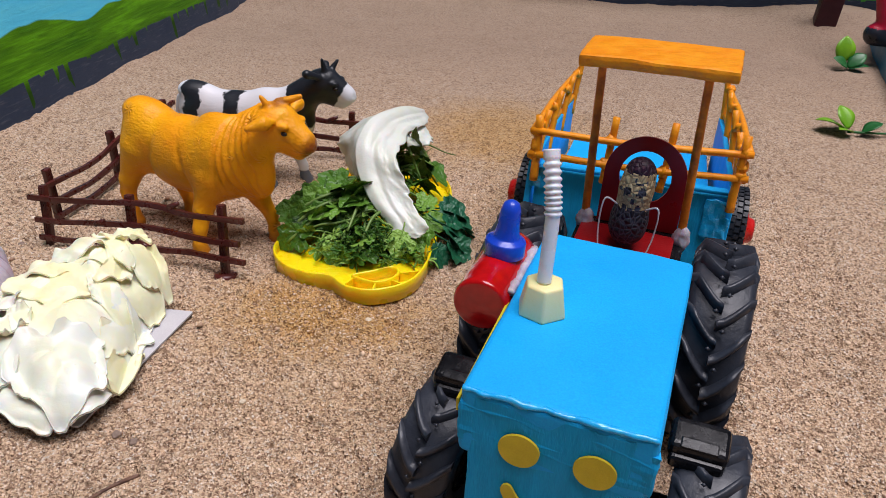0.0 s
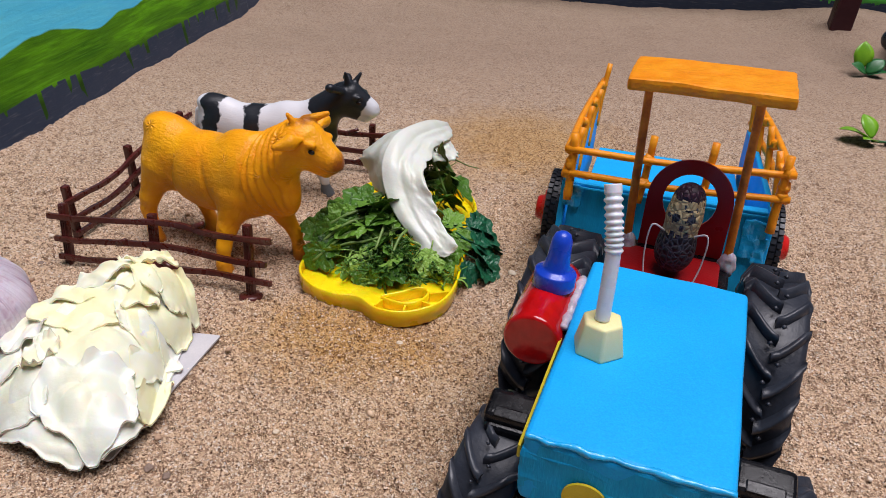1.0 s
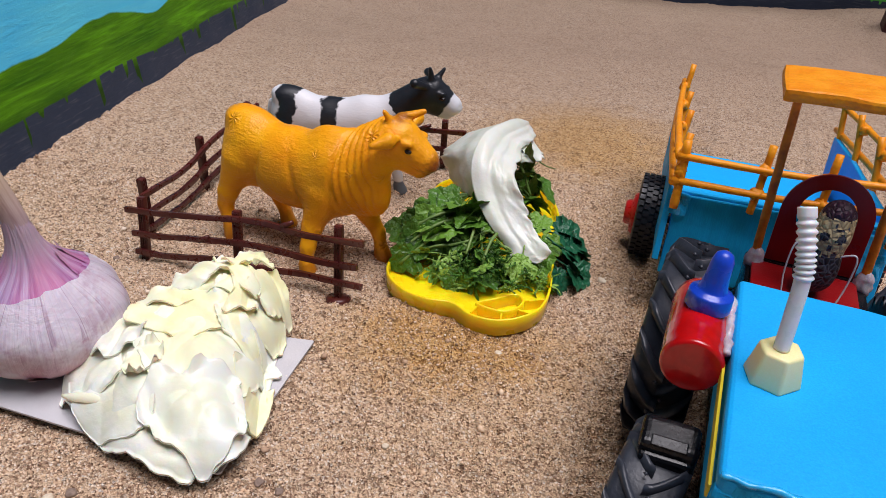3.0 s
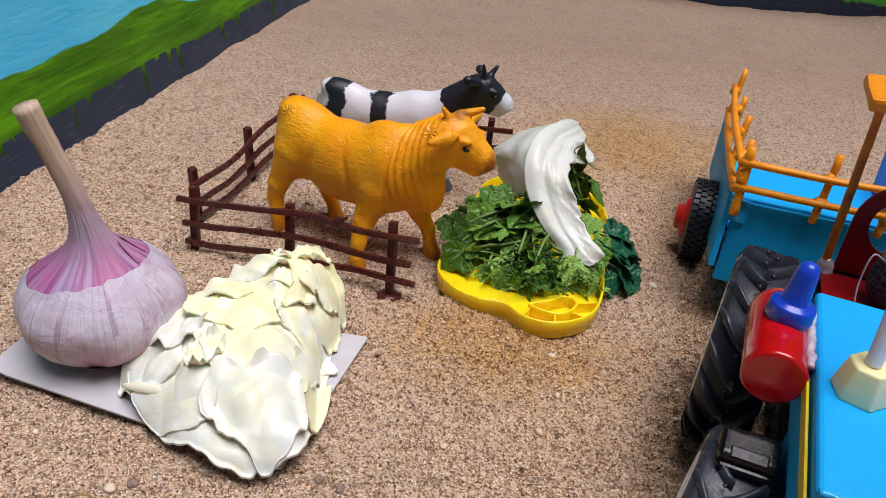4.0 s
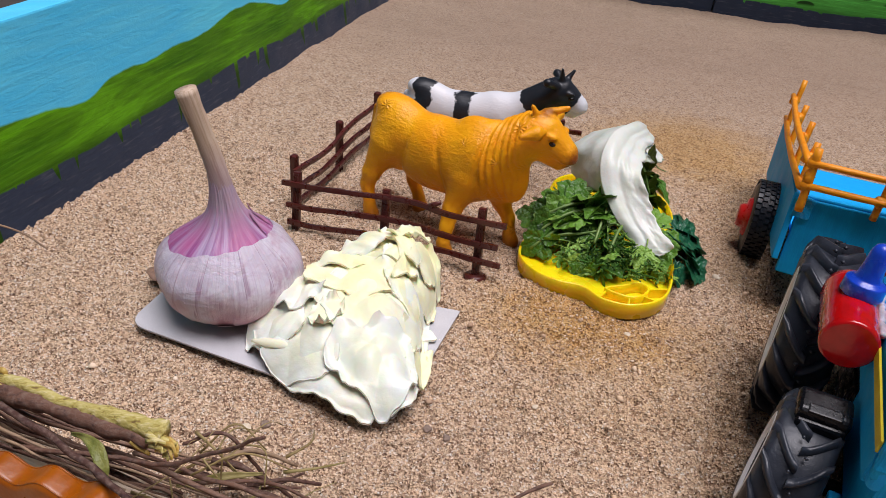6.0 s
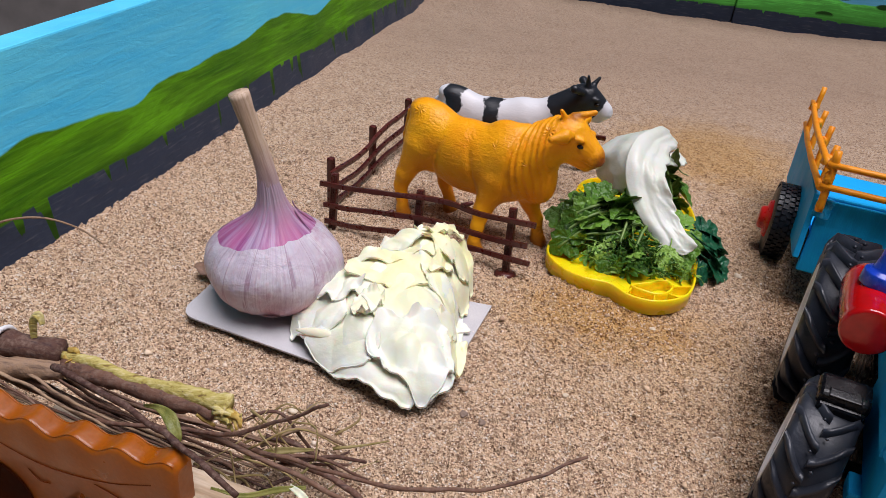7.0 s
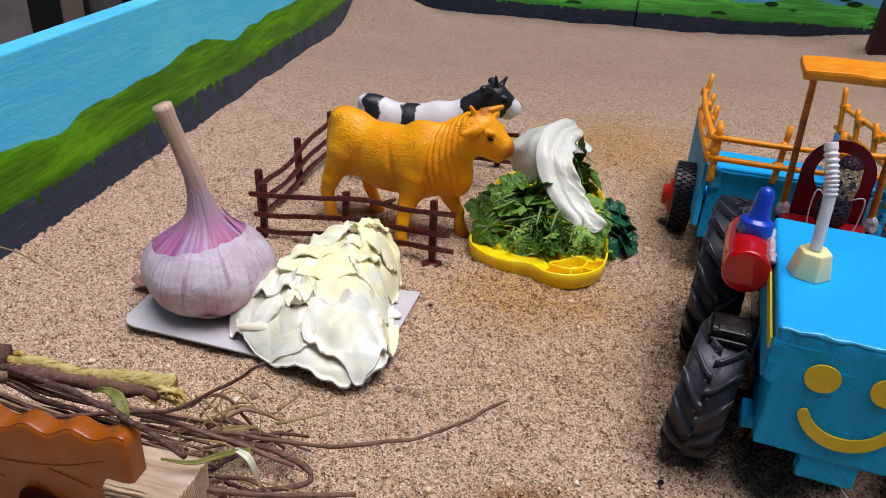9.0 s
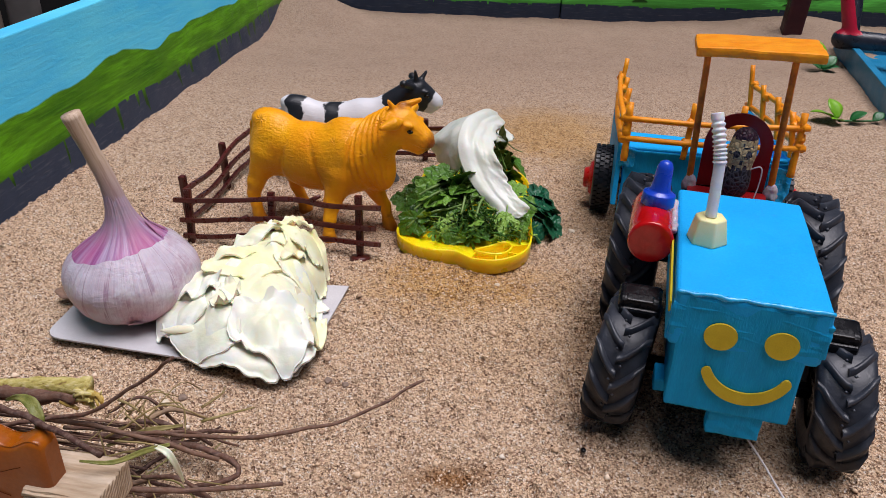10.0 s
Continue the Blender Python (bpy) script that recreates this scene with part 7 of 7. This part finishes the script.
def brushwood():
    rnd = random.Random(3)
    # the tied stems and the long one, split to the green wood
    twig([(-0.322, 0.203, 0.0525), (-0.290, 0.206, 0.0480), (-0.2520, 0.2088, 0.0440)], 0.0050, 0.0044, label="thick dark stem tied with white string", category="stick", wob=0.3, sides=12)
    twig([(-0.310, 0.194, 0.0440), (-0.280, 0.198, 0.0425), (-0.2500, 0.2035, 0.0405)], 0.0042, 0.0034, label="thick grey-brown stem beside the tied one", category="stick", wob=0.3, sides=12)
    a, b = Vector((-0.2500, 0.2072, 0.0444)), Vector((-0.1815, 0.1815, 0.0570))
    way, lift = (b - a).normalized(), Vector((0.10, 0.45, 0.88))
    o = a - lift * 0.0034
    stem = twig([o, a.lerp(b, 0.35) - lift * 0.0040, a.lerp(b, 0.7) - lift * 0.0034, a.lerp(b, 0.93) - lift * 0.0036], 0.0031, 0.0022, label="dark stem split open to yellow-green wood", category="stick", wob=0.3, sides=12)
    v, f = tube([a.lerp(b, t) + lift * (h + 0.0005 * math.sin(t * 9)) - o for t, h in ((-0.03, 0.0), (0.2, 0.0002), (0.45, -0.0004), (0.7, 0.0002), (0.88, 0.0), (1.0, 0.0006))], [0.0016, 0.0021, 0.0018, 0.0026, 0.0027, 0.0034], 14, 8, 0.25, 0.6)
    part("split_face", mesh_from("split_face", v, f, M_SPLIT), None, stem, "pale yellow-green split face of the stem")
    for k in range(38):
        t = rnd.uniform(0.86, 1.0) if k > 6 else rnd.uniform(-0.02, 0.04)
        e = a.lerp(b, t) - lift * 0.002 * (k % 2) + Vector((rnd.uniform(-0.001, 0.001), rnd.uniform(-0.003, 0.002), rnd.uniform(-0.002, 0.002))) - o
        v, f = tube([e, e + way * 0.004 + Vector((0, 0, rnd.uniform(-0.002, 0.001))), e + way * rnd.uniform(0.003, 0.007) + Vector((0, rnd.uniform(-0.003, 0.001), rnd.uniform(-0.004, 0.0015)))], [rnd.uniform(0.0007, 0.0014), 0.0005], 6, 4, 0.4, 0.4)
        part("split_fibre", mesh_from("split_fibre", v, f, M_FRAY if k % 3 == 0 else M_SPLIT), None, stem, "torn yellow fibre")
    # string round the tied stem
    ring = [(0.0064 * math.cos(a), 0.0064 * math.sin(a)) for a in np.linspace(-0.4, math.pi + 0.3, 9)]
    v, f = tube([(-0.272 + 0.15 * a, 0.2068 + a * 0.9, 0.0462 + b * 0.95) for a, b in ring], [0.0009, 0.0009], 8, 5, 0.3)
    thing("string", pose(0, 0, 0), "white twisted string tied round the stem", "string", data=mesh_from("string", v, f, M_RIM))
    v, f = tube([(-0.320, 0.2020, 0.0590), (-0.300, 0.2030, 0.0560), (-0.283, 0.2050, 0.0540), (-0.271, 0.2070, 0.0525)], [0.0009, 0.0009], 8, 6, 0.3)
    thing("string", pose(0, 0, 0), "loose end of white twisted string", "string", data=mesh_from("string", v, f, M_RIM))
    # a bundle of thinner stems between the wagon side and the thick ones
    for k in range(44):
        y = 0.170 + 0.030 * rnd.random()
        z = 0.020 + 0.018 * rnd.random()
        x1 = rnd.uniform(-0.205, -0.170)
        drop = rnd.uniform(0.006, 0.020)
        twig([(-0.315, y + 0.026, z + 0.010), (-0.270, y + 0.015 + rnd.uniform(-0.003, 0.003), z + 0.006), (-0.235, y + 0.006 + rnd.uniform(-0.003, 0.003), z), (x1, y + rnd.uniform(-0.004, 0.010), max(z - drop, 0.008))], rnd.choice((0.0004, 0.0005, 0.0006, 0.0008, 0.0010)), rnd.uniform(0.0003, 0.0006), sides=6)
    # single twigs that stick out
    twig([(-0.2440, 0.1910, 0.0540), (-0.2300, 0.1830, 0.0570), (-0.2000, 0.1680, 0.0605), (-0.1674, 0.1477, 0.0585)], 0.0012, 0.0009, label="long grey twig lying across the wagon side")
    twig([(-0.235, 0.190, 0.0330), (-0.205, 0.183, 0.0420), (-0.1825, 0.1750, 0.0514), (-0.1690, 0.1690, 0.0630), (-0.1560, 0.1645, 0.0735), (-0.1454, 0.1596, 0.0851)], 0.0008, 0.0005, label="brown twig rising clear of the pile")
    twig([(-0.205, 0.205, 0.0200), (-0.1569, 0.1868, 0.0305), (-0.1184, 0.1763, 0.0389), (-0.0905, 0.1790, 0.0445), (-0.0681, 0.1890, 0.0509)], 0.0008, 0.0005, label="long thin twig curving out over the sand")
    twig([(-0.205, 0.188, 0.0400), (-0.1750, 0.1820, 0.0380), (-0.1410, 0.1761, 0.0282)], 0.0010, 0.0008, label="thin dark twig sloping out of the pile")
    twig([(-0.185, 0.168, 0.0260), (-0.1550, 0.1700, 0.0200), (-0.1199, 0.1771, 0.0147)], 0.0011, 0.0008, label="low dark twig reaching out of the pile")
    twig([(-0.195, 0.205, 0.016), (-0.1626, 0.2029, 0.0120), (-0.1438, 0.1959, 0.0110), (-0.1372, 0.1886, 0.0110), (-0.142, 0.1845, 0.0100), (-0.1699, 0.1800, 0.0080)], 0.0013, 0.0009, label="brown twig bent back in a hook")
    for k in range(16):
        a = rnd.uniform(-0.75, 0.45)
        x, y, z = rnd.uniform(-0.205, -0.165), rnd.uniform(0.172, 0.208), rnd.uniform(0.006, 0.026)
        l = min(rnd.uniform(0.022, 0.044), (-0.140 - x) / max(math.cos(a), 0.3))
        d = Vector((math.cos(a), math.sin(a), 0))
        p = Vector((x, y, z))
        twig([p, p + d * l * 0.5 + Vector((0, 0, rnd.uniform(-0.004, 0.005))), p + d * l + Vector((0, 0, 0.004 - z + rnd.uniform(0, 0.006)))], rnd.uniform(0.0006, 0.0013), rnd.uniform(0.0004, 0.0008), sides=6)
    # dry grass blades and torn leaves
    for k in range(30):
        a = rnd.uniform(-1.3, 1.3)
        p = Vector((rnd.uniform(-0.198, -0.150), rnd.uniform(0.172, 0.212), rnd.uniform(0.008, 0.030)))
        l = rnd.uniform(0.012, 0.034)
        d = Vector((math.cos(a), math.sin(a), 0))
        q = p + d * l * 0.5 + Vector((rnd.uniform(-0.004, 0.004), rnd.uniform(-0.004, 0.004), rnd.uniform(0.0, 0.009)))
        v, f = tube([p, q, p + d * l + Vector((0, 0, rnd.uniform(-0.010, 0.003)))], [rnd.uniform(0.0003, 0.0007), 0.0003], 5, 5, 0.2, rnd.uniform(0.25, 0.6))
        o = p.copy()
        thing("dry_grass_blade", Matrix.Translation(o), "dry curled grass blade in the brushwood", "grass", "dry grass in the brushwood", mesh_from("dry_grass_blade", [Vector(w) - o for w in v], f, M_DRY))


def blade_leaf(points, widths, material, label):
    line = curve_points(points, 6)
    n = len(line)
    w = np.interp(np.linspace(0, 1, n), np.linspace(0, 1, len(widths)), widths)
    verts, faces = [], []
    for i, p in enumerate(line):
        way = (line[min(i + 1, n - 1)] - line[max(i - 1, 0)]).normalized()
        side = way.cross(Vector((0.3, -0.7, 0.6))).normalized()
        up = side.cross(way)
        for k in (-1, -0.5, 0, 0.5, 1):
            verts.append(p + side * w[i] * k + up * (0.35 * w[i] * k * k))
    for i in range(n - 1):
        for k in range(4):
            faces.append((i * 5 + k, i * 5 + k + 1, (i + 1) * 5 + k + 1, (i + 1) * 5 + k))
    bm = bmesh.new()
    vs = [bm.verts.new(v) for v in verts]
    for q in faces:
        bm.faces.new([vs[k] for k in q])
    bmesh.ops.recalc_face_normals(bm, faces=bm.faces[:])
    bmesh.ops.solidify(bm, geom=bm.faces[:], thickness=0.0003)
    thing("dry_leaf", pose(0, 0, 0), label, "leaf", data=mesh_of("dry_leaf", bm, material, True))


brushwood()
blade_leaf([(-0.207, 0.178, 0.056), (-0.200, 0.173, 0.061), (-0.1945, 0.169, 0.0615), (-0.1915, 0.165, 0.0585), (-0.1922, 0.164, 0.0540)], [0.0005, 0.0010, 0.0020, 0.0018, 0.0006], M_OLIVE, "curled pale green leaf caught in the twigs")
blade_leaf([(-0.180, 0.160, 0.0450), (-0.170, 0.160, 0.0440), (-0.160, 0.162, 0.0465), (-0.152, 0.1625, 0.0485)], [0.0004, 0.0008, 0.0010, 0.0006], M_OLIVE, "yellow-green torn leaf in the brushwood")
blade_leaf([(-0.157, 0.163, 0.0475), (-0.1525, 0.160, 0.0475), (-0.1505, 0.160, 0.0420), (-0.1498, 0.1625, 0.0320)], [0.0007, 0.0012, 0.0010, 0.0004], M_CABBAGE, "small white torn leaf hanging from the brushwood")
blade_leaf([(-0.186, 0.194, 0.020), (-0.172, 0.198, 0.023), (-0.160, 0.203, 0.021)], [0.0006, 0.0014, 0.0005], M_DRY, "dry yellow leaf in the brushwood")
blade_leaf([(-0.262, 0.209, 0.047), (-0.2615, 0.210, 0.055), (-0.259, 0.210, 0.0585), (-0.2575, 0.209, 0.0555)], [0.0010, 0.0014, 0.0016, 0.0008], M_SPLIT, "curled yellow leaf tip on the stem")

# a lone twig by the board
pts = [(-0.3430, 0.2700, 0.0340), (-0.3400, 0.3000, 0.0315), (-0.3340, 0.3125, 0.0300), (-0.3230, 0.3190, 0.0280), (-0.3080, 0.3200, 0.0240), (-0.2945, 0.3155, 0.0200)]
line = curve_points(pts, 8)
v, f = tube(line, np.linspace(0.0007, 0.00042, len(line)), 7, 1, 0.25)
o = Vector(pts[0])
thing("twig", Matrix.Translation(o), "thin dark twig leaning on the painted board", "twig", data=mesh_from("twig", [Vector(p) - o for p in v], f, M_TWIG))


def pebble(x, y, r, material, label, flat=0.7):
    bm = bmesh.new()
    bmesh.ops.create_icosphere(bm, subdivisions=3, radius=r)
    for v_ in bm.verts:
        v_.co += 0.28 * r * noise.noise_vector(v_.co / r * 0.9 + Vector((x, y, 0)) * 300)
        v_.co.z *= flat
    thing("pebble", pose(x, y, float(ground(x, y)) + r * 0.35, 0, 0, x * 9000), label, "pebble", "pebbles on the sand", mesh_of("pebble", bm, material, True))


M_STONE = paint("grey_brown_stone", (0.20, 0.14, 0.11), (0.30, 0.22, 0.17), 0.003, 0.8, 0.0004, 900)
M_SEED = paint("pale_seed", (0.62, 0.50, 0.36), (0.75, 0.66, 0.52), 0.002, 0.6, 0.0002, 1500)
for x, y, r, m_, lab in ((-0.1786, 0.2422, 0.0019, M_SEED, "pale split seed on the sand"), (-0.1715, 0.2446, 0.0020, M_STONE, "small grey-brown pebble on the sand"), (-0.108, 0.2546, 0.0018, M_STONE, "small grey-brown pebble on the sand"), (-0.100, 0.2505, 0.0016, M_STONE, "small grey-brown pebble on the sand"),
                         (-0.0640, 0.2755, 0.0013, M_SEED, "tiny white pebble on the sand"), (0.000, 0.2040, 0.0013, M_BLACK, "tiny black crumb on the sand"), (0.040, 0.4010, 0.0024, M_SEED, "pale flat pebble beside the tray"), (-0.0175, 0.3360, 0.0016, M_SEED, "tan pebble before the tray"), (-0.213, 0.395, 0.0016, M_STONE, "small grey-brown pebble on the sand")):
    pebble(x, y, r, m_, lab)

# ---- beyond the trailer: plants, trough, post and a lying figure ----
def plastic_leaf(parent, m, size, material):
    bm = bmesh.new()
    n = 10
    rows = []
    for i in range(n + 1):
        u = i / n
        w = 0.36 * math.sin(math.pi * min(u * 0.97 + 0.03, 1)) ** 0.8
        rows.append([bm.verts.new((w * k, u, 0.16 * w * abs(k) + 0.12 * math.sin(u * 2.6))) for k in (-1, -0.5, 0, 0.5, 1)])
    for i in range(n):
        for k in range(4):
            bm.faces.new((rows[i][k], rows[i][k + 1], rows[i + 1][k + 1], rows[i + 1][k]))
    bmesh.ops.recalc_face_normals(bm, faces=bm.faces[:])
    bmesh.ops.solidify(bm, geom=bm.faces[:], thickness=0.02)
    bmesh.ops.scale(bm, vec=(size, size, size), verts=bm.verts)
    part("leaf", bm, material, parent, m=m, smooth=True)


plant = thing("toy_plant", pose(0.411, 0.787, 0.002), "small upright plastic plant with bright green leaves in the sand", "toy plant")
plastic_leaf(plant, pose(-0.004, 0.002, 0.004, 66, 6, -5), 0.027, M_LEAF_TOY)
plastic_leaf(plant, pose(0.001, -0.004, 0.002, 28, -25, 70), 0.018, M_LEAF_DARK)
plastic_leaf(plant, pose(0.001, -0.004, 0.002, 36, 20, -62), 0.021, M_LEAF_DARK)
plastic_leaf(plant, pose(0.002, -0.006, 0.001, 10, 0, -100), 0.018, M_LEAF_DARK)
sprig = thing("toy_plant", pose(0.338, 0.607, 0.002), "flat green plastic sprig lying on the sand", "toy plant")
plastic_leaf(sprig, pose(-0.003, 0.002, 0.002, 10, 10, 78), 0.026, M_LEAF_TOY)
plastic_leaf(sprig, pose(-0.002, 0.004, 0.003, 38, 0, 15), 0.021, M_LEAF_TOY)
plastic_leaf(sprig, pose(-0.001, -0.001, 0.002, 12, 0, 115), 0.016, M_LEAF_TOY)
plastic_leaf(sprig, pose(0.008, 0.000, 0.002, 22, 0, -80), 0.017, M_LEAF_DARK)
plastic_leaf(sprig, pose(0.029, -0.001, 0.002, 30, 20, -60), 0.013, M_LEAF_DARK)
v, f = tube([(-0.004, 0, 0.002), (0.015, -0.001, 0.002), (0.034, 0.0, 0.002)], [0.0011, 0.0008], 6, 4)
part("stem", mesh_from("stem", v, f, M_LEAF_DARK), None, sprig)

TROUGH = pose(0.3900, 0.6130, 0, 0, 0, 70.5)  # local x along its near edge, into the distance; local -y to the right
trough = thing("trough", TROUGH, "low blue painted trough standing in the sand", "trough")
part("side_board", rough_up(box((0.30, 0.008, 0.034), (0.135, 0.0, 0.007), 0.001), 0.0004, 0.02, 3), M_POND, trough)
part("floor_board", box((0.29, 0.30, 0.006), (0.135, -0.155, -0.002), 0.001), M_POND, trough)
part("end_board", box((0.008, 0.30, 0.034), (0.281, -0.155, 0.007), 0.001), M_POND, trough)


def figure():
    """A toy figure lying by the trough, as a plain shape."""
    def field(P):
        Q = P * 1000.0
        d = d_cone(Q, (0, 0, 13), (48, -14, 12), 11, 10)
        d = blend(d, d_cone(Q, (48, -14, 12), (64, -40, 10), 9, 8), 3)
        d = blend(d, d_cone(Q, (8, -4, 14), (-2, 10, 62), 8, 7), 3)
        d = blend(d, d_cone(Q, (-2, 10, 62), (6, 40, 98), 7, 9), 3)
        d = blend(d, d_cone(Q, (20, 18, 20), (26, 44, 70), 9, 10), 3)
        return d / 1000.0
    v, f = net(field, (-0.03, -0.06, -0.004), (0.085, 0.07, 0.115), 0.0025)
    c = v[f].mean(1)
    red = ((c[:, 2] > 0.020) & (c[:, 0] < 0.016)) | (c[:, 0] > 0.052)
    thing("toy_figure", pose(0.4420, 0.8080, 0.018), "red and black plastic toy figure lying by the trough", "toy figure", data=mesh_from("toy_figure", v, f, [M_FIG_DARK, M_FIG_RED], True, red.astype(int)))


figure()
bm = box((0.024, 0.022, 0.30), (0, 0, 0.14), 0.003)
thing("post", pose(0.4520, 0.9400, 0.0, 0, 3, -14), "dark brown wooden post standing in the sand", "post", data=mesh_of("post", rough_up(bm, 0.0008, 0.02, 3), M_POST))
